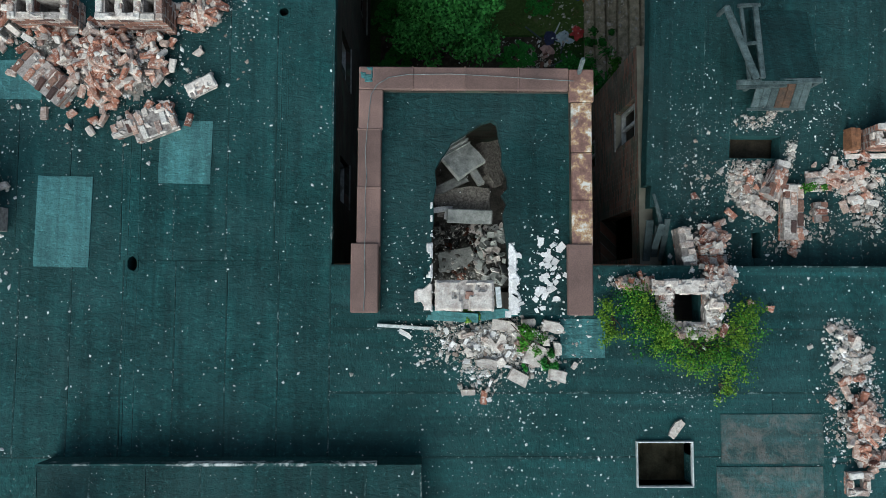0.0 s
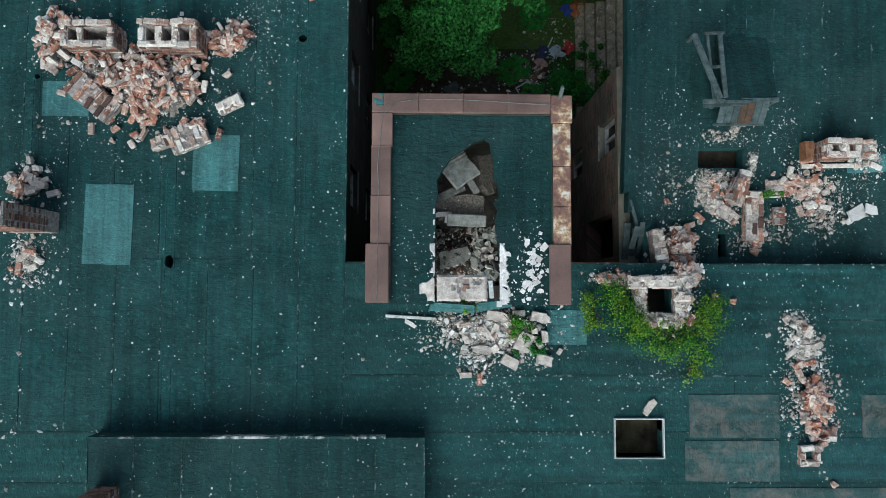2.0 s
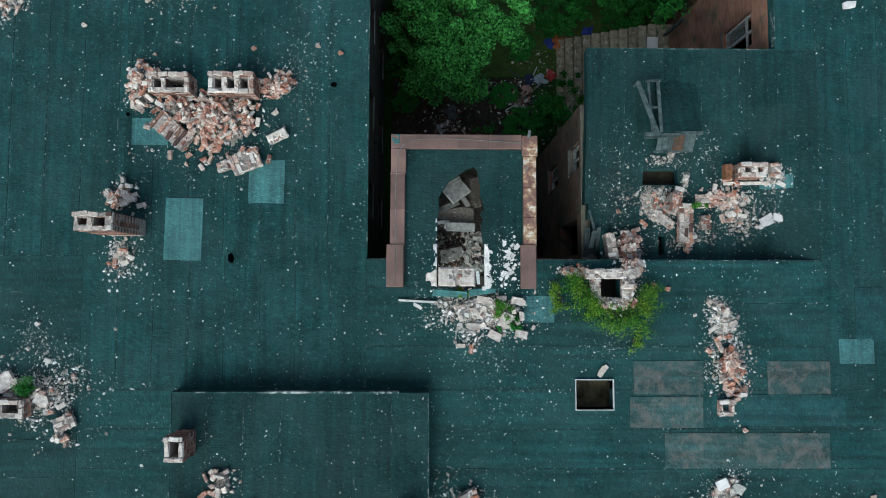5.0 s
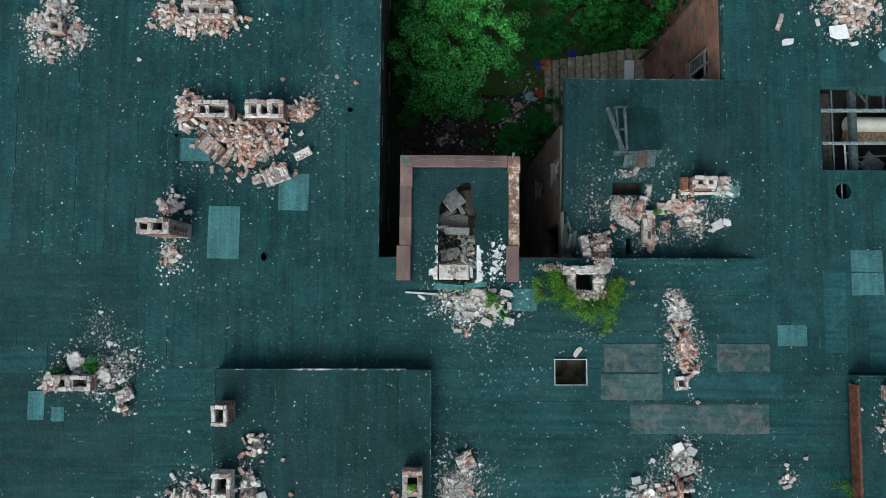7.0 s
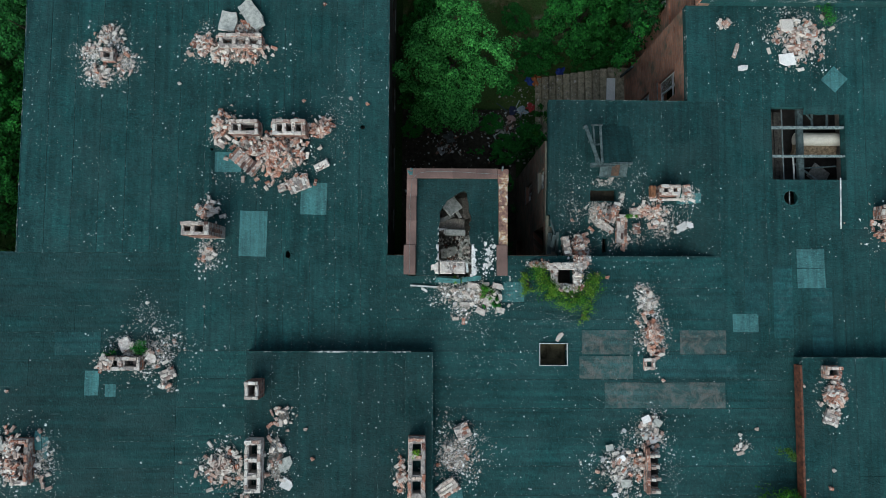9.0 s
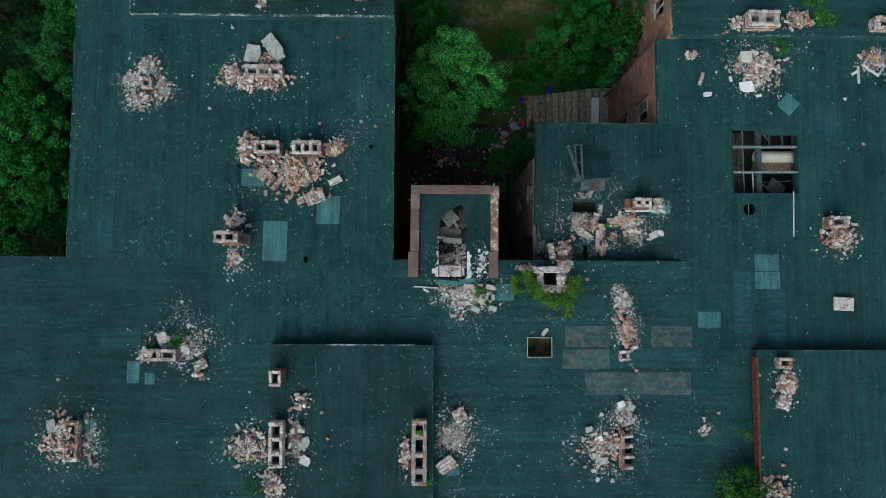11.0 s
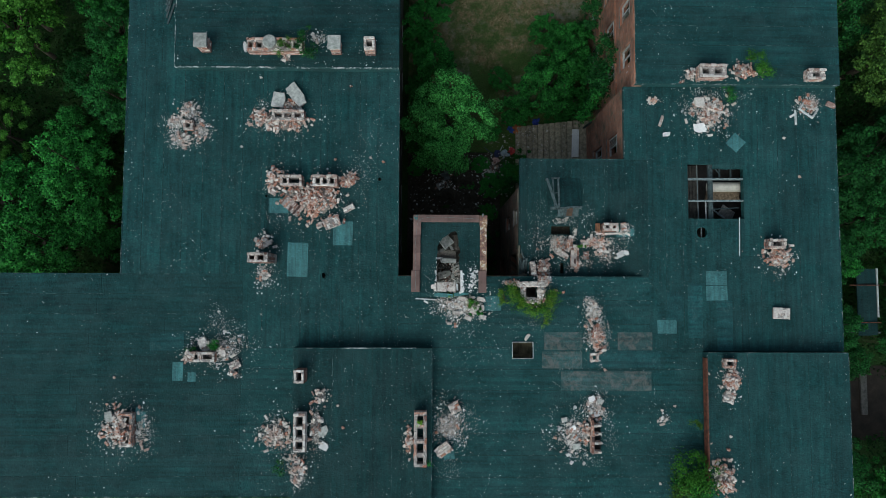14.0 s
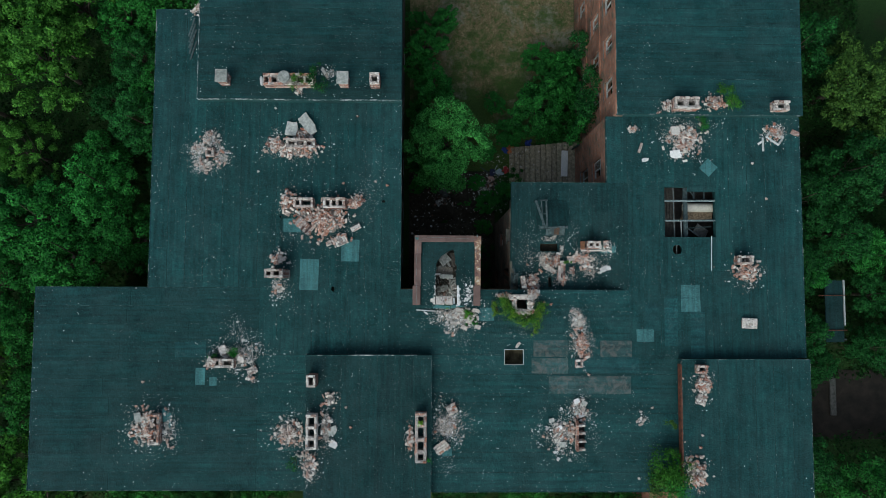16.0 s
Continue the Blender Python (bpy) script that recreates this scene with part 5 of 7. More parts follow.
# ---- vegetation ----
def leaf_mesh(name, spots, leaf, material, seed=0, up=0.6, core=0.45):
    """Folded kite-shaped leaves round clumps (x, y, z, radius, count), in one mesh."""
    g = np.random.default_rng(seed)
    cen, rad = [], []
    for x, y, z, r_, n in spots:
        cen.append(np.repeat([[x, y, z]], n, 0))
        rad.append(np.full(n, r_))
    cen, rad = np.concatenate(cen), np.concatenate(rad)
    n = len(rad)
    d = g.normal(size=(n, 3))
    d[:, 2] = np.abs(d[:, 2]) * 0.9 - 0.25
    d /= np.linalg.norm(d, axis=1)[:, None]
    p = cen + d * (rad * g.uniform(core, 1.08, n))[:, None] * np.array([1, 1, 0.75])
    nrm = d * 0.5 + g.normal(size=(n, 3)) * 0.45 + np.array([0, 0, up])
    nrm /= np.linalg.norm(nrm, axis=1)[:, None]
    a = g.normal(size=(n, 3))
    a -= nrm * np.sum(a * nrm, 1)[:, None]
    a /= np.linalg.norm(a, axis=1)[:, None]
    b = np.cross(nrm, a)
    s = leaf * g.uniform(0.6, 1.3, n)[:, None]
    v = np.empty((n, 4, 3))
    v[:, 0] = p - a * s
    v[:, 1] = p + b * s * 0.62 + nrm * s * 0.18
    v[:, 2] = p + a * s
    v[:, 3] = p - b * s * 0.62 + nrm * s * 0.18
    me = bpy.data.meshes.new(name)
    me.vertices.add(4 * n)
    me.vertices.foreach_set("co", v.ravel())
    me.loops.add(4 * n)
    me.loops.foreach_set("vertex_index", np.arange(4 * n, dtype=np.int32))
    me.polygons.add(n)
    me.polygons.foreach_set("loop_start", np.arange(0, 4 * n, 4, dtype=np.int32))
    me.update(calc_edges=True)
    me.materials.append(material)
    return me


def limb_into(bm, a, b_, r0, r1, sides=7):
    a, b_ = Vector(a), Vector(b_)
    q = (b_ - a).to_track_quat("Z", "Y").to_matrix()
    rings = []
    for k in range(4):
        s = k / 3
        c = a.lerp(b_, s) + Vector((noise.noise(a * 3 + Vector((s, 0, 0))), noise.noise(a * 5 + Vector((0, s, 0))), 0)) * 0.12 * s * (1 - s) * 4
        r_ = r0 + (r1 - r0) * s
        rings.append([bm.verts.new(c + q @ Vector((r_ * math.cos(6.2832 * i / sides), r_ * math.sin(6.2832 * i / sides), 0))) for i in range(sides)])
    for p, n in zip(rings, rings[1:]):
        for i in range(sides):
            bm.faces.new((p[i], p[(i + 1) % sides], n[(i + 1) % sides], n[i]))
    bm.faces.new(rings[-1])


def tree(name, seed, high, radius, base, leaf, material, label, clumps=60, per=170, flat=1.0):
    """A tree: tapered trunk, limbs that reach the clumps, and a crown of clumps of leaves with gaps."""
    r = random.Random(seed)
    t = thing(name, Matrix(), label, "tree", "trees round the building")
    spots = []
    lobes = [(0.0, 0.0, 1.0, 0.55)]
    for i in range(6):
        a = 6.283 * (i + r.uniform(-0.3, 0.3)) / 6
        lobes.append((math.cos(a) * r.uniform(0.42, 0.62), math.sin(a) * r.uniform(0.42, 0.62), r.uniform(0.55, 0.92), r.uniform(0.30, 0.46)))
    for i in range(clumps):
        lx, ly, lh, lr = lobes[i % 7]
        d = Vector((r.gauss(0, 1), r.gauss(0, 1), abs(r.gauss(0, 1)) - 0.35)).normalized() * r.uniform(0.5, 1.12)
        z = base + (high - base) * (lh - lr + lr * d.z * 0.9 * flat)
        spots.append((radius * (lx + lr * d.x), radius * (ly + lr * d.y), z, radius * r.uniform(0.065, 0.15), int(per * r.uniform(0.5, 1.2))))
    trunk = bmesh.new()
    limb_into(trunk, (0, 0, -0.1), (0.1, 0.05, base + 0.35 * (high - base)), 0.05 + 0.022 * high, 0.03 + 0.012 * high, 9)
    part("trunk", trunk, M_BARK, t)
    for q in spots[:: max(1, clumps // 9)]:
        bm = bmesh.new()
        limb_into(bm, (0.05, 0.03, base * r.uniform(0.6, 1.0) + 0.2 * (high - base)), (0.8 * q[0], 0.8 * q[1], q[2] - 0.09 * high), 0.009 * high, 0.015)
        part("limb", bm, M_BARK, t)
    part("crown", leaf_mesh("crown", spots, leaf, material, seed), None, t)
    return t


def planted(ob, x, y, s, turn, squash=1.0):
    return copy_thing(ob, pose(x, y, 0, 0, 0, turn) @ Matrix.Diagonal((s, s, s * squash, 1)))


def shrub(name, spots, leaf, material, label, seed=0, stems=True, base=None):
    """A shrub of leafy twigs at given clumps, in world places."""
    x, y = (base or spots[0])[:2]
    z = min(q[2] - q[3] * 0.6 for q in spots) if base is None else base[2]
    t = thing(name, pose(x, y, z), label, "shrub", "shrubs growing on the ruin")
    local = [(a - x, b - y, c - z, r_, n) for a, b, c, r_, n in spots]
    for q in local[:: max(1, len(local) // 8)]:
        bm = bmesh.new()
        limb_into(bm, (0, 0, 0), (q[0], q[1], max(0.03, q[2])), 0.014, 0.005, 5)
        part("stem", bm, M_BARK, t)
    part("foliage", leaf_mesh("foliage", local, leaf, material, seed, core=0.05), None, t)
    return t


L_TREE = "leafy green tree standing close to the building"
oak = tree("tree", 1, 8.0, 3.0, 1.6, 0.084, M_LEAF, L_TREE, 180, 82)
oak.location = (-24.5, 4.5, 0)
ash = tree("tree", 2, 7.0, 2.7, 1.2, 0.077, M_LEAF_DARK, "dark green leafy tree beside the building", 170, 81)
ash.location = (22.6, 6.0, 0)
maple = tree("tree", 3, 9.0, 3.5, 2.2, 0.095, M_LEAF_LIGHT, "tall bright green maple tree with large leaf clusters", 150, 112)
maple.location = (-24.5, 16.2, 0)
olive = tree("tree", 6, 8.0, 3.1, 1.6, 0.085, M_LEAF_OLIVE, "olive green leafy tree beside the building", 170, 90)
olive.location = (25.8, 13.3, 0)
def plume_tree(name, seed, high, radius, label, plumes=52):
    """A slender tree whose crown is a set of upright feathery plumes with dark gaps between."""
    r = random.Random(seed)
    t = thing(name, Matrix(), label, "tree", "trees round the building")
    spots, tips = [], []
    for i in range(plumes):
        a, k = r.uniform(0, 6.283), r.random() ** 0.55
        x, y = radius * k * math.cos(a), radius * k * math.sin(a)
        z = high * (1 - 0.42 * k * k) * r.uniform(0.72, 1.0)
        lean = Vector((math.cos(a) * k + r.gauss(0, 0.3), math.sin(a) * k + r.gauss(0, 0.3), 1.1)).normalized()
        tips.append((x, y, z))
        for q in range(6):
            p = Vector((x, y, z)) + lean * (0.24 * (q - 3)) + Vector((r.gauss(0, 0.09), r.gauss(0, 0.09), 0))
            spots.append((*p, (0.34, 0.36, 0.33, 0.28, 0.2, 0.13)[q] * r.uniform(0.8, 1.2), (60, 70, 70, 60, 40, 22)[q]))
    bm = bmesh.new()
    limb_into(bm, (0, 0, -0.1), (0.1, 0.05, 0.55 * high), 0.16, 0.08, 9)
    part("trunk", bm, M_BARK, t)
    for x, y, z in tips[::4]:
        bm = bmesh.new()
        limb_into(bm, (0.05, 0.03, 0.4 * high * r.uniform(0.7, 1.2)), (0.9 * x, 0.9 * y, z - 0.5), 0.06, 0.015)
        part("limb", bm, M_BARK, t)
    part("crown", leaf_mesh("crown", spots, 0.075, M_LEAF_PLUME, seed, up=0.8, core=0.3), None, t)
    return t


sumac = plume_tree("tree", 8, 9.0, 3.4, "tall light green tree with feathery upright leaf plumes")
sumac.location = (-24.0, 14.2, 0)
willow = tree("tree", 4, 5.0, 2.2, 0.5, 0.07, M_LEAF, "bushy green tree with dense leaves", 150, 115)
willow.location = (6.7, 12.2, 0)
court_tree = tree("tree", 5, 6.6, 2.9, 1.2, 0.056, M_LEAF_COURT, "large bright green tree growing in the courtyard", 330, 165)
court_tree.location = (0.55, 9.5, 0)
tr = random.Random(5)
for x, y, s, kind in ((-29.5, 17.5, 1.0, sumac), (-28.6, 11.8, 0.95, sumac), (-22.2, 17.8, 0.9, sumac), (-25.4, 18.6, 1.0, sumac), (-25.6, 8.9, 0.6, sumac), (-19.0, 15.0, 0.75, ash), (-18.4, 10.8, 0.9, ash), (-17.6, 19.5, 0.95, oak),
                      (-20.6, 6.6, 0.95, oak), (-18.1, 3.4, 0.85, oak), (-22.2, 2.2, 0.9, oak), (-28.2, 5.6, 0.95, ash), (-32.0, 9.0, 1.0, oak), (-26.5, 0.6, 1.0, oak), (-31.0, 1.0, 1.0, ash),
                      (-23.9, -2.6, 0.8, oak), (-28.0, -4.0, 1.0, maple), (-24.2, -6.6, 0.85, oak), (-29.0, -9.5, 1.0, oak), (-24.0, -11.2, 0.9, maple), (-27.0, -15.0, 1.0, ash), (-17.2, 7.2, 0.6, ash), (-21.2, 12.6, 0.55, ash), (-19.8, 17.6, 0.8, oak), (-21.5, 8.9, 0.6, oak), (-16.9, 5.0, 0.6, oak), (-18.0, 13.0, 0.6, oak),
                      (24.2, -4.4, 0.6, ash), (22.6, 15.6, 1.05, ash), (31.0, 14.0, 1.05, olive), (28.9, 10.6, 0.9, olive), (22.0, 10.8, 0.6, ash), (26.0, 8.0, 1.1, ash), (30.5, 7.0, 1.0, olive), (22.4, 2.0, 0.9, ash), (23.0, -2.2, 0.8, ash), (27.9, -3.2, 0.6, ash), (23.9, 1.6, 0.5, oak), (27.9, 2.9, 0.6, oak), (28.2, 0.2, 0.62, ash),
                      (30.7, 1.4, 0.95, oak), (30.3, -2.6, 0.8, oak), (25.5, 4.0, 0.9, ash), (22.2, -5.4, 0.6, ash), (22.6, -10.5, 0.9, ash), (26.4, -12.2, 1.0, oak), (31.0, -12.5, 1.1, maple),
                      (-18.5, -13.0, 0.75, oak), (-14.5, -12.6, 0.7, ash), (-10.6, -12.8, 0.75, oak), (-8.0, -15.5, 0.8, ash), (1.8, -12.6, 0.75, ash), (5.6, -13.0, 0.75, oak), (9.6, -12.8, 0.75, ash), (8.2, -14.6, 0.8, ash), (11.4, -13.6, 0.75, oak), (3.6, -14.8, 0.8, ash), (-12.4, -13.6, 0.75, ash), (-16.6, -12.9, 0.7, oak)):
    planted(kind, x, y, s * tr.uniform(0.94, 1.06), tr.uniform(0, 360), 0.98)
for x, y, s, sq in ((-0.2, 13.8, 0.75, 0.85), (-0.7, 16.6, 0.7, 0.8), (-1.3, 12.2, 0.4, 0.8), (-1.2, 15.2, 0.45, 0.9), (-1.3, 18.6, 0.4, 0.7), (-1.2, 8.8, 0.4, 0.9), (0.6, 18.6, 0.5, 0.7), (5.1, 10.9, 0.55, 0.7), (7.7, 10.9, 0.5, 0.7), (7.7, 14.9, 0.62, 0.9), (6.6, 16.0, 0.5, 0.7), (4.0, 12.9, 0.4, 0.6), (3.4, 6.2, 0.42, 0.55), (3.2, 4.6, 0.3, 0.5), (2.7, 7.6, 0.3, 0.35), (4.5, 7.2, 0.28, 0.4), (1.9, 6.3, 0.22, 0.3), (-1.2, 7.4, 0.3, 0.4), (4.7, 10.6, 0.3, 0.4), (5.6, 6.6, 0.25, 0.5), (3.5, 9.6, 0.3, 0.3), (8.5, 11.4, 0.5, 1.15), (8.6, 13.2, 0.55, 1.35), (8.5, 15.2, 0.55, 1.2), (8.35, 14.0, 0.5, 1.5)):
    planted(willow, x, y, s, tr.uniform(0, 360), sq)

# grass tufts, weeds and undergrowth on the open ground
tufts, blades = [], []
for i in range(15000):
    u = tr.random()
    if u < 0.12:
        x, y = tr.uniform(-1.5, 9.3), tr.uniform(8.6, 25)
        if 4.9 < x and y < 10.3:
            continue
        if noise.noise(Vector((x * 0.8, y * 0.8, 2))) > 0.0:
            blades.append((x, y, 0.03, tr.uniform(0.08, 0.22), 14))
        continue
    x, y = (tr.uniform(-36, -15.3), tr.uniform(-16, 26)) if u < 0.56 else (tr.uniform(19.8, 36), tr.uniform(-16, 24))
    if (x < -14.9 and -10.2 < y < 0.8 and x > -21.1) or (24.6 < x < 31.2 and -9.0 < y < -5.5) or (x > 29 and y > 15):
        continue
    k = noise.noise(Vector((x * 0.35, y * 0.35, 2)))
    tufts.append((x, y, max(0.05, 0.6 + 1.5 * k), tr.uniform(0.2, 0.5), 8))
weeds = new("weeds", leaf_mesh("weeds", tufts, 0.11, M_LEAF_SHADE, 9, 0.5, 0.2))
tagged(weeds, "leafy undergrowth coloured dark for the shade below the trees", "undergrowth", kind="stuff")
weeds = new("grass_tufts", leaf_mesh("grass_tufts", blades, 0.035, M_LEAF_DRY, 9, 0.3))
tagged(weeds, "dry grass tufts on the courtyard lawn", "grass", kind="stuff")
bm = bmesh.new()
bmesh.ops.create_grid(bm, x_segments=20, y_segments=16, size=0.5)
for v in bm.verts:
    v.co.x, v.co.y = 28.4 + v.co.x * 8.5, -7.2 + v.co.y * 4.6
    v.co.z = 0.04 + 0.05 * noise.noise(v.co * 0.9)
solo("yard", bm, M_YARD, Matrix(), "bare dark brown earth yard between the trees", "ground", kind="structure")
solo("concrete_kerb", bevelled_box(-0.2, -1.3, 0, 0.2, 1.3, 0.14, 0.02), M_CONCRETE_DARK, pose(26.6, -6.6, 0.08), "long grey concrete kerb lying in the yard", "kerb")

# shrubs on the roofs
spots = []
for i in range(150):
    k = tr.random()
    if i % 3 == 0:
        x, y, z, r_ = 3.4 + 0.75 * k, 0.08 - 1.1 * k, R + 0.34, 0.125
    elif i % 3 == 1:
        x, y, z, r_ = 4.1 + 1.2 * k, -0.98 - 0.28 * math.sin(3 * k), R + 0.26, 0.14
    else:
        x, y, z, r_ = 5.55 - 0.3 * k, -0.3 - 1.1 * k, R + 0.3, 0.13
    spots.append((x + tr.gauss(0, 0.15), y + tr.gauss(0, 0.15), z + tr.gauss(0, 0.09), 1.7 * r_ * tr.uniform(0.5, 1.25), 52))
shrub("shrub", [q for i, q in enumerate(spots) if i % 5 < 3], 0.021, M_LEAF_YELLOW, "yellow-green shrub sprouting round the ruined flue", 1, base=(4.6, -1.0, R + 0.02))
shrub("shrub", [q for i, q in enumerate(spots) if i % 5 > 2], 0.021, M_LEAF_LIGHT, "green shrub sprouting round the ruined flue", 2, base=(4.7, -1.05, R + 0.02))
# low dark leaves added inside the shrub, painting its inner shade for depth
shrub("shrub", [(x + tr.gauss(0, 0.08), y + tr.gauss(0, 0.08), R + 0.1 + 0.06 * tr.random(), 0.2, 34) for x, y, z, r_, n in spots[::3]], 0.024, M_LEAF_DARK, "low dark leaves added for the shade inside the flue shrub", 7, base=(4.65, -1.1, R + 0.02))
shrub("shrub", [(3.02 + 0.012 * i + tr.gauss(0, 0.06), -0.25 - 0.055 * i + tr.gauss(0, 0.05), R + 0.2, 0.14, 80) for i in range(13)], 0.021, M_LEAF_YELLOW, "small yellow-green shrub beside the stair tower", 3, base=(3.2, -0.5, R + 0.02))
shrub("shrub", [(5.2 + tr.gauss(0, 0.1), -1.72 + tr.gauss(0, 0.14), R + 0.15, 0.13, 44) for i in range(9)], 0.021, M_LEAF_YELLOW, "small yellow-green shrub on the roof", 4, base=(5.1, -1.7, R + 0.02))
for x, y, z, s, n, mat in ((1.64, -0.86, R, 0.15, 14, M_LEAF_LIGHT), (2.0, -1.31, R, 0.10, 9, M_LEAF), (1.62, -1.32, R, 0.07, 4, M_LEAF), (0.66, -0.5, R + 0.1, 0.10, 7, M_LEAF_YELLOW), (6.95, 1.85, R - 0.2, 0.12, 4, M_LEAF_LIGHT), (-10.42, -2.88, R + 0.1, 0.17, 12, M_LEAF), (-11.5, -3.08, R + 0.1, 0.12, 6, M_LEAF),
                           (-0.72, -6.35, R + 0.8, 0.12, 5, M_LEAF_YELLOW), (-0.35, -8.3, R + 0.2, 0.2, 8, M_LEAF), (-7.1, -8.3, R + 0.2, 0.25, 6, M_LEAF_DARK), (-7.1, 11.2, R + 1.2, 0.3, 9, M_LEAF_OLIVE), (-6.3, 11.45, R + 1.2, 0.3, 11, M_LEAF_DARK), (-6.0, 10.8, R + 0.9, 0.3, 10, M_LEAF_DARK),
                           (15.35, 10.3, R + 0.9, 0.35, 16, M_LEAF_LIGHT), (14.8, 10.75, R + 0.9, 0.25, 8, M_LEAF_LIGHT), (14.2, 9.4, R, 0.3, 8, M_LEAF), (12.3, -8.0, R + 0.3, 0.3, 9, M_LEAF_LIGHT), (12.2, -6.4, R + 0.3, 0.22, 8, M_LEAF_OLIVE), (11.9, -8.8, R + 0.3, 0.6, 44, M_LEAF_LIGHT), (12.2, -9.5, R + 0.1, 0.6, 30, M_LEAF), (11.6, -9.5, R, 0.5, 24, M_LEAF_OLIVE)):
    shrub("shrub", [(x + tr.gauss(0, s * 0.7), y + tr.gauss(0, s * 0.7), z + 0.1 + abs(tr.gauss(0, s * 0.6)), s * tr.uniform(0.5, 0.9), 70) for i in range(n)], 0.017 + 0.045 * s, mat, "green shrub growing out of the rubble", int(100 * abs(x)), base=(x, y, z))

for x, y0, y1, z0, z1, n, mat in ((9.3, 10.6, 13.6, 1.0, 7.2, 60, M_LEAF_DARK), (9.35, 15.2, 16.8, 1.0, 5.0, 26, M_LEAF_DARK), (8.9, 9.8, 10.5, 2.0, 6.0, 12, M_LEAF)):
    shrub("climbing_plant", [(x - abs(tr.gauss(0, 0.2)), tr.uniform(y0, y1), tr.uniform(z0, z1) - 0.8 * abs(tr.gauss(0, 1)), tr.uniform(0.2, 0.5), 90) for i in range(n)], 0.07, mat, "dark green climbing plant on the brick wall", int(10 * y0), base=(x - 0.1, (y0 + y1) / 2, 0.0))
for x, y, s, n, mat in ((5.0, 7.2, 0.5, 14, M_LEAF), (5.7, 7.0, 0.4, 10, M_LEAF_LIGHT), (4.6, 6.4, 0.5, 14, M_LEAF_DARK), (5.3, 8.3, 0.3, 8, M_LEAF), (3.3, 1.6, 0.5, 10, M_LEAF_DARK), (3.2, 2.9, 0.4, 8, M_LEAF_DARK), (2.9, 0.9, 0.4, 8, M_LEAF)):
    shrub("shrub", [(x + tr.gauss(0, s * 0.7), y + tr.gauss(0, s * 0.7), 0.2 + 0.16 * max(0, (x - 5) / 0.33) + abs(tr.gauss(0, s * 0.6)), s * tr.uniform(0.3, 0.6), 80) for i in range(n)], 0.05, mat, "low green weeds growing beside the steps", int(50 * x + y), base=(x, y, 0.16 * max(0, int((x - 5) / 0.33))))

# ---- stacks on the raised north roof ----
NZ = R + 0.6
for x, y in ((-10.99, 11.25), (-4.81, 11.2)):
    chimney(x, y, NZ - 0.1, R + 1.42, 0.47, 0.53, [(0, 0.1, 0.12)], cap=True, ruin=0, label="square brick chimney with a pale cap slab")
chimney(-3.19, 11.2, NZ - 0.1, R + 1.42, 0.50, 0.60, [(0, 0.13, 0.12)], ruin=0.1, label="square brick chimney with one open flue")
chimney(-7.65, 11.2, NZ - 0.1, R + 1.22, 2.6, 0.58, [(-1.13, 0.11, 0.14), (-0.72, 0.12, 0.14), (0.62, 0.14, 0.14), (1.05, 0.14, 0.14)], ruin=0.55, crest="red", label="long ruined brick chimney stack overgrown with shrubs")
bm = bmesh.new()
bmesh.ops.create_cone(bm, cap_ends=True, segments=20, radius1=0.34, radius2=0.30, depth=0.1)
bmesh.ops.bevel(bm, geom=bm.edges[:], offset=0.015, segments=1, affect="EDGES")
solo("cap_stone", bm, M_CONCRETE, pose(-7.85, 11.3, R + 1.30), "rounded grey cap stone on the ruined stack", "chimney cap")
rubble(-7.2, 10.75, 0.3, 0.2, 8, 0.05, ("pale", "red"), 40, seed=40, mound=0.5)
slab(-9.15, 11.25, NZ + 0.02, 0.16, 0.5, 0.1, 5, seed=8)
rubble(-12.75, 15.3, 0.4, 0.4, 14, 0.1, ("pale",), 90, seed=41, mound=0.5)
rubble(-3.15, 16.4, 0.5, 0.3, 14, 0.1, ("red", "pale"), 40, seed=42)
rubble(-5.7, 11.7, 0.5, 0.3, 3, 0.0, ("pale",), 120, seed=43, mound=0)


def board(parent, name, a, b_, w, t, material, label="", roll=0.0):
    """A plank from a to b, w wide and t thick, with slightly worn edges."""
    a, b_ = Vector(a), Vector(b_)
    ln = (b_ - a).length
    bm = bmesh.new()
    box_into(bm, -w / 2, -t / 2, 0, w / 2, t / 2, ln)
    bmesh.ops.bevel(bm, geom=bm.edges[:], offset=min(w, t) * 0.12, segments=1, affect="EDGES")
    d = (b_ - a).normalized()
    side = d.cross(Vector((0, 0, 1)))
    side = side.normalized() if side.length > 1e-3 else Vector((1, 0, 0))
    upv = side.cross(d)
    m4 = Matrix((side, upv, d)).transposed().to_4x4()
    m4.translation = a
    m4 = m4 @ pose(0, 0, 0, 0, 0, roll)
    ob = part(name, bm, material, parent, label)
    ob.matrix_local = (parent.matrix_world.inverted() @ m4) if parent else m4
    return ob


sl = random.Random(4)
for i in range(9):
    a = sl.uniform(0.2, 1.1)
    tagged(board(None, "slat", (0.05 + 0.7 * sl.random(), -6.9 + 0.7 * sl.random(), R + 0.04), (0.3 + 0.6 * sl.random(), -6.5 + 0.6 * a, R + 0.06), 0.03, 0.015, M_WOOD), "thin grey wooden slat lying among the crumbs", "slat", "broken slats by the stack")

# ---- stair tower ----
PT = R + 2.9
tower = thing("stair_tower", pose(0.55, 1.3, 0), "brick stair tower with a broken-in flat roof", "stair tower")
bpy.context.view_layer.update()


def tpart(name, bm, material, label=""):
    ob = part(name, bm, material, tower, label)
    ob.matrix_local = tower.matrix_world.inverted()
    return ob


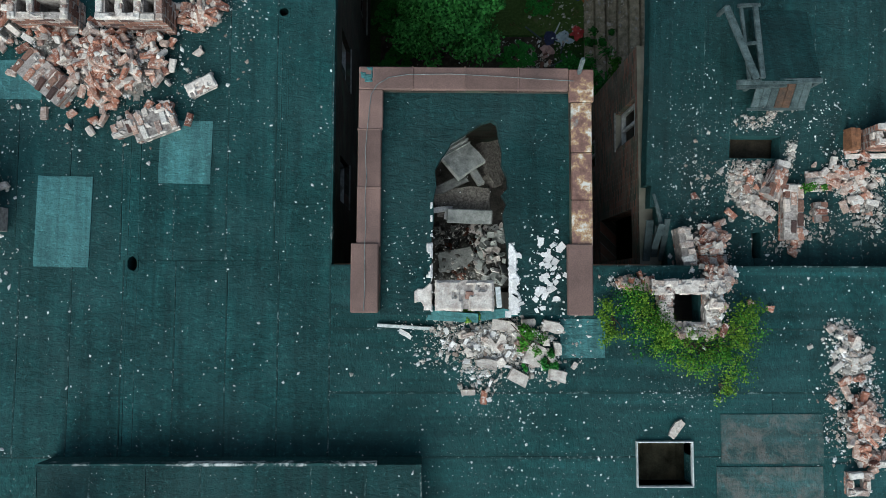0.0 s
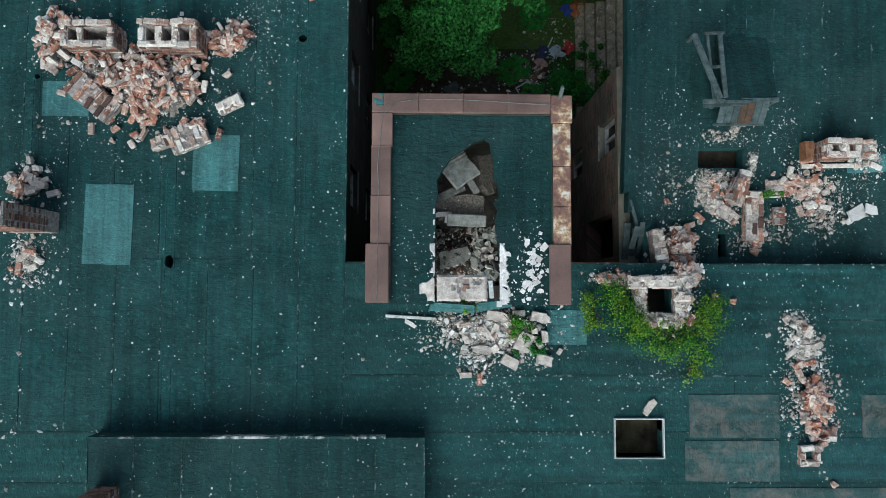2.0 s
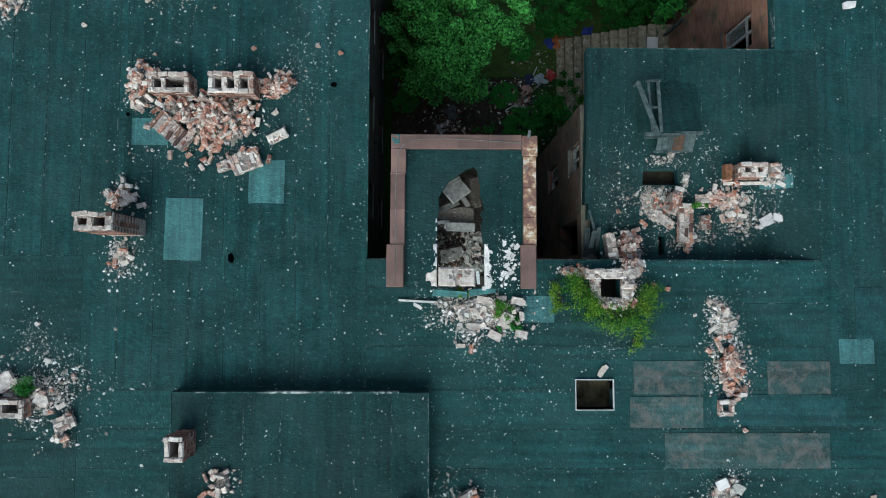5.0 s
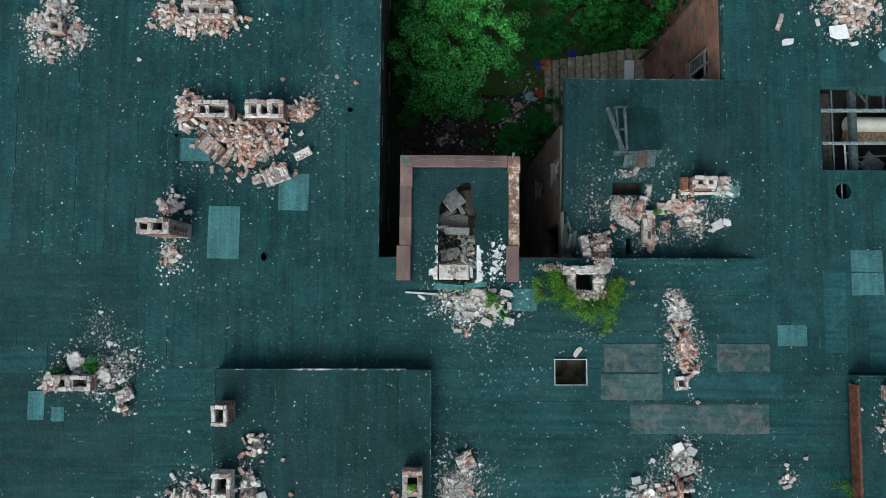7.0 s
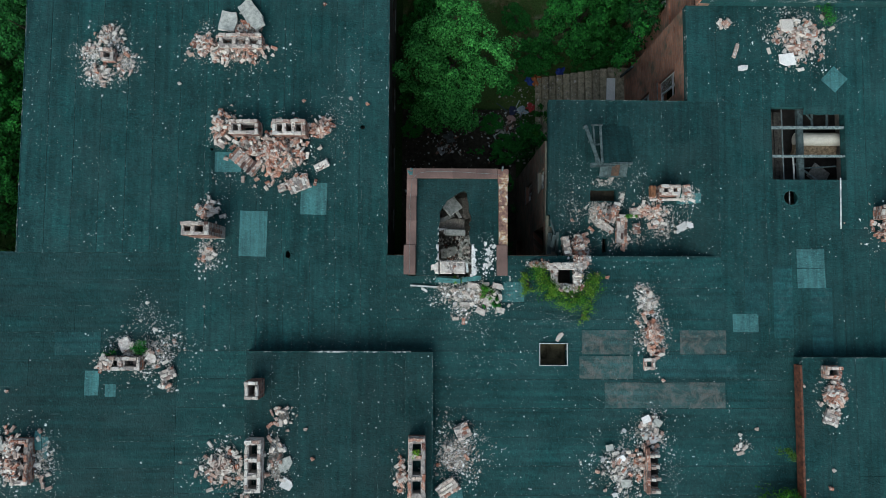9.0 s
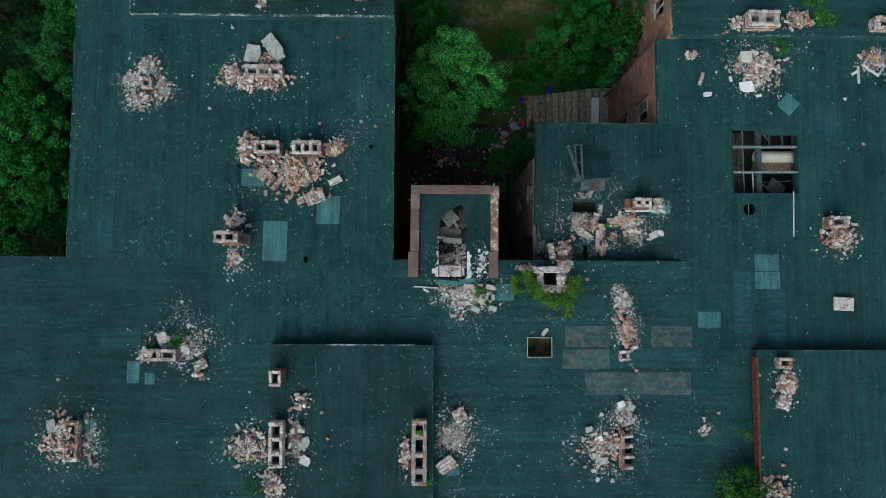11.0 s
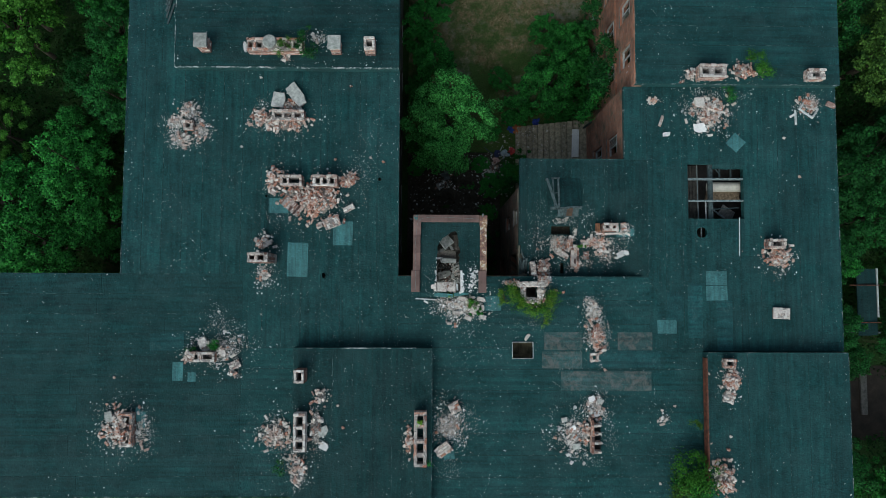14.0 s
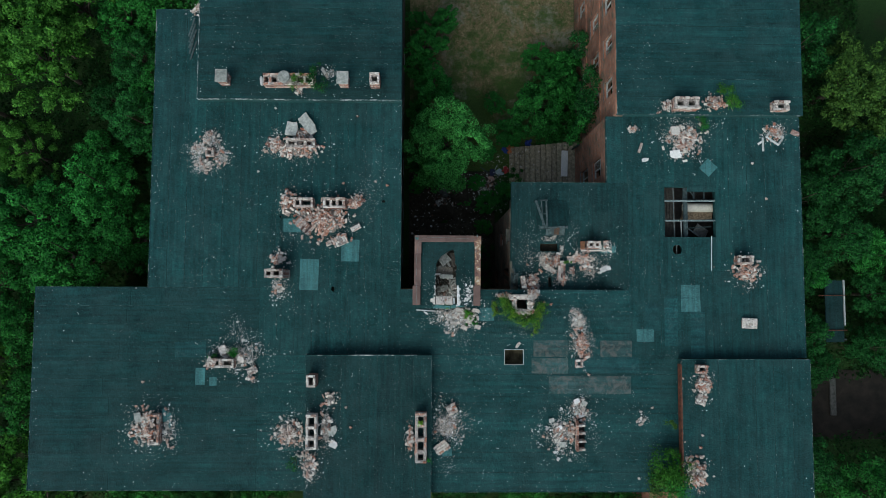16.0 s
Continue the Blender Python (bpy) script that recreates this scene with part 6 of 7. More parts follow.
# walls and floor coloured near black for the shade inside the tower
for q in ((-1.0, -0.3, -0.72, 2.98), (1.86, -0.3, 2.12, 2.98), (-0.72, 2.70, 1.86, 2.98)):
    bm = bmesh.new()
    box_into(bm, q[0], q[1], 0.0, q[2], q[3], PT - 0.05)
    tpart("wall", bm, M_WALL_SHADED)
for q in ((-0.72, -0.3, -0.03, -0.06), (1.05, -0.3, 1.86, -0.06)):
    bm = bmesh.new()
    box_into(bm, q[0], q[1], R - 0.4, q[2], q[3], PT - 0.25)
    tpart("wall", bm, M_WALL_SHADED)
bm = bmesh.new()
box_into(bm, -0.72, -0.3, R - 0.4, 1.86, 2.70, R - 0.2)
tpart("upper_floor", bm, M_RUBBLE_DARK, "dark floor inside the tower")
# roof with the collapsed opening
rim = [(-0.73, 2.71), (-0.73, -0.36), (-0.03, -0.36), (-0.05, -0.05), (-0.02, 0.3), (-0.035, 0.62), (0.0, 0.95), (-0.01, 1.2), (0.03, 1.4), (0.01, 1.62), (0.09, 1.78), (0.19, 1.92), (0.24, 2.02), (0.38, 2.10), (0.50, 2.19), (0.66, 2.29), (0.80, 2.33), (0.87, 2.27),
       (0.90, 2.05), (0.94, 1.9), (0.93, 1.7), (1.0, 1.55), (1.02, 1.38), (0.93, 1.28), (1.0, 1.17), (0.95, 1.02), (0.97, 0.8), (1.01, 0.55), (1.03, 0.3), (1.05, 0.0), (1.06, -0.36), (1.87, -0.36), (1.87, 2.71)]
bm = bmesh.new()
top = [bm.verts.new((x, y, PT - 0.13)) for x, y in rim]
f = bm.faces.new(top)
if f.normal.z < 0:
    f.normal_flip()
g = bmesh.ops.extrude_face_region(bm, geom=[f])
for v in g["geom"]:
    if isinstance(v, bmesh.types.BMVert):
        v.co.z -= 0.16
bmesh.ops.triangulate(bm, faces=bm.faces[:])
bmesh.ops.recalc_face_normals(bm, faces=bm.faces[:])
tpart("roof_deck", bm, M_FELT_OLD, "dark felt deck with a ragged hole")
# metal coping, piece by piece
COPING = [(-1.04, 0.56, -0.72, 1.35), (-1.035, 1.354, -0.72, 2.15), (-1.03, 2.154, -0.70, 2.70)]
for i, q in enumerate(COPING):
    tpart("coping", bevelled_box(q[0], q[1], PT - 0.07, q[2], q[3], PT, 0.012), M_IRON)
for x0, x1 in ((-1.03, -0.30), (-0.296, 0.42), (0.424, 1.15), (1.154, 1.84)):
    tpart("coping", bevelled_box(x0, 2.704, PT - 0.07, x1, 3.02, PT + 0.004, 0.012), M_IRON)
tpart("coping", bevelled_box(1.844, 2.55, PT - 0.075, 2.18, 3.0, PT + 0.012, 0.012), M_FLAKING, "peeling whitish corner of the coping")
for y0, y1 in ((0.56, 1.2), (1.204, 1.85), (1.854, 2.546)):
    tpart("coping", bevelled_box(1.87, y0, PT - 0.07, 2.15, y1, PT + 0.002, 0.012), M_FLAKING, "rust-red coping with flaking paint")
tpart("coping", bevelled_box(-1.11, -0.33, PT - 0.07, -0.74, 0.60, PT + 0.03, 0.014), M_IRON)
tpart("coping", bevelled_box(1.80, -0.36, PT - 0.07, 2.14, 0.60, PT + 0.03, 0.014), M_IRON)
copings = [o for o in tower.children if o.name.startswith("coping")]
for i, y in enumerate((1.35, 2.15)):
    part("coping_seam", bevelled_box(-1.045, y - 0.010, PT - 0.07, -0.715, y + 0.010, PT + 0.008, 0.004), M_IRON, copings[i])
for i, x in enumerate((-0.30, 0.42, 1.15)):
    part("coping_seam", bevelled_box(x - 0.010, 2.70, PT - 0.07, x + 0.010, 3.03, PT + 0.012, 0.004), M_IRON, copings[3 + i])
wire = bpy.data.curves.new("cable", "CURVE")
wire.dimensions, wire.bevel_depth, wire.bevel_resolution = "3D", 0.005, 1
sp = wire.splines.new("POLY")
path = [(-0.93, -0.30)] + [(-0.92 + 0.015 * math.sin(3 * k), -0.1 + 0.32 * k) for k in range(8)] + [(-0.86, 2.62), (-0.78, 2.76), (-0.62, 2.86), (-0.38, 2.9), (0.2, 2.915), (0.8, 2.89), (1.3, 2.86), (1.9, 2.83)]
sp.points.add(len(path) - 1)
for q, (x, y) in zip(sp.points, path):
    q.co = (x, y, PT + (0.045 if y < 0.6 else 0.025), 1)
wire.materials.append(M_STEEL_BAR)
cable = new("cable", wire)
cable.parent = tower
cable.matrix_local = tower.matrix_world.inverted()
tagged(cable, "thin pale cable along the coping")
tpart("paint_smear", smear(-1.03, 2.80, -0.84, 3.01, PT + 0.008, 0.66, 15, 0.012, 0.006, 0.006), M_PATCH, "blue-grey paint smear on the coping corner")
board(tower, "pipe_stub", (1.98, 2.95, PT), (1.96, 3.02, PT + 0.35), 0.05, 0.05, M_STEEL_BAR, "short grey pipe stub")
tpart("plaster_edge", smear(-0.10, 0.14, -0.02, 0.62, PT - 0.122, 0.42, 4, 0.018, 0.02, 0.008), M_PLASTER, "broken white plaster edge of the hole")
tpart("plaster_edge", smear(-0.05, -0.36, -0.015, 1.18, PT - 0.122, 0.5, 5, 0.012, 0.012, 0.01), M_PLASTER, "thin broken white plaster rim of the hole")
# what lies in the opening
FZ = R + 1.0
cornice = thing("cornice_piece", pose(0.40, 1.92, FZ + 1.12, -14, 20, 34), "tilted pale concrete cornice piece inside the broken tower", "cornice")
part("body", shard(0.56, 0.60, 0.07, 21), M_CONCRETE, cornice)
for k, (y, w_, h_) in enumerate(((0.25, 0.05, 0.10), (0.19, 0.035, 0.09), (0.13, 0.02, 0.08))):
    part("moulding", bevelled_box(-0.27, y - w_ / 2, 0.05, 0.27, y + w_ / 2, h_, 0.008), M_CONCRETE, cornice)
slab(0.55, 1.78, FZ + 0.98, 0.10, 0.62, 0.10, 30, (-10, 8), M_CONCRETE_MID, 22, name="broken_beam", label="pale broken concrete edge beam inside the tower")
slab(0.82, 1.85, FZ + 0.75, 0.32, 0.75, 0.2, 10, (0, 30), M_GRAVEL, 23, label="heap of dark earthy roof fill inside the tower")
slab(0.42, 1.32, FZ + 0.8, 0.86, 0.42, 0.14, 4, (5, -4), M_GRAVEL, 24, label="gravelly dark concrete slab inside the broken tower")
slab(0.22, 1.52, FZ + 1.0, 0.62, 0.13, 0.08, 24, (0, -6), M_CONCRETE_MID, 25, name="broken_beam", label="pale broken beam lying on the slab")
slab(0.12, 1.18, FZ + 0.95, 0.32, 0.08, 0.05, 8, (0, 0), M_PLASTER, 26)
slab(0.25, 1.09, FZ + 0.9, 0.2, 0.14, 0.07, -10, (5, 0), M_PLASTER, 27)
solo("lintel", bevelled_box(-0.335, -0.105, 0, 0.335, 0.105, 0.12, 0.015), M_CONCRETE, pose(0.525, 1.06, FZ + 1.04, 4, 0, -2), "pale concrete lintel lying across the hole", "lintel")
slab(0.36, 0.47, FZ + 0.22, 0.62, 0.36, 0.07, 12, (8, -6), M_CONCRETE_MID, 28, label="grey slab deep inside the broken tower")
debris = thing("debris_heap", pose(0.55, 0.55, FZ - 0.1), "heap of angular plaster and concrete pieces inside the tower", "rubble")
hs = random.Random(77)
for i in range(95):
    if i < 62:
        x, y, z_, sz, mt = hs.uniform(0.66, 1.12), hs.uniform(0.08, 1.02), hs.uniform(0.3, 0.5), hs.uniform(0.06, 0.2), hs.choice((M_RENDER, M_CONCRETE, M_CONCRETE, M_PALE_CONCRETE))
    else:
        x, y, z_, sz, mt = hs.uniform(0.0, 0.7), hs.uniform(0.08, 1.0), hs.uniform(0.12, 0.26), hs.uniform(0.05, 0.17), hs.choice((M_CONCRETE_MID, M_CONCRETE_DARK, M_RUBBLE_DARK, M_RUST))
    part("plaster_piece", shard(sz, sz * hs.uniform(0.5, 1.1), 0.02, i + 300), mt, debris).matrix_local = pose(x - 0.55, y - 0.55, z_, hs.gauss(0, 22), hs.gauss(0, 22), hs.uniform(0, 360))
bm = bmesh.new()
bmesh.ops.create_grid(bm, x_segments=24, y_segments=24, size=0.5)
for v in bm.verts:
    v.co.x, v.co.y = v.co.x * 1.3, v.co.y * 1.1
    v.co.z = 0.06 + 0.24 * smooth(0.0, 0.45, v.co.x) + 0.07 * noise.noise(v.co * 7)
part("mound", bm, M_RUBBLE_DARK, debris, "dark earthy fill")
crumbs("plaster_grit", [(hs.uniform(-0.55, 0.55), hs.uniform(-0.5, 0.5), 0.22 + 0.2 * hs.random(), chip_size(hs, 0.008, 0.04)) for i in range(420)], M_CREAM, debris)
crumbs("earth_grit", [(hs.uniform(-0.55, 0.55), hs.uniform(-0.5, 0.5), 0.25 + 0.2 * hs.random(), chip_size(hs, 0.01, 0.05)) for i in range(260)], M_RUBBLE_DARK, debris)
block(0.42, -0.10, PT - 0.32, 3, 3, 3, 0, (0, 0), ("pale",), seed=9, plaster=1.1, label="cream-coloured brick wall stump at the hole's edge")
board(None, "plank", (0.87, 0.02, PT - 0.1), (0.89, -0.26, PT - 0.08), 0.07, 0.03, M_WHITE_WOOD)
tagged(bpy.data.objects["plank"], "short white painted plank on the wall stump", "plank")
ps = random.Random(12)
tpart("plaster_edge", smear(1.02, -0.36, 1.24, 0.62, PT - 0.115, 0.45, 3, 0.013, 0.02, 0.012, left=0.32), M_PLASTER, "broken white plaster edge of the hole")
tpart("plaster_edge", smear(-0.26, -0.30, -0.02, 0.16, PT - 0.122, 0.56, 8, 0.011, 0.014, 0.008), M_RENDER, "broken white plaster edge of the hole")
for i in range(5):
    x, y = 1.12 + ps.gauss(0, 0.04), -0.35 + 0.8 * i / 4
    slab(x - 0.05, y, PT - 0.125, ps.uniform(0.05, 0.10), ps.uniform(0.08, 0.17), 0.03, ps.uniform(0, 90), (ps.gauss(0, 5), ps.gauss(0, 5)), M_PLASTER, i, name="plaster_piece", label="broken white plaster piece at the hole's rim")
for i in range(34):
    x, y = 1.52 + ps.gauss(0, 0.13), 0.12 + ps.gauss(0, 0.33)
    slab(min(x, 1.8), min(max(y, -0.3), 1.0), PT - 0.125, ps.uniform(0.04, 0.13), ps.uniform(0.04, 0.10), 0.02, ps.uniform(0, 90), (0, 0), M_PLASTER, i + 40, name="plaster_piece", label="white plaster flake on the tower's roof")
crumbs("plaster_dust", [(1.5 + ps.gauss(0, 0.2), 0.2 + ps.gauss(0, 0.4), PT - 0.125, ps.uniform(0.008, 0.025)) for i in range(200)] + [(-0.3 + ps.gauss(0, 0.2), 0.2 + ps.gauss(0, 0.5), PT - 0.125, ps.uniform(0.006, 0.02)) for i in range(90)] + [(ps.uniform(-0.7, 1.8), ps.uniform(-0.3, 2.6), PT - 0.125, 0.009) for i in range(60)], M_CHIP, None, "small white plaster chips on the tower's roof")
# fallen masonry in front of the tower
rubble(1.15, -0.95, 0.9, 0.5, 16, 0.08, ("pale", "pale", "red"), 1900, seed=46, mound=0, spread=1.5, label="heap of white plaster, brick and mortar below the tower")
for i, (x, y, sx, sy, a) in enumerate(((1.77, -1.18, 0.34, 0.40, -18), (0.95, -1.33, 0.38, 0.17, -12), (1.5, -1.57, 0.36, 0.22, -28), (1.01, -0.96, 0.13, 0.32, 38), (1.19, -0.98, 0.15, 0.34, -28), (1.25, -0.66, 0.42, 0.2, -8), (2.12, -0.68, 0.42, 0.2, -14), (2.2, -1.06, 0.13, 0.26, 4), (2.0, -0.95, 0.13, 0.13, 5), (2.06, -1.18, 0.12, 0.28, 32), (2.19, -1.53, 0.32, 0.2, -15), (1.2, -1.3, 0.17, 0.15, 40), (0.62, -1.1, 0.12, 0.14, 60), (1.45, -0.78, 0.16, 0.24, 10))):
    slab(x, y, R + 0.06, sx, sy, 0.09, a, (ps.gauss(0, 5), ps.gauss(0, 5)), M_RENDER, i + 70, name="plaster_piece", label="large broken piece of white plastered masonry")
for i in range(46):
    x, y = 1.25 + ps.gauss(0, 0.45), -1.0 + ps.gauss(0, 0.32)
    slab(x, min(y, -0.45), R + 0.05 + 0.04 * ps.random(), ps.uniform(0.05, 0.15), ps.uniform(0.04, 0.10), 0.035, ps.uniform(0, 180), (ps.gauss(0, 8), ps.gauss(0, 8)), M_PLASTER if i % 3 else M_RENDER, i + 120, name="plaster_piece", label="broken white plaster piece below the tower")
for mat, n in ((M_CREAM, 420), (M_CHIP_RED, 200)):
    band = []
    for i in range(n):
        k = ps.random() ** 0.8
        band.append((-0.05 + 1.15 * k + ps.gauss(0, 0.09), -0.76 - 0.95 * k * k + ps.gauss(0, 0.06 + 0.16 * k), R + 0.02, chip_size(ps, 0.008, 0.034)))
    crumbs("mortar_debris", band, mat, None, "band of gritty mortar crumbs below the stair tower")
slab(-0.5, -0.82, R + 0.025, 0.26, 0.09, 0.02, -28, (0, 0), M_PLASTER, 131, name="plaster_piece", label="white plaster flake lying on the roof")
slab(0.35, -0.48, R + 0.35, 0.95, 0.18, 0.05, -3, (15, 0), M_PATCH, 91, name="felt_scrap", label="torn blue-grey strip of felt hanging at the edge")
slab(1.15, -0.42, R + 0.5, 0.7, 0.16, 0.05, 8, (10, 0), M_PATCH, 92, name="felt_scrap", label="torn blue-grey strip of felt hanging at the edge")
k = board(None, "plank", (-1.0, -0.66, R + 0.06), (0.0, -0.72, R + 0.06), 0.06, 0.05, M_WHITE_WOOD)
tagged(k, "long white weathered plank lying on the roof", "plank")
k = board(None, "stick", (1.35, -0.62, R + 0.35), (1.75, -1.05, R + 0.25), 0.015, 0.015, M_WOOD_BROWN)
tagged(k, "thin wooden stick lying on the rubble", "stick")
lay(WHOLE["pale"][0], tagged(new("loose_brick"), "pale loose brick lying on the roof", "brick"), pose(0.62, -1.84, R + 0.05, 0, 0, 2))
lay(WHOLE["red"][1], tagged(new("loose_brick"), "red loose brick lying on the roof", "brick"), pose(0.9, -1.93, R + 0.05, 0, 0, 85))

# ---- flue ruin with shrubs, hatch, dormer, holes ----
for q in ((4.50, 0.04, 5, 2, 4, 1), (4.93, -0.28, 3, 2, 4, 88), (4.55, -0.72, 3, 2, 3, -4), (4.12, -0.33, 2, 2, 3, 92)):
    block(q[0], q[1], R + 0.01, q[2], q[3], q[4], q[5], (0, 0), ("red", "pale", "pale"), seed=int(50 + q[0] * 9), label="ruined flue wall of plastered brick round a dark opening", plaster=0.55)
rubble(4.95, -0.35, 0.2, 0.5, 9, 0.05, ("red", "pale"), 90, seed=66, z=R + 0.3, mound=0, spread=1.0, label="broken bricks lying over the ruined flue")
rubble(4.5, -0.75, 0.35, 0.12, 5, 0.04, ("red", "pale"), 60, seed=67, z=R + 0.23, mound=0, spread=1.0, label="broken bricks lying over the ruined flue")
rubble(5.0, 0.15, 0.3, 0.35, 26, 0.2, ("pale", "red"), 60, seed=50)
rubble(3.55, 0.1, 0.45, 0.12, 16, 0.08, ("red", "pale"), 70, seed=51, mound=0.8)
hatch = thing("roof_hatch", pose(4.1, -3.095, R), "open roof hatch with a white wooden rim", "hatch")
for q in ((-0.505, 0.375, 0.505, 0.40), (-0.505, -0.40, 0.505, -0.375), (-0.505, -0.375, -0.48, 0.375), (0.48, -0.375, 0.505, 0.375)):
    part("rim_board", bevelled_box(q[0], q[1], -0.3, q[2], q[3], 0.08, 0.005), M_WHITE_WOOD, hatch)
slab(4.3, -2.48, R + 0.025, 0.16, 0.38, 0.05, -38, (0, 0), M_BRICK_PALE, 95, name="loose_brick", label="pale broken brick beside the hatch", category="brick")

dz = roof_z(6.2, 4.2)
dormer = thing("roof_dormer", pose(6.2, 4.2, dz), "collapsing wooden roof dormer with a felt cover", "dormer")
bpy.context.view_layer.update()
bm = bmesh.new()
vs = [bm.verts.new(v) for v in ((-0.37, -0.5, 0.52), (0.70, -0.5, 0.52), (0.72, 0.98, 0.1), (-0.35, 0.98, 0.1))]
f = bm.faces.new(vs)
g = bmesh.ops.extrude_face_region(bm, geom=[f])
for v in g["geom"]:
    if isinstance(v, bmesh.types.BMVert):
        v.co.z -= 0.06
bmesh.ops.recalc_face_normals(bm, faces=bm.faces[:])
part("felt_cover", bm, M_FELT_OLD, dormer, "dark sloping felt cover")
for i in range(7):
    x = -0.40 + 0.142 * i
    bm = bmesh.new()
    vs = box_into(bm, x, -0.03, 0.0, x + 0.132, 0.0, 0.46)
    o = part("plank", bm, M_WOOD_BROWN if i in (3, 4) else M_WOOD, dormer)
    o.matrix_local = pose(0, -0.86, 0.13, -53, 0, 0)
W3 = Vector((6.2, 4.2, dz))


def dboard(name, a, b_, w, t, mat=None):
    board(dormer, name, W3 + Vector(a), W3 + Vector(b_), w, t, mat or M_WOOD)


dboard("front_beam", (-0.8, -0.52, 0.46), (0.72, -0.48, 0.50), 0.09, 0.06)
dboard("front_beam", (-0.78, -0.60, 0.42), (0.1, -0.56, 0.45), 0.06, 0.05)
dboard("rafter", (-0.95, 0.88, 0.45), (-0.52, -0.5, 0.62), 0.12, 0.05)
dboard("rafter", (-0.66, 0.92, 0.40), (-0.60, -0.48, 0.52), 0.06, 0.05)
dboard("rafter", (-0.41, 0.95, 0.42), (-0.40, -0.48, 0.60), 0.09, 0.05)
dboard("cross_bar", (-0.74, 0.9, 0.44), (-0.33, 0.92, 0.44), 0.06, 0.05)
dboard("cross_bar", (-0.66, 0.18, 0.48), (-0.38, 0.2, 0.50), 0.06, 0.05)
dboard("side_post", (-0.44, -0.5, 0.0), (-0.44, -0.5, 0.5), 0.07, 0.07)
dboard("side_post", (0.66, -0.5, 0.0), (0.66, -0.5, 0.5), 0.07, 0.07)
dboard("side_post", (-0.93, 0.88, 0.0), (-0.93, 0.88, 0.45), 0.07, 0.07)
dboard("sill_board", (-0.45, -0.90, 0.10), (0.62, -0.88, 0.10), 0.05, 0.04)
bm = bmesh.new()
vs = [bm.verts.new(v) for v in ((0.69, -0.45, 0.0), (0.69, -0.45, 0.46), (0.69, 0.95, 0.04), (0.69, 0.95, 0.0))]
f = bm.faces.new(vs)
g = bmesh.ops.extrude_face_region(bm, geom=[f])
for v in g["geom"]:
    if isinstance(v, bmesh.types.BMVert):
        v.co.x -= 0.03
bmesh.ops.recalc_face_normals(bm, faces=bm.faces[:])
part("side_panel", bm, M_WOOD_BROWN, dormer)
bars_floor = bevelled_box(5.4, 2.3, R - 0.85, 6.7, 3.05, R - 0.8, 0.01)
solo("plywood_sheet", bars_floor, M_PLY, Matrix(), "dark mouldy plywood sheet under the small roof opening", "board")
for i in range(8):
    x = 3.42 + 0.225 * i
    solo("attic_board", bevelled_box(-0.1115, -1.05, 0, 0.1115, 1.05, 0.03, 0.002), M_FLOORBOARD, pose(x, -3.05, R - 0.95), "mouldy olive-brown floorboard under the open hatch", "board", "floorboards under the hatch")
# boards at the torn annex edge
for a, b_, w in (((4.12, 1.55, R - 0.2), (4.32, 1.0, R - 0.4), 0.07), ((4.22, 1.2, R - 0.2), (4.15, 0.75, R - 0.45), 0.12), ((4.05, 1.75, R - 0.15), (4.2, 1.35, R - 0.25), 0.05), ((4.34, 1.3, R - 0.25), (4.40, 0.55, R - 0.8), 0.11), ((4.1, 1.3, R - 0.5), (4.12, 0.5, R - 0.85), 0.14), ((4.26, 1.2, R - 0.5), (4.27, 0.5, R - 0.9), 0.12)):
    tagged(board(None, "plank", a, b_, w, 0.03, M_WOOD), "grey splintered board at the torn roof edge", "plank", "splintered boards at the annex edge")

# big hole of the right wing: bars, beam, pipe and debris under it
def bars(name, a, b_, w, t, mat, label, category="beam"):
    return tagged(board(None, name, a, b_, w, t, mat), label, category)


bars("steel_beam", (12.05, 5.17, R - 0.10), (15.0, 5.19, R - 0.10), 0.10, 0.12, M_BEAM, "greyish steel beam across the roof hole")
bars("steel_beam", (12.05, 4.11, R - 0.10), (15.0, 4.13, R - 0.10), 0.08, 0.12, M_BEAM, "greyish steel beam across the roof hole")
bars("wooden_beam", (13.4, 3.1, R - 0.36), (13.4, 6.0, R - 0.36), 0.22, 0.18, M_WOOD, "heavy weathered timber beam under the roof hole")
for x in (13.85, 14.4):
    bars("batten", (x, 5.3, R - 0.3), (x, 6.0, R - 0.3), 0.08, 0.06, M_WOOD, "grey wooden batten under the roof hole", "batten")
bars("batten", (13.4, 6.0, R - 0.25), (13.8, 5.5, R - 0.25), 0.05, 0.05, M_WOOD, "grey wooden batten under the roof hole", "batten")
for i in range(6):
    bars("ceiling_board", (12.25 + 0.16 * i, 3.1, R - 1.0), (12.22 + 0.16 * i, 6.0, R - 1.0 - 0.02 * (i % 2)), 0.14, 0.03, M_RUBBLE_DARK, "dark narrow ceiling board under the roof hole", "board")
bars("thin_pipe", (12.85, 3.2, R - 0.5), (12.8, 5.95, R - 0.45), 0.04, 0.04, M_STEEL_BAR, "thin grey pipe under the roof hole", "pipe")
bars("white_board", (13.24, 3.2, R - 0.5), (13.22, 4.2, R - 0.5), 0.06, 0.03, M_WHITE_WOOD, "white painted board under the roof hole", "board")
bm = bmesh.new()
bmesh.ops.create_cone(bm, cap_ends=True, segments=28, radius1=0.25, radius2=0.25, depth=1.7)
solo("duct", bm, M_STEEL, pose(14.32, 4.9, R - 0.75, 0, 90, 0), "thick cream-coloured duct under the roof hole", "pipe")
slab(14.25, 4.50, R - 0.95, 1.75, 0.50, 0.2, 2, (8, 0), M_INSULATION, 96, label="torn brown insulation beside the duct", category="insulation")
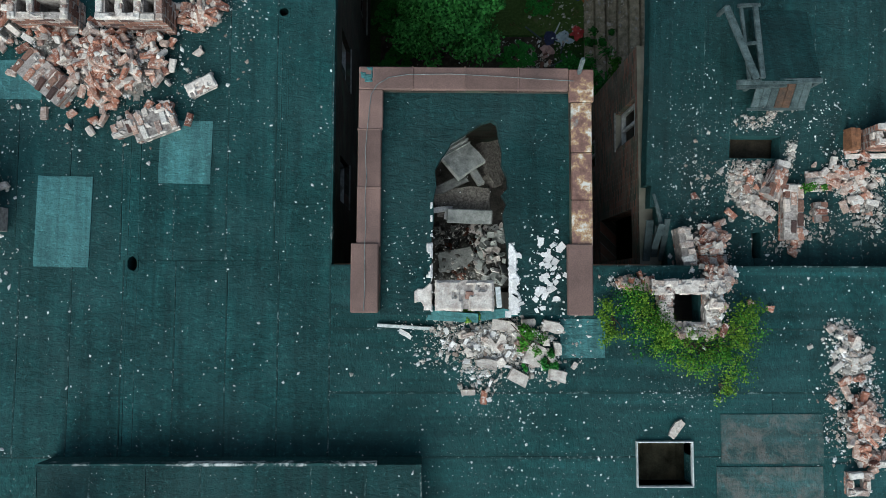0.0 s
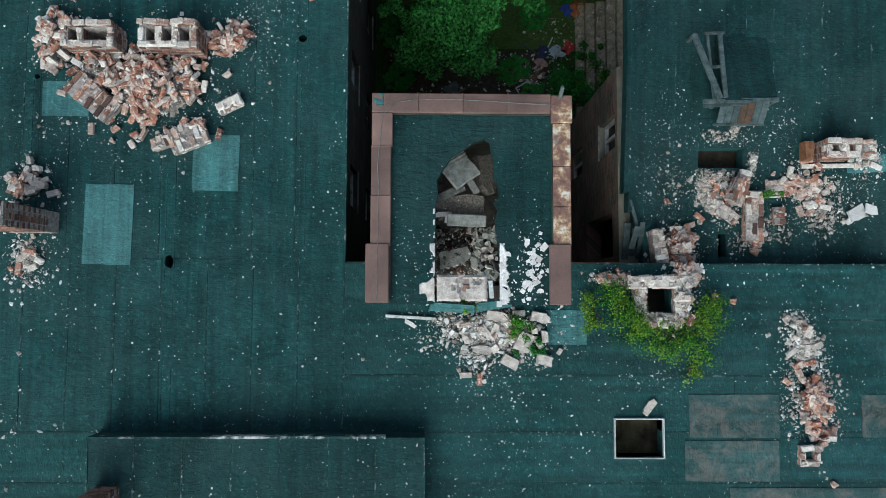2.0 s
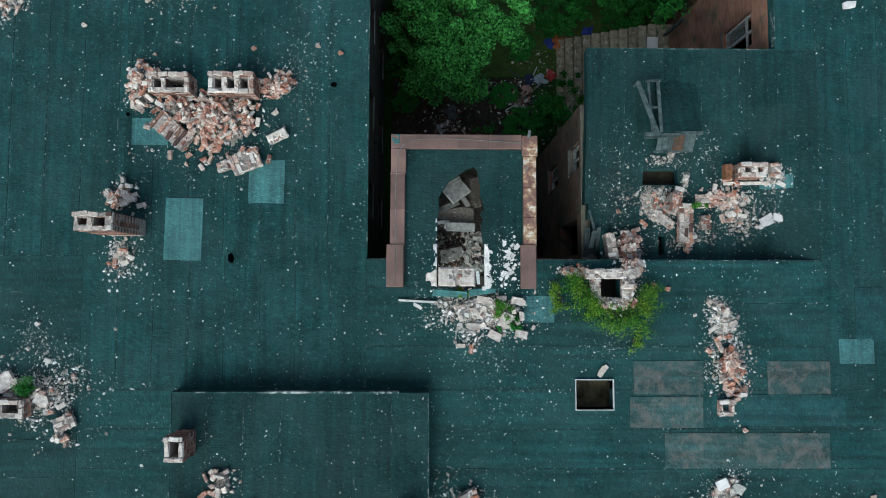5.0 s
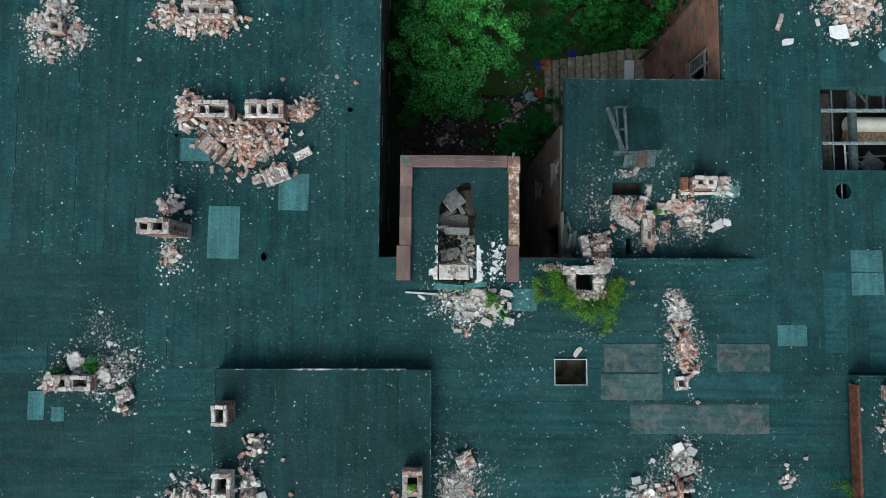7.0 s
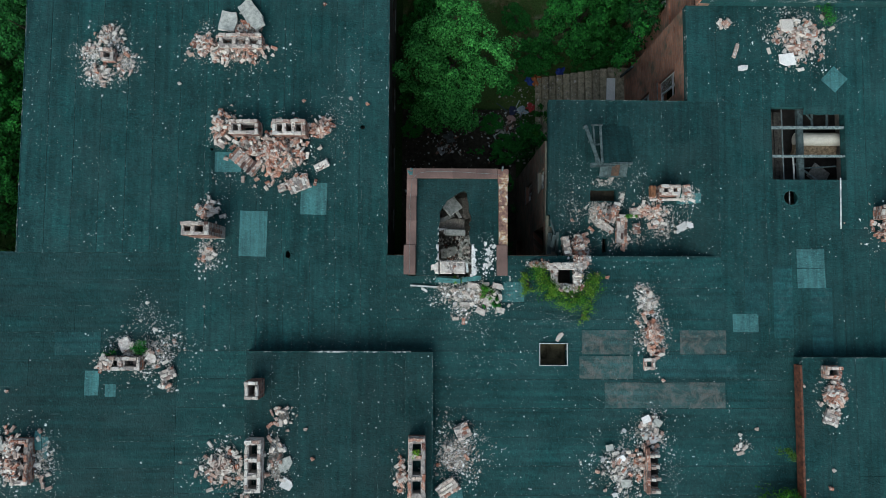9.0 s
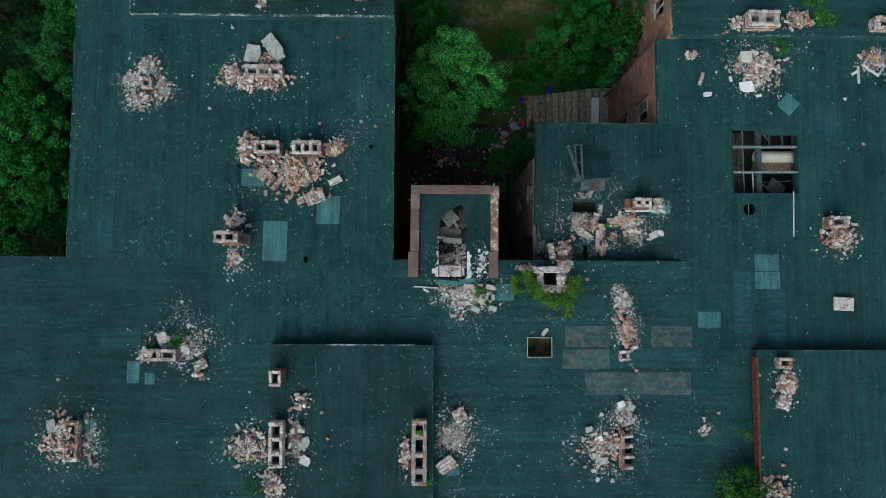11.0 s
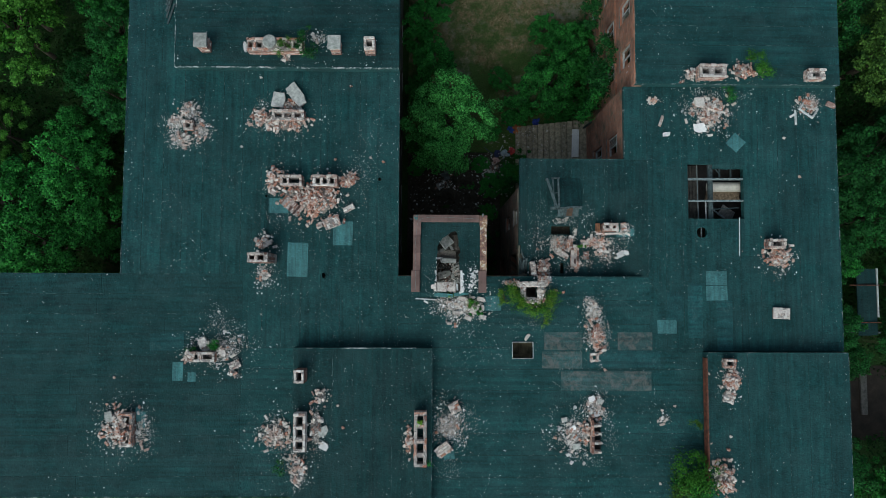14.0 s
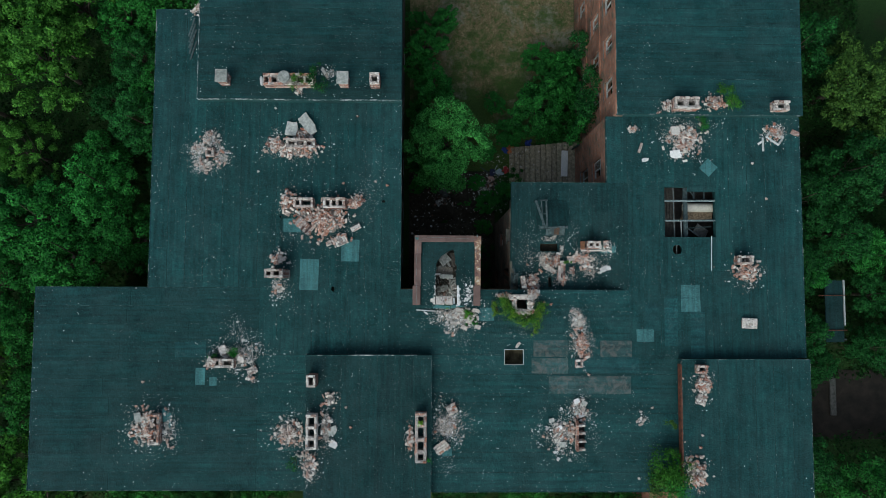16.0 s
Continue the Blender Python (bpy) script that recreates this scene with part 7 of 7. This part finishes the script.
slab(14.5, 3.6, R - 1.1, 0.8, 0.6, 0.05, -30, (10, 12), M_CONCRETE_MID, 97, label="collapsed grey ceiling board under the roof hole", category="board")
bars("batten", (13.4, 3.95, R - 0.7), (14.3, 3.35, R - 0.8), 0.06, 0.04, M_STEEL_BAR, "bent grey bar under the roof hole", "batten")
bars("batten", (13.4, 3.75, R - 0.6), (14.9, 3.85, R - 0.6), 0.05, 0.04, M_WOOD, "grey wooden batten under the roof hole", "batten")
bars("white_stick", (14.62, 3.3, R + 0.05), (14.58, 1.44, R + 0.04), 0.045, 0.03, M_WHITE_WOOD, "long white stick lying beside the roof hole", "stick")
flap = bmesh.new()
bmesh.ops.create_grid(flap, x_segments=18, y_segments=5, size=0.5)
for v in flap.verts:
    v.co.x, v.co.y = v.co.x * 1.56, v.co.y * 0.34
    if v.co.y < 0.1:
        v.co.y += 0.05 * noise.noise(Vector((v.co.x * 3, 2, 2)))
    v.co.z = -0.05 * smooth(0.12, -0.17, v.co.y) + 0.02 * noise.noise(v.co * 5)
g = bmesh.ops.extrude_edge_only(flap, edges=[e for e in flap.edges if len(e.link_faces) == 1])
for v in g["geom"]:
    if isinstance(v, bmesh.types.BMVert):
        v.co.z -= 0.012
solo("felt_flap", flap, M_FELT_Y, pose(14.15, 5.82, R + 0.03), "sagging torn flap of felt at the roof hole's edge", "roof patch")
# ragged round hole
bm = bmesh.new()
n = 28
inner, outer = [], []
for i in range(n):
    a = 6.2832 * i / n
    r_ = 0.255 + 0.03 * noise.noise(Vector((math.cos(a) * 2, math.sin(a) * 2, 4)))
    inner.append(bm.verts.new((r_ * math.cos(a), r_ * math.sin(a), 0.0)))
    k = 0.325 / max(abs(math.cos(a)), abs(math.sin(a)))
    outer.append(bm.verts.new((k * math.cos(a), k * math.sin(a), 0.0)))
for i in range(n):
    bm.faces.new((inner[i], outer[i], outer[(i + 1) % n], inner[(i + 1) % n]))
g = bmesh.ops.extrude_face_region(bm, geom=bm.faces[:])
for v in g["geom"]:
    if isinstance(v, bmesh.types.BMVert):
        v.co.z -= 0.03
bmesh.ops.recalc_face_normals(bm, faces=bm.faces[:])
solo("torn_felt_ring", bm, M_FELT_Y, pose(12.79, 2.56, R + 0.024), "torn felt round a circular roof opening", "roof patch")
for hx, hy, half, rad in ((-2.76, 5.05, 0.115, 0.082), (-8.175, 4.21, 0.085, 0.056), (-5.38, 0.42, 0.11, 0.088)):
    bm = bmesh.new()
    inner, outer = [], []
    tall = 1.5 if hx == -5.38 else 1.0
    for i in range(20):
        a = 6.2832 * i / 20
        r_ = rad * (1 + 0.28 * noise.noise(Vector((math.cos(a) * 3 + hx, math.sin(a) * 3, 4))))
        k = half / max(abs(math.cos(a)), abs(math.sin(a)))
        inner.append(bm.verts.new((r_ * math.cos(a), tall * r_ * math.sin(a), 0.012 * noise.noise(Vector((i, hx, 1))))))
        outer.append(bm.verts.new((k * math.cos(a), tall * k * math.sin(a), 0.0)))
    for i in range(20):
        bm.faces.new((inner[i], outer[i], outer[(i + 1) % 20], inner[(i + 1) % 20]))
    g = bmesh.ops.extrude_face_region(bm, geom=bm.faces[:])
    for v in g["geom"]:
        if isinstance(v, bmesh.types.BMVert):
            v.co.z -= 0.025
    bmesh.ops.recalc_face_normals(bm, faces=bm.faces[:])
    solo("torn_felt_ring", bm, M_FELT_Y, pose(hx, hy, R + 0.024), "torn felt round a small drain hole", "roof patch")
bars("thin_pipe", (12.81, 2.2, R - 0.1), (12.81, 2.95, R - 0.1), 0.035, 0.035, M_STEEL_BAR, "thin grey pipe under the round hole", "pipe")

# ---- loose things on the other roofs ----
frame_thing = thing("window_frame", pose(18.15, 8.62, R + 0.03, 0, 0, -35), "white wooden window frame lying on the roof", "window frame")
for q in ((-0.42, 0.2, 0.42, 0.29), (-0.42, -0.29, 0.42, -0.2), (-0.42, -0.2, -0.33, 0.2), (0.33, -0.2, 0.42, 0.2)):
    part("rail", bevelled_box(q[0], q[1], 0, q[2], q[3], 0.06, 0.006), M_WHITE_WOOD, frame_thing)
bars("plank", (17.5, 8.6, R + 0.04), (17.52, 7.85, R + 0.04), 0.1, 0.03, M_WHITE_WOOD, "white board lying on the roof", "plank")
slab(17.35, 8.3, R + 0.025, 0.3, 0.12, 0.05, 30, seed=98)
slab(19.25, 8.85, R + 0.03, 0.5, 0.25, 0.08, -25, (0, 0), M_BRICK_PALE, 99)
slab(12.75, 7.65, R + 0.1, 0.55, 0.45, 0.08, 10, (3, 2), M_PLASTER, 100)
slab(12.75, 8.9, R + 0.12, 0.45, 0.5, 0.1, 5, (0, 4), M_BRICK_PALE, 101)
slab(10.9, 8.0, R + 0.02, 0.15, 0.55, 0.06, -20, (0, 0), M_BRICK_PALE, 102)
slab(11.15, 7.35, R + 0.02, 0.35, 0.22, 0.05, 0, seed=103)
rubble(10.55, 9.0, 0.35, 0.2, 8, 0.05, ("red", "pale"), 40, seed=52, mound=0)
slab(8.95, 1.5, roof_z(8.95, 1.5) + 0.02, 0.38, 0.3, 0.05, 28, (0, 0), M_PLASTER, 104)
slab(9.2, 1.58, roof_z(9.2, 1.58) + 0.02, 0.28, 0.2, 0.04, -15, (0, 0), M_PLASTER, 119)
slab(8.82, 1.36, roof_z(8.82, 1.36) + 0.02, 0.2, 0.13, 0.04, 40, (0, 0), M_PLASTER, 117)
slab(7.80, 2.79, roof_z(7.8, 2.79), 0.18, 0.44, 0.24, 0, (0, 0), M_ORANGE, 105, name="plank", label="brown board leaning on the stack", category="plank")
bars("plank", (7.75, 2.5, roof_z(7.7, 2.46) + 0.05), (9.0, 2.52, roof_z(8.9, 2.46) + 0.05), 0.09, 0.06, M_RENDER, "pinkish weathered plank at the foot of the stack", "plank")
for i in range(5):
    y0 = 12.6 + 0.3 * i
    bars("plank", (-13.2 + 0.1 * ps.random(), y0, R + 0.06 + 0.03 * i), (-13.0 + 0.2 * ps.random(), y0 + 1.0, R + 0.08 + 0.03 * i), 0.09, 0.03, M_WOOD, "dark weathered plank lying beside the raised roof", "plank")
bm = bmesh.new()
rows = []
for i in range(22):
    y0, a = -9.6 + 0.295 * i, 0.015 * noise.noise(Vector((i * 0.7, 1, 1)))
    rows.append([bm.verts.new((x, y0, z)) for x, z in ((12.63 + a, R + 0.16), (12.64 + a, R + 0.54 + a), (12.705, R + 0.55 + a), (12.705, R + 0.16))])
for p, q in zip(rows, rows[1:]):
    for k in range(3):
        bm.faces.new((p[k], p[k + 1], q[k + 1], q[k]))
bm.faces.new(rows[0])
bm.faces.new(rows[-1][::-1])
bmesh.ops.recalc_face_normals(bm, faces=bm.faces[:])
solo("rusty_flashing", bm, M_RUST, Matrix(), "rusty sheet flashing along the raised roof's edge", "flashing")
for x, y, tn, a in ((-8.55, 10.0, "pale", 20), (-3.2, 6.1, "pale", 5), (-4.9, 6.0, "red", 50), (-2.6, 5.9, "red", 30), (17.6, 5.3, "red", 10), (16.9, 7.2, "red", 60), (10.7, -5.9, "pale", 50), (11.3, -5.7, "pale", 80), (10.5, -6.4, "pale", 10), (10.55, -9.3, "red", 4), (-4.55, -5.6, "pale", 60), (-4.3, -6.6, "red", 30), (13.7, -7.0, "pale", 30), (-15.1, -4.4, "red", 60), (-10.3, -1.3, "pale", 45), (5.7, -0.25, "red", 20), (6.05, -0.35, "red", 70), (8.0, -4.0, "red", 30), (4.9, 1.75, "red", 10), (-9.4, 6.6, "pale", 30), (-4.2, 9.6, "red", 40)):
    e = tagged(new("loose_brick"), "single loose brick lying on the roof", "brick", "loose bricks on the roof")
    e.location = (x, y, roof_z(x, y) + 0.05)
    lay(HALF[tn][1], e, pose(0, 0, 0, 0, 0, a))

# ---- courtyard ----
steps = thing("outdoor_steps", pose(5.0, 8.9, 0), "mossy concrete steps rising beside the annex", "stairs")
for i in range(11):
    part("step", bevelled_box(0.33 * i, -3.2, 0.0, 0.33 * i + 0.325, 1.15, 0.16 * (i + 1), 0.03), M_STEP, steps)
solo("white_board", bevelled_box(-0.21, -0.85, 0, 0.21, 0.85, 0.06, 0.01), M_WHITE_BOARD, pose(8.4, 8.63, 1.79, 0, 0, -2), "long clean white board lying on the outdoor steps", "board")
solo("landing", bevelled_box(-0.34, -3.1, 0, 0.42, 1.25, 1.74, 0.03), M_STEP, pose(8.98, 8.8, 0), "mossy concrete landing at the top of the steps", "landing")
bars("post", (8.95, 9.6, 1.7), (8.98, 9.5, 3.4), 0.12, 0.1, M_WOOD, "grey wooden post beside the landing", "post")
cols = (((4.75, 8.5), 0.2, (0.40, 0.05, 0.05), "red"), ((4.3, 8.3), 0.22, (0.35, 0.45, 0.5), "pale blue"), ((3.75, 7.9), 0.19, (0.42, 0.28, 0.26), "pink"), ((3.85, 8.35), 0.2, (0.03, 0.04, 0.10), "dark blue"), ((5.0, 9.9), 0.3, (0.4, 0.14, 0.05), "orange"), ((4.75, 9.95), 0.25, (0.03, 0.07, 0.3), "blue"), ((6.3, 10.35), 0.2, (0.03, 0.06, 0.3), "blue"), ((1.6, 6.5), 0.2, (0.4, 0.04, 0.05), "red"), ((1.95, 6.45), 0.18, (0.35, 0.42, 0.45), "pale blue"), ((0.2, 6.2), 0.18, (0.4, 0.42, 0.42), "white"), ((0.6, 6.9), 0.24, (0.12, 0.14, 0.14), "grey"))
for (x, y), s_, c_, word in cols:
    m, nt, b = nodes_of(word + "_cloth", 0.9)
    colour(nt, b, ramp(nt, noise_of(nt, coords(nt, "World"), 8, 5), [(0.3, tuple(0.6 * v for v in c_)), (0.7, c_)]))
    bm = bmesh.new()
    bmesh.ops.create_grid(bm, x_segments=14, y_segments=14, size=s_)
    for v in bm.verts:
        p = v.co * 6 + Vector((x, y, 0))
        v.co *= 1 + 0.5 * noise.noise(v.co.normalized() * 1.5 + Vector((x * 3, y, 0)))
        v.co.z = 0.06 + 0.14 * (0.6 + noise.noise(p)) * (1 - (v.co.length / (1.6 * s_)))
    o = solo("cloth_scrap", bm, m, pose(x, y, 0.05, 0, 0, 30 * x), "crumpled " + word + " cloth thrown on the ground", "cloth")
rubble(0.6, 6.3, 1.4, 0.9, 40, 0.1, ("soot", "soot", "pale"), 260, seed=60, z=0.05, mound=0, label="scattered rubbish and broken bricks in the courtyard")
rubble(3.4, 7.4, 0.7, 0.7, 16, 0.05, ("soot", "pale"), 160, seed=61, z=0.05, mound=0, label="scattered rubbish and broken bricks in the courtyard")
fr = thing("crate_frame", pose(3.2, 6.95, 0.08, 0, 0, 30), "small white wooden frame thrown on the ground", "frame")
for q in ((-0.28, 0.2, 0.28, 0.24), (-0.28, -0.24, 0.28, -0.2), (-0.28, -0.2, -0.24, 0.2), (0.24, -0.2, 0.28, 0.2)):
    part("rail", bevelled_box(*q[:2], 0, *q[2:], 0.05, 0.005), M_WHITE_WOOD, fr)
crumbs("litter", [(ps.uniform(-1.6, 3.8), ps.uniform(3.2, 8.2), 0.16 + 0.1 * ps.random(), chip_size(ps, 0.018, 0.09)) for i in range(420)], M_CHIP, None, "small pale litter strewn over the courtyard floor")
crumbs("litter", [(5.0 + 0.33 * k + ps.uniform(0.03, 0.3), ps.uniform(5.9, 9.9), 0.16 * (k + 1) + 0.004, chip_size(ps, 0.018, 0.08)) for k in range(11) for i in range(60 if k < 4 else 22)], M_CREAM, None, "small pale litter strewn over the outdoor steps")
crumbs("litter", [(ps.gauss(4.4, 0.5), ps.uniform(5.6, 9.6), 0.08 + 0.12 * ps.random(), chip_size(ps, 0.016, 0.08)) for i in range(260)], M_CREAM, None, "pale litter strewn beside the outdoor steps")
for i in range(7):
    x, y, a = 4.3 + ps.gauss(0, 0.5), 7.7 + ps.gauss(0, 0.6), ps.uniform(0, 3.1)
    bars("plank", (x, y, 0.1), (x + 0.7 * math.cos(a), y + 0.7 * math.sin(a), 0.16), 0.05, 0.03, M_WHITE_WOOD if i % 2 else M_WOOD, "broken wooden slat thrown on the ground", "plank")

# ---- shed roof under the trees on the east side ----
shed = thing("shed", pose(25.55, -0.9, 0), "low dark shed with a white rail, among trees", "shed")
for x in (-0.7, 0.7):
    for y in (-1.8, 1.8):
        part("post", bevelled_box(x - 0.05, y - 0.05, 0, x + 0.05, y + 0.05, 2.3, 0.01), M_STEEL_BAR, shed)
part("roof_sheet", bevelled_box(-0.62, -1.95, 2.3, 0.55, 1.95, 2.36, 0.01), M_FELT_OLD, shed)
part("roof_sheet", bevelled_box(-0.64, -1.97, 2.364, 0.12, 1.97, 2.40, 0.01), M_FELT_OLD, shed)
part("rail", bevelled_box(0.57, -0.9, 2.3, 0.64, 2.0, 2.42, 0.01), M_WHITE_WOOD, shed, "white rail along the shed roof")
for y in (-1.2, 1.0):
    part("cross_bar", bevelled_box(-1.1, y - 0.03, 2.42, 0.7, y + 0.03, 2.47, 0.01), M_RUST, shed)

# ---- small plaster chips strewn over the roofs ----
cr = random.Random(21)
chips = []
while len(chips) < 9500:
    x, y = cr.uniform(-20.7, 19.3), cr.uniform(-9.8, 15)
    if y > 0.4 and (-1.85 < x < 4.0 or (x < -15)) or (y > 6.1 and 4 < x < 9.1):
        continue
    if any(a - 0.02 < x < c_ + 0.02 and b_ - 0.02 < y < d_ + 0.02 for a, b_, c_, d_ in HOLES):
        continue
    dens = 0.25 + noise.noise(Vector((x * 0.35, y * 0.35, 7))) + 0.7 * noise.noise(Vector((x * 1.5, y * 1.5, 3)))
    if -7.5 < x < 11 and -6 < y < 7:
        dens += 0.35
    if (x < -9 and y < 0.5) or x > 12.7 or (4 < x < 10.2 and y > 3.2):
        dens -= 0.5
    if cr.random() < dens:
        chips.append((x, y, roof_z(x, y) + 0.018, chip_size(cr, 0.0032, 0.019)))
for x, y, rx, ry, n in ((-10.3, -1.6, 0.5, 0.6, 260), (-3.2, 6.5, 0.6, 2.2, 150), (-9.6, -2.2, 0.7, 0.5, 160), (4.8, 2.2, 0.6, 1.4, 220), (6.2, 3.05, 0.6, 0.2, 90), (8.5, 2.0, 0.8, 0.7, 260), (5.0, 3.6, 0.6, 0.7, 60), (7.3, 3.3, 0.3, 0.5, 90), (1.2, -2.0, 0.9, 0.6, 220), (1.5, -3.2, 1.2, 0.8, 120), (-7.5, 3.0, 1.0, 0.7, 120), (-3.8, 5.4, 0.7, 0.7, 200), (0.6, -8.6, 0.6, 0.5, 160), (-13.4, -7.0, 0.35, 0.7, 200), (8.3, -7.2, 0.3, 0.7, 160), (7.5, -8.3, 0.5, 0.3, 80), (14.5, 9.3, 0.9, 0.2, 120), (13.0, 9.4, 1.0, 0.2, 100), (4.4, -1.9, 0.8, 0.25, 90), (-5.4, -7.0, 0.5, 1.0, 200), (-1.0, 3.0, 0.3, 1.5, 0)):
    for i in range(int(n * 2.2)):
        u, v = cr.gauss(x, rx * 0.6), cr.gauss(y, ry * 0.6)
        if any(a - 0.02 < u < c_ + 0.02 and b_ - 0.02 < v < d_ + 0.02 for a, b_, c_, d_ in HOLES) or (u < 4.02 and u > -1.85 and v > 0.42):
            continue
        chips.append((u, v, roof_z(u, v) + 0.018, chip_size(cr, 0.0036, 0.026)))
for along, e1, s0, s1 in seams:
    busy = 0.5 + 0.5 * cr.random() if -12 < (e1 if along == "y" else s0) < 12 else 0.25
    for i in range(int((s1 - s0) * 9 * busy)):
        q = cr.uniform(s0, s1)
        if noise.noise(Vector((q * 0.8, e1 * 3, 11))) < -0.05:
            continue
        u, v = (q, e1 + cr.gauss(0, 0.014)) if along == "x" else (e1 + cr.gauss(0, 0.014), q)
        if any(a - 0.02 < u < c_ + 0.02 and b_ - 0.02 < v < d_ + 0.02 for a, b_, c_, d_ in HOLES) or v > 16:
            continue
        chips.append((u, v, roof_z(u - 0.03, v - 0.03) + 0.02, chip_size(cr, 0.0034, 0.014)))
big = 0
while big < 620:
    x, y = cr.uniform(-20.7, 19.3), cr.uniform(-9.8, 15)
    if y > 0.4 and (-1.85 < x < 4.0 or (x < -15)) or (y > 6.1 and 4 < x < 9.1) or any(a - 0.05 < x < c_ + 0.05 and b_ - 0.05 < y < d_ + 0.05 for a, b_, c_, d_ in HOLES):
        continue
    if cr.random() < (-0.1 if x < -9 and y < 0.5 or x > 12.7 else 0.3) + 1.2 * noise.noise(Vector((x * 0.5, y * 0.5, 17))):
        big += 1
        chips.append((x, y, roof_z(x, y) + 0.018, cr.uniform(0.014, 0.034)))
for axis, at, a, b_, up in EDGES:
    inner = {("y", -9.9): 1, ("y", -10.0): 1, ("x", -20.8): 1, ("y", 0.48): -1, ("x", -15.0): 1, ("x", 19.5): -1, ("x", 19.4): -1, ("x", -1.84): -1, ("x", -12.5): 1, ("y", 10.32): 1}.get((axis, at))
    if inner:
        for i in range(int((b_ - a) * 5)):
            u, v = cr.uniform(a, b_), at + inner * (0.04 + abs(cr.gauss(0, 0.22)))
            x, y = (v, u) if axis == "x" else (u, v)
            if noise.noise(Vector((x, y, 5))) > -0.1 and not any(q[0] - 0.05 < x < q[2] + 0.05 and q[1] - 0.05 < y < q[3] + 0.05 for q in HOLES):
                chips.append((x, y, R + up + 0.018, chip_size(cr, 0.008, 0.036)))
crumbs("plaster_chips", chips, M_CHIP, None, "small white plaster chips strewn over the roof", 0.35)
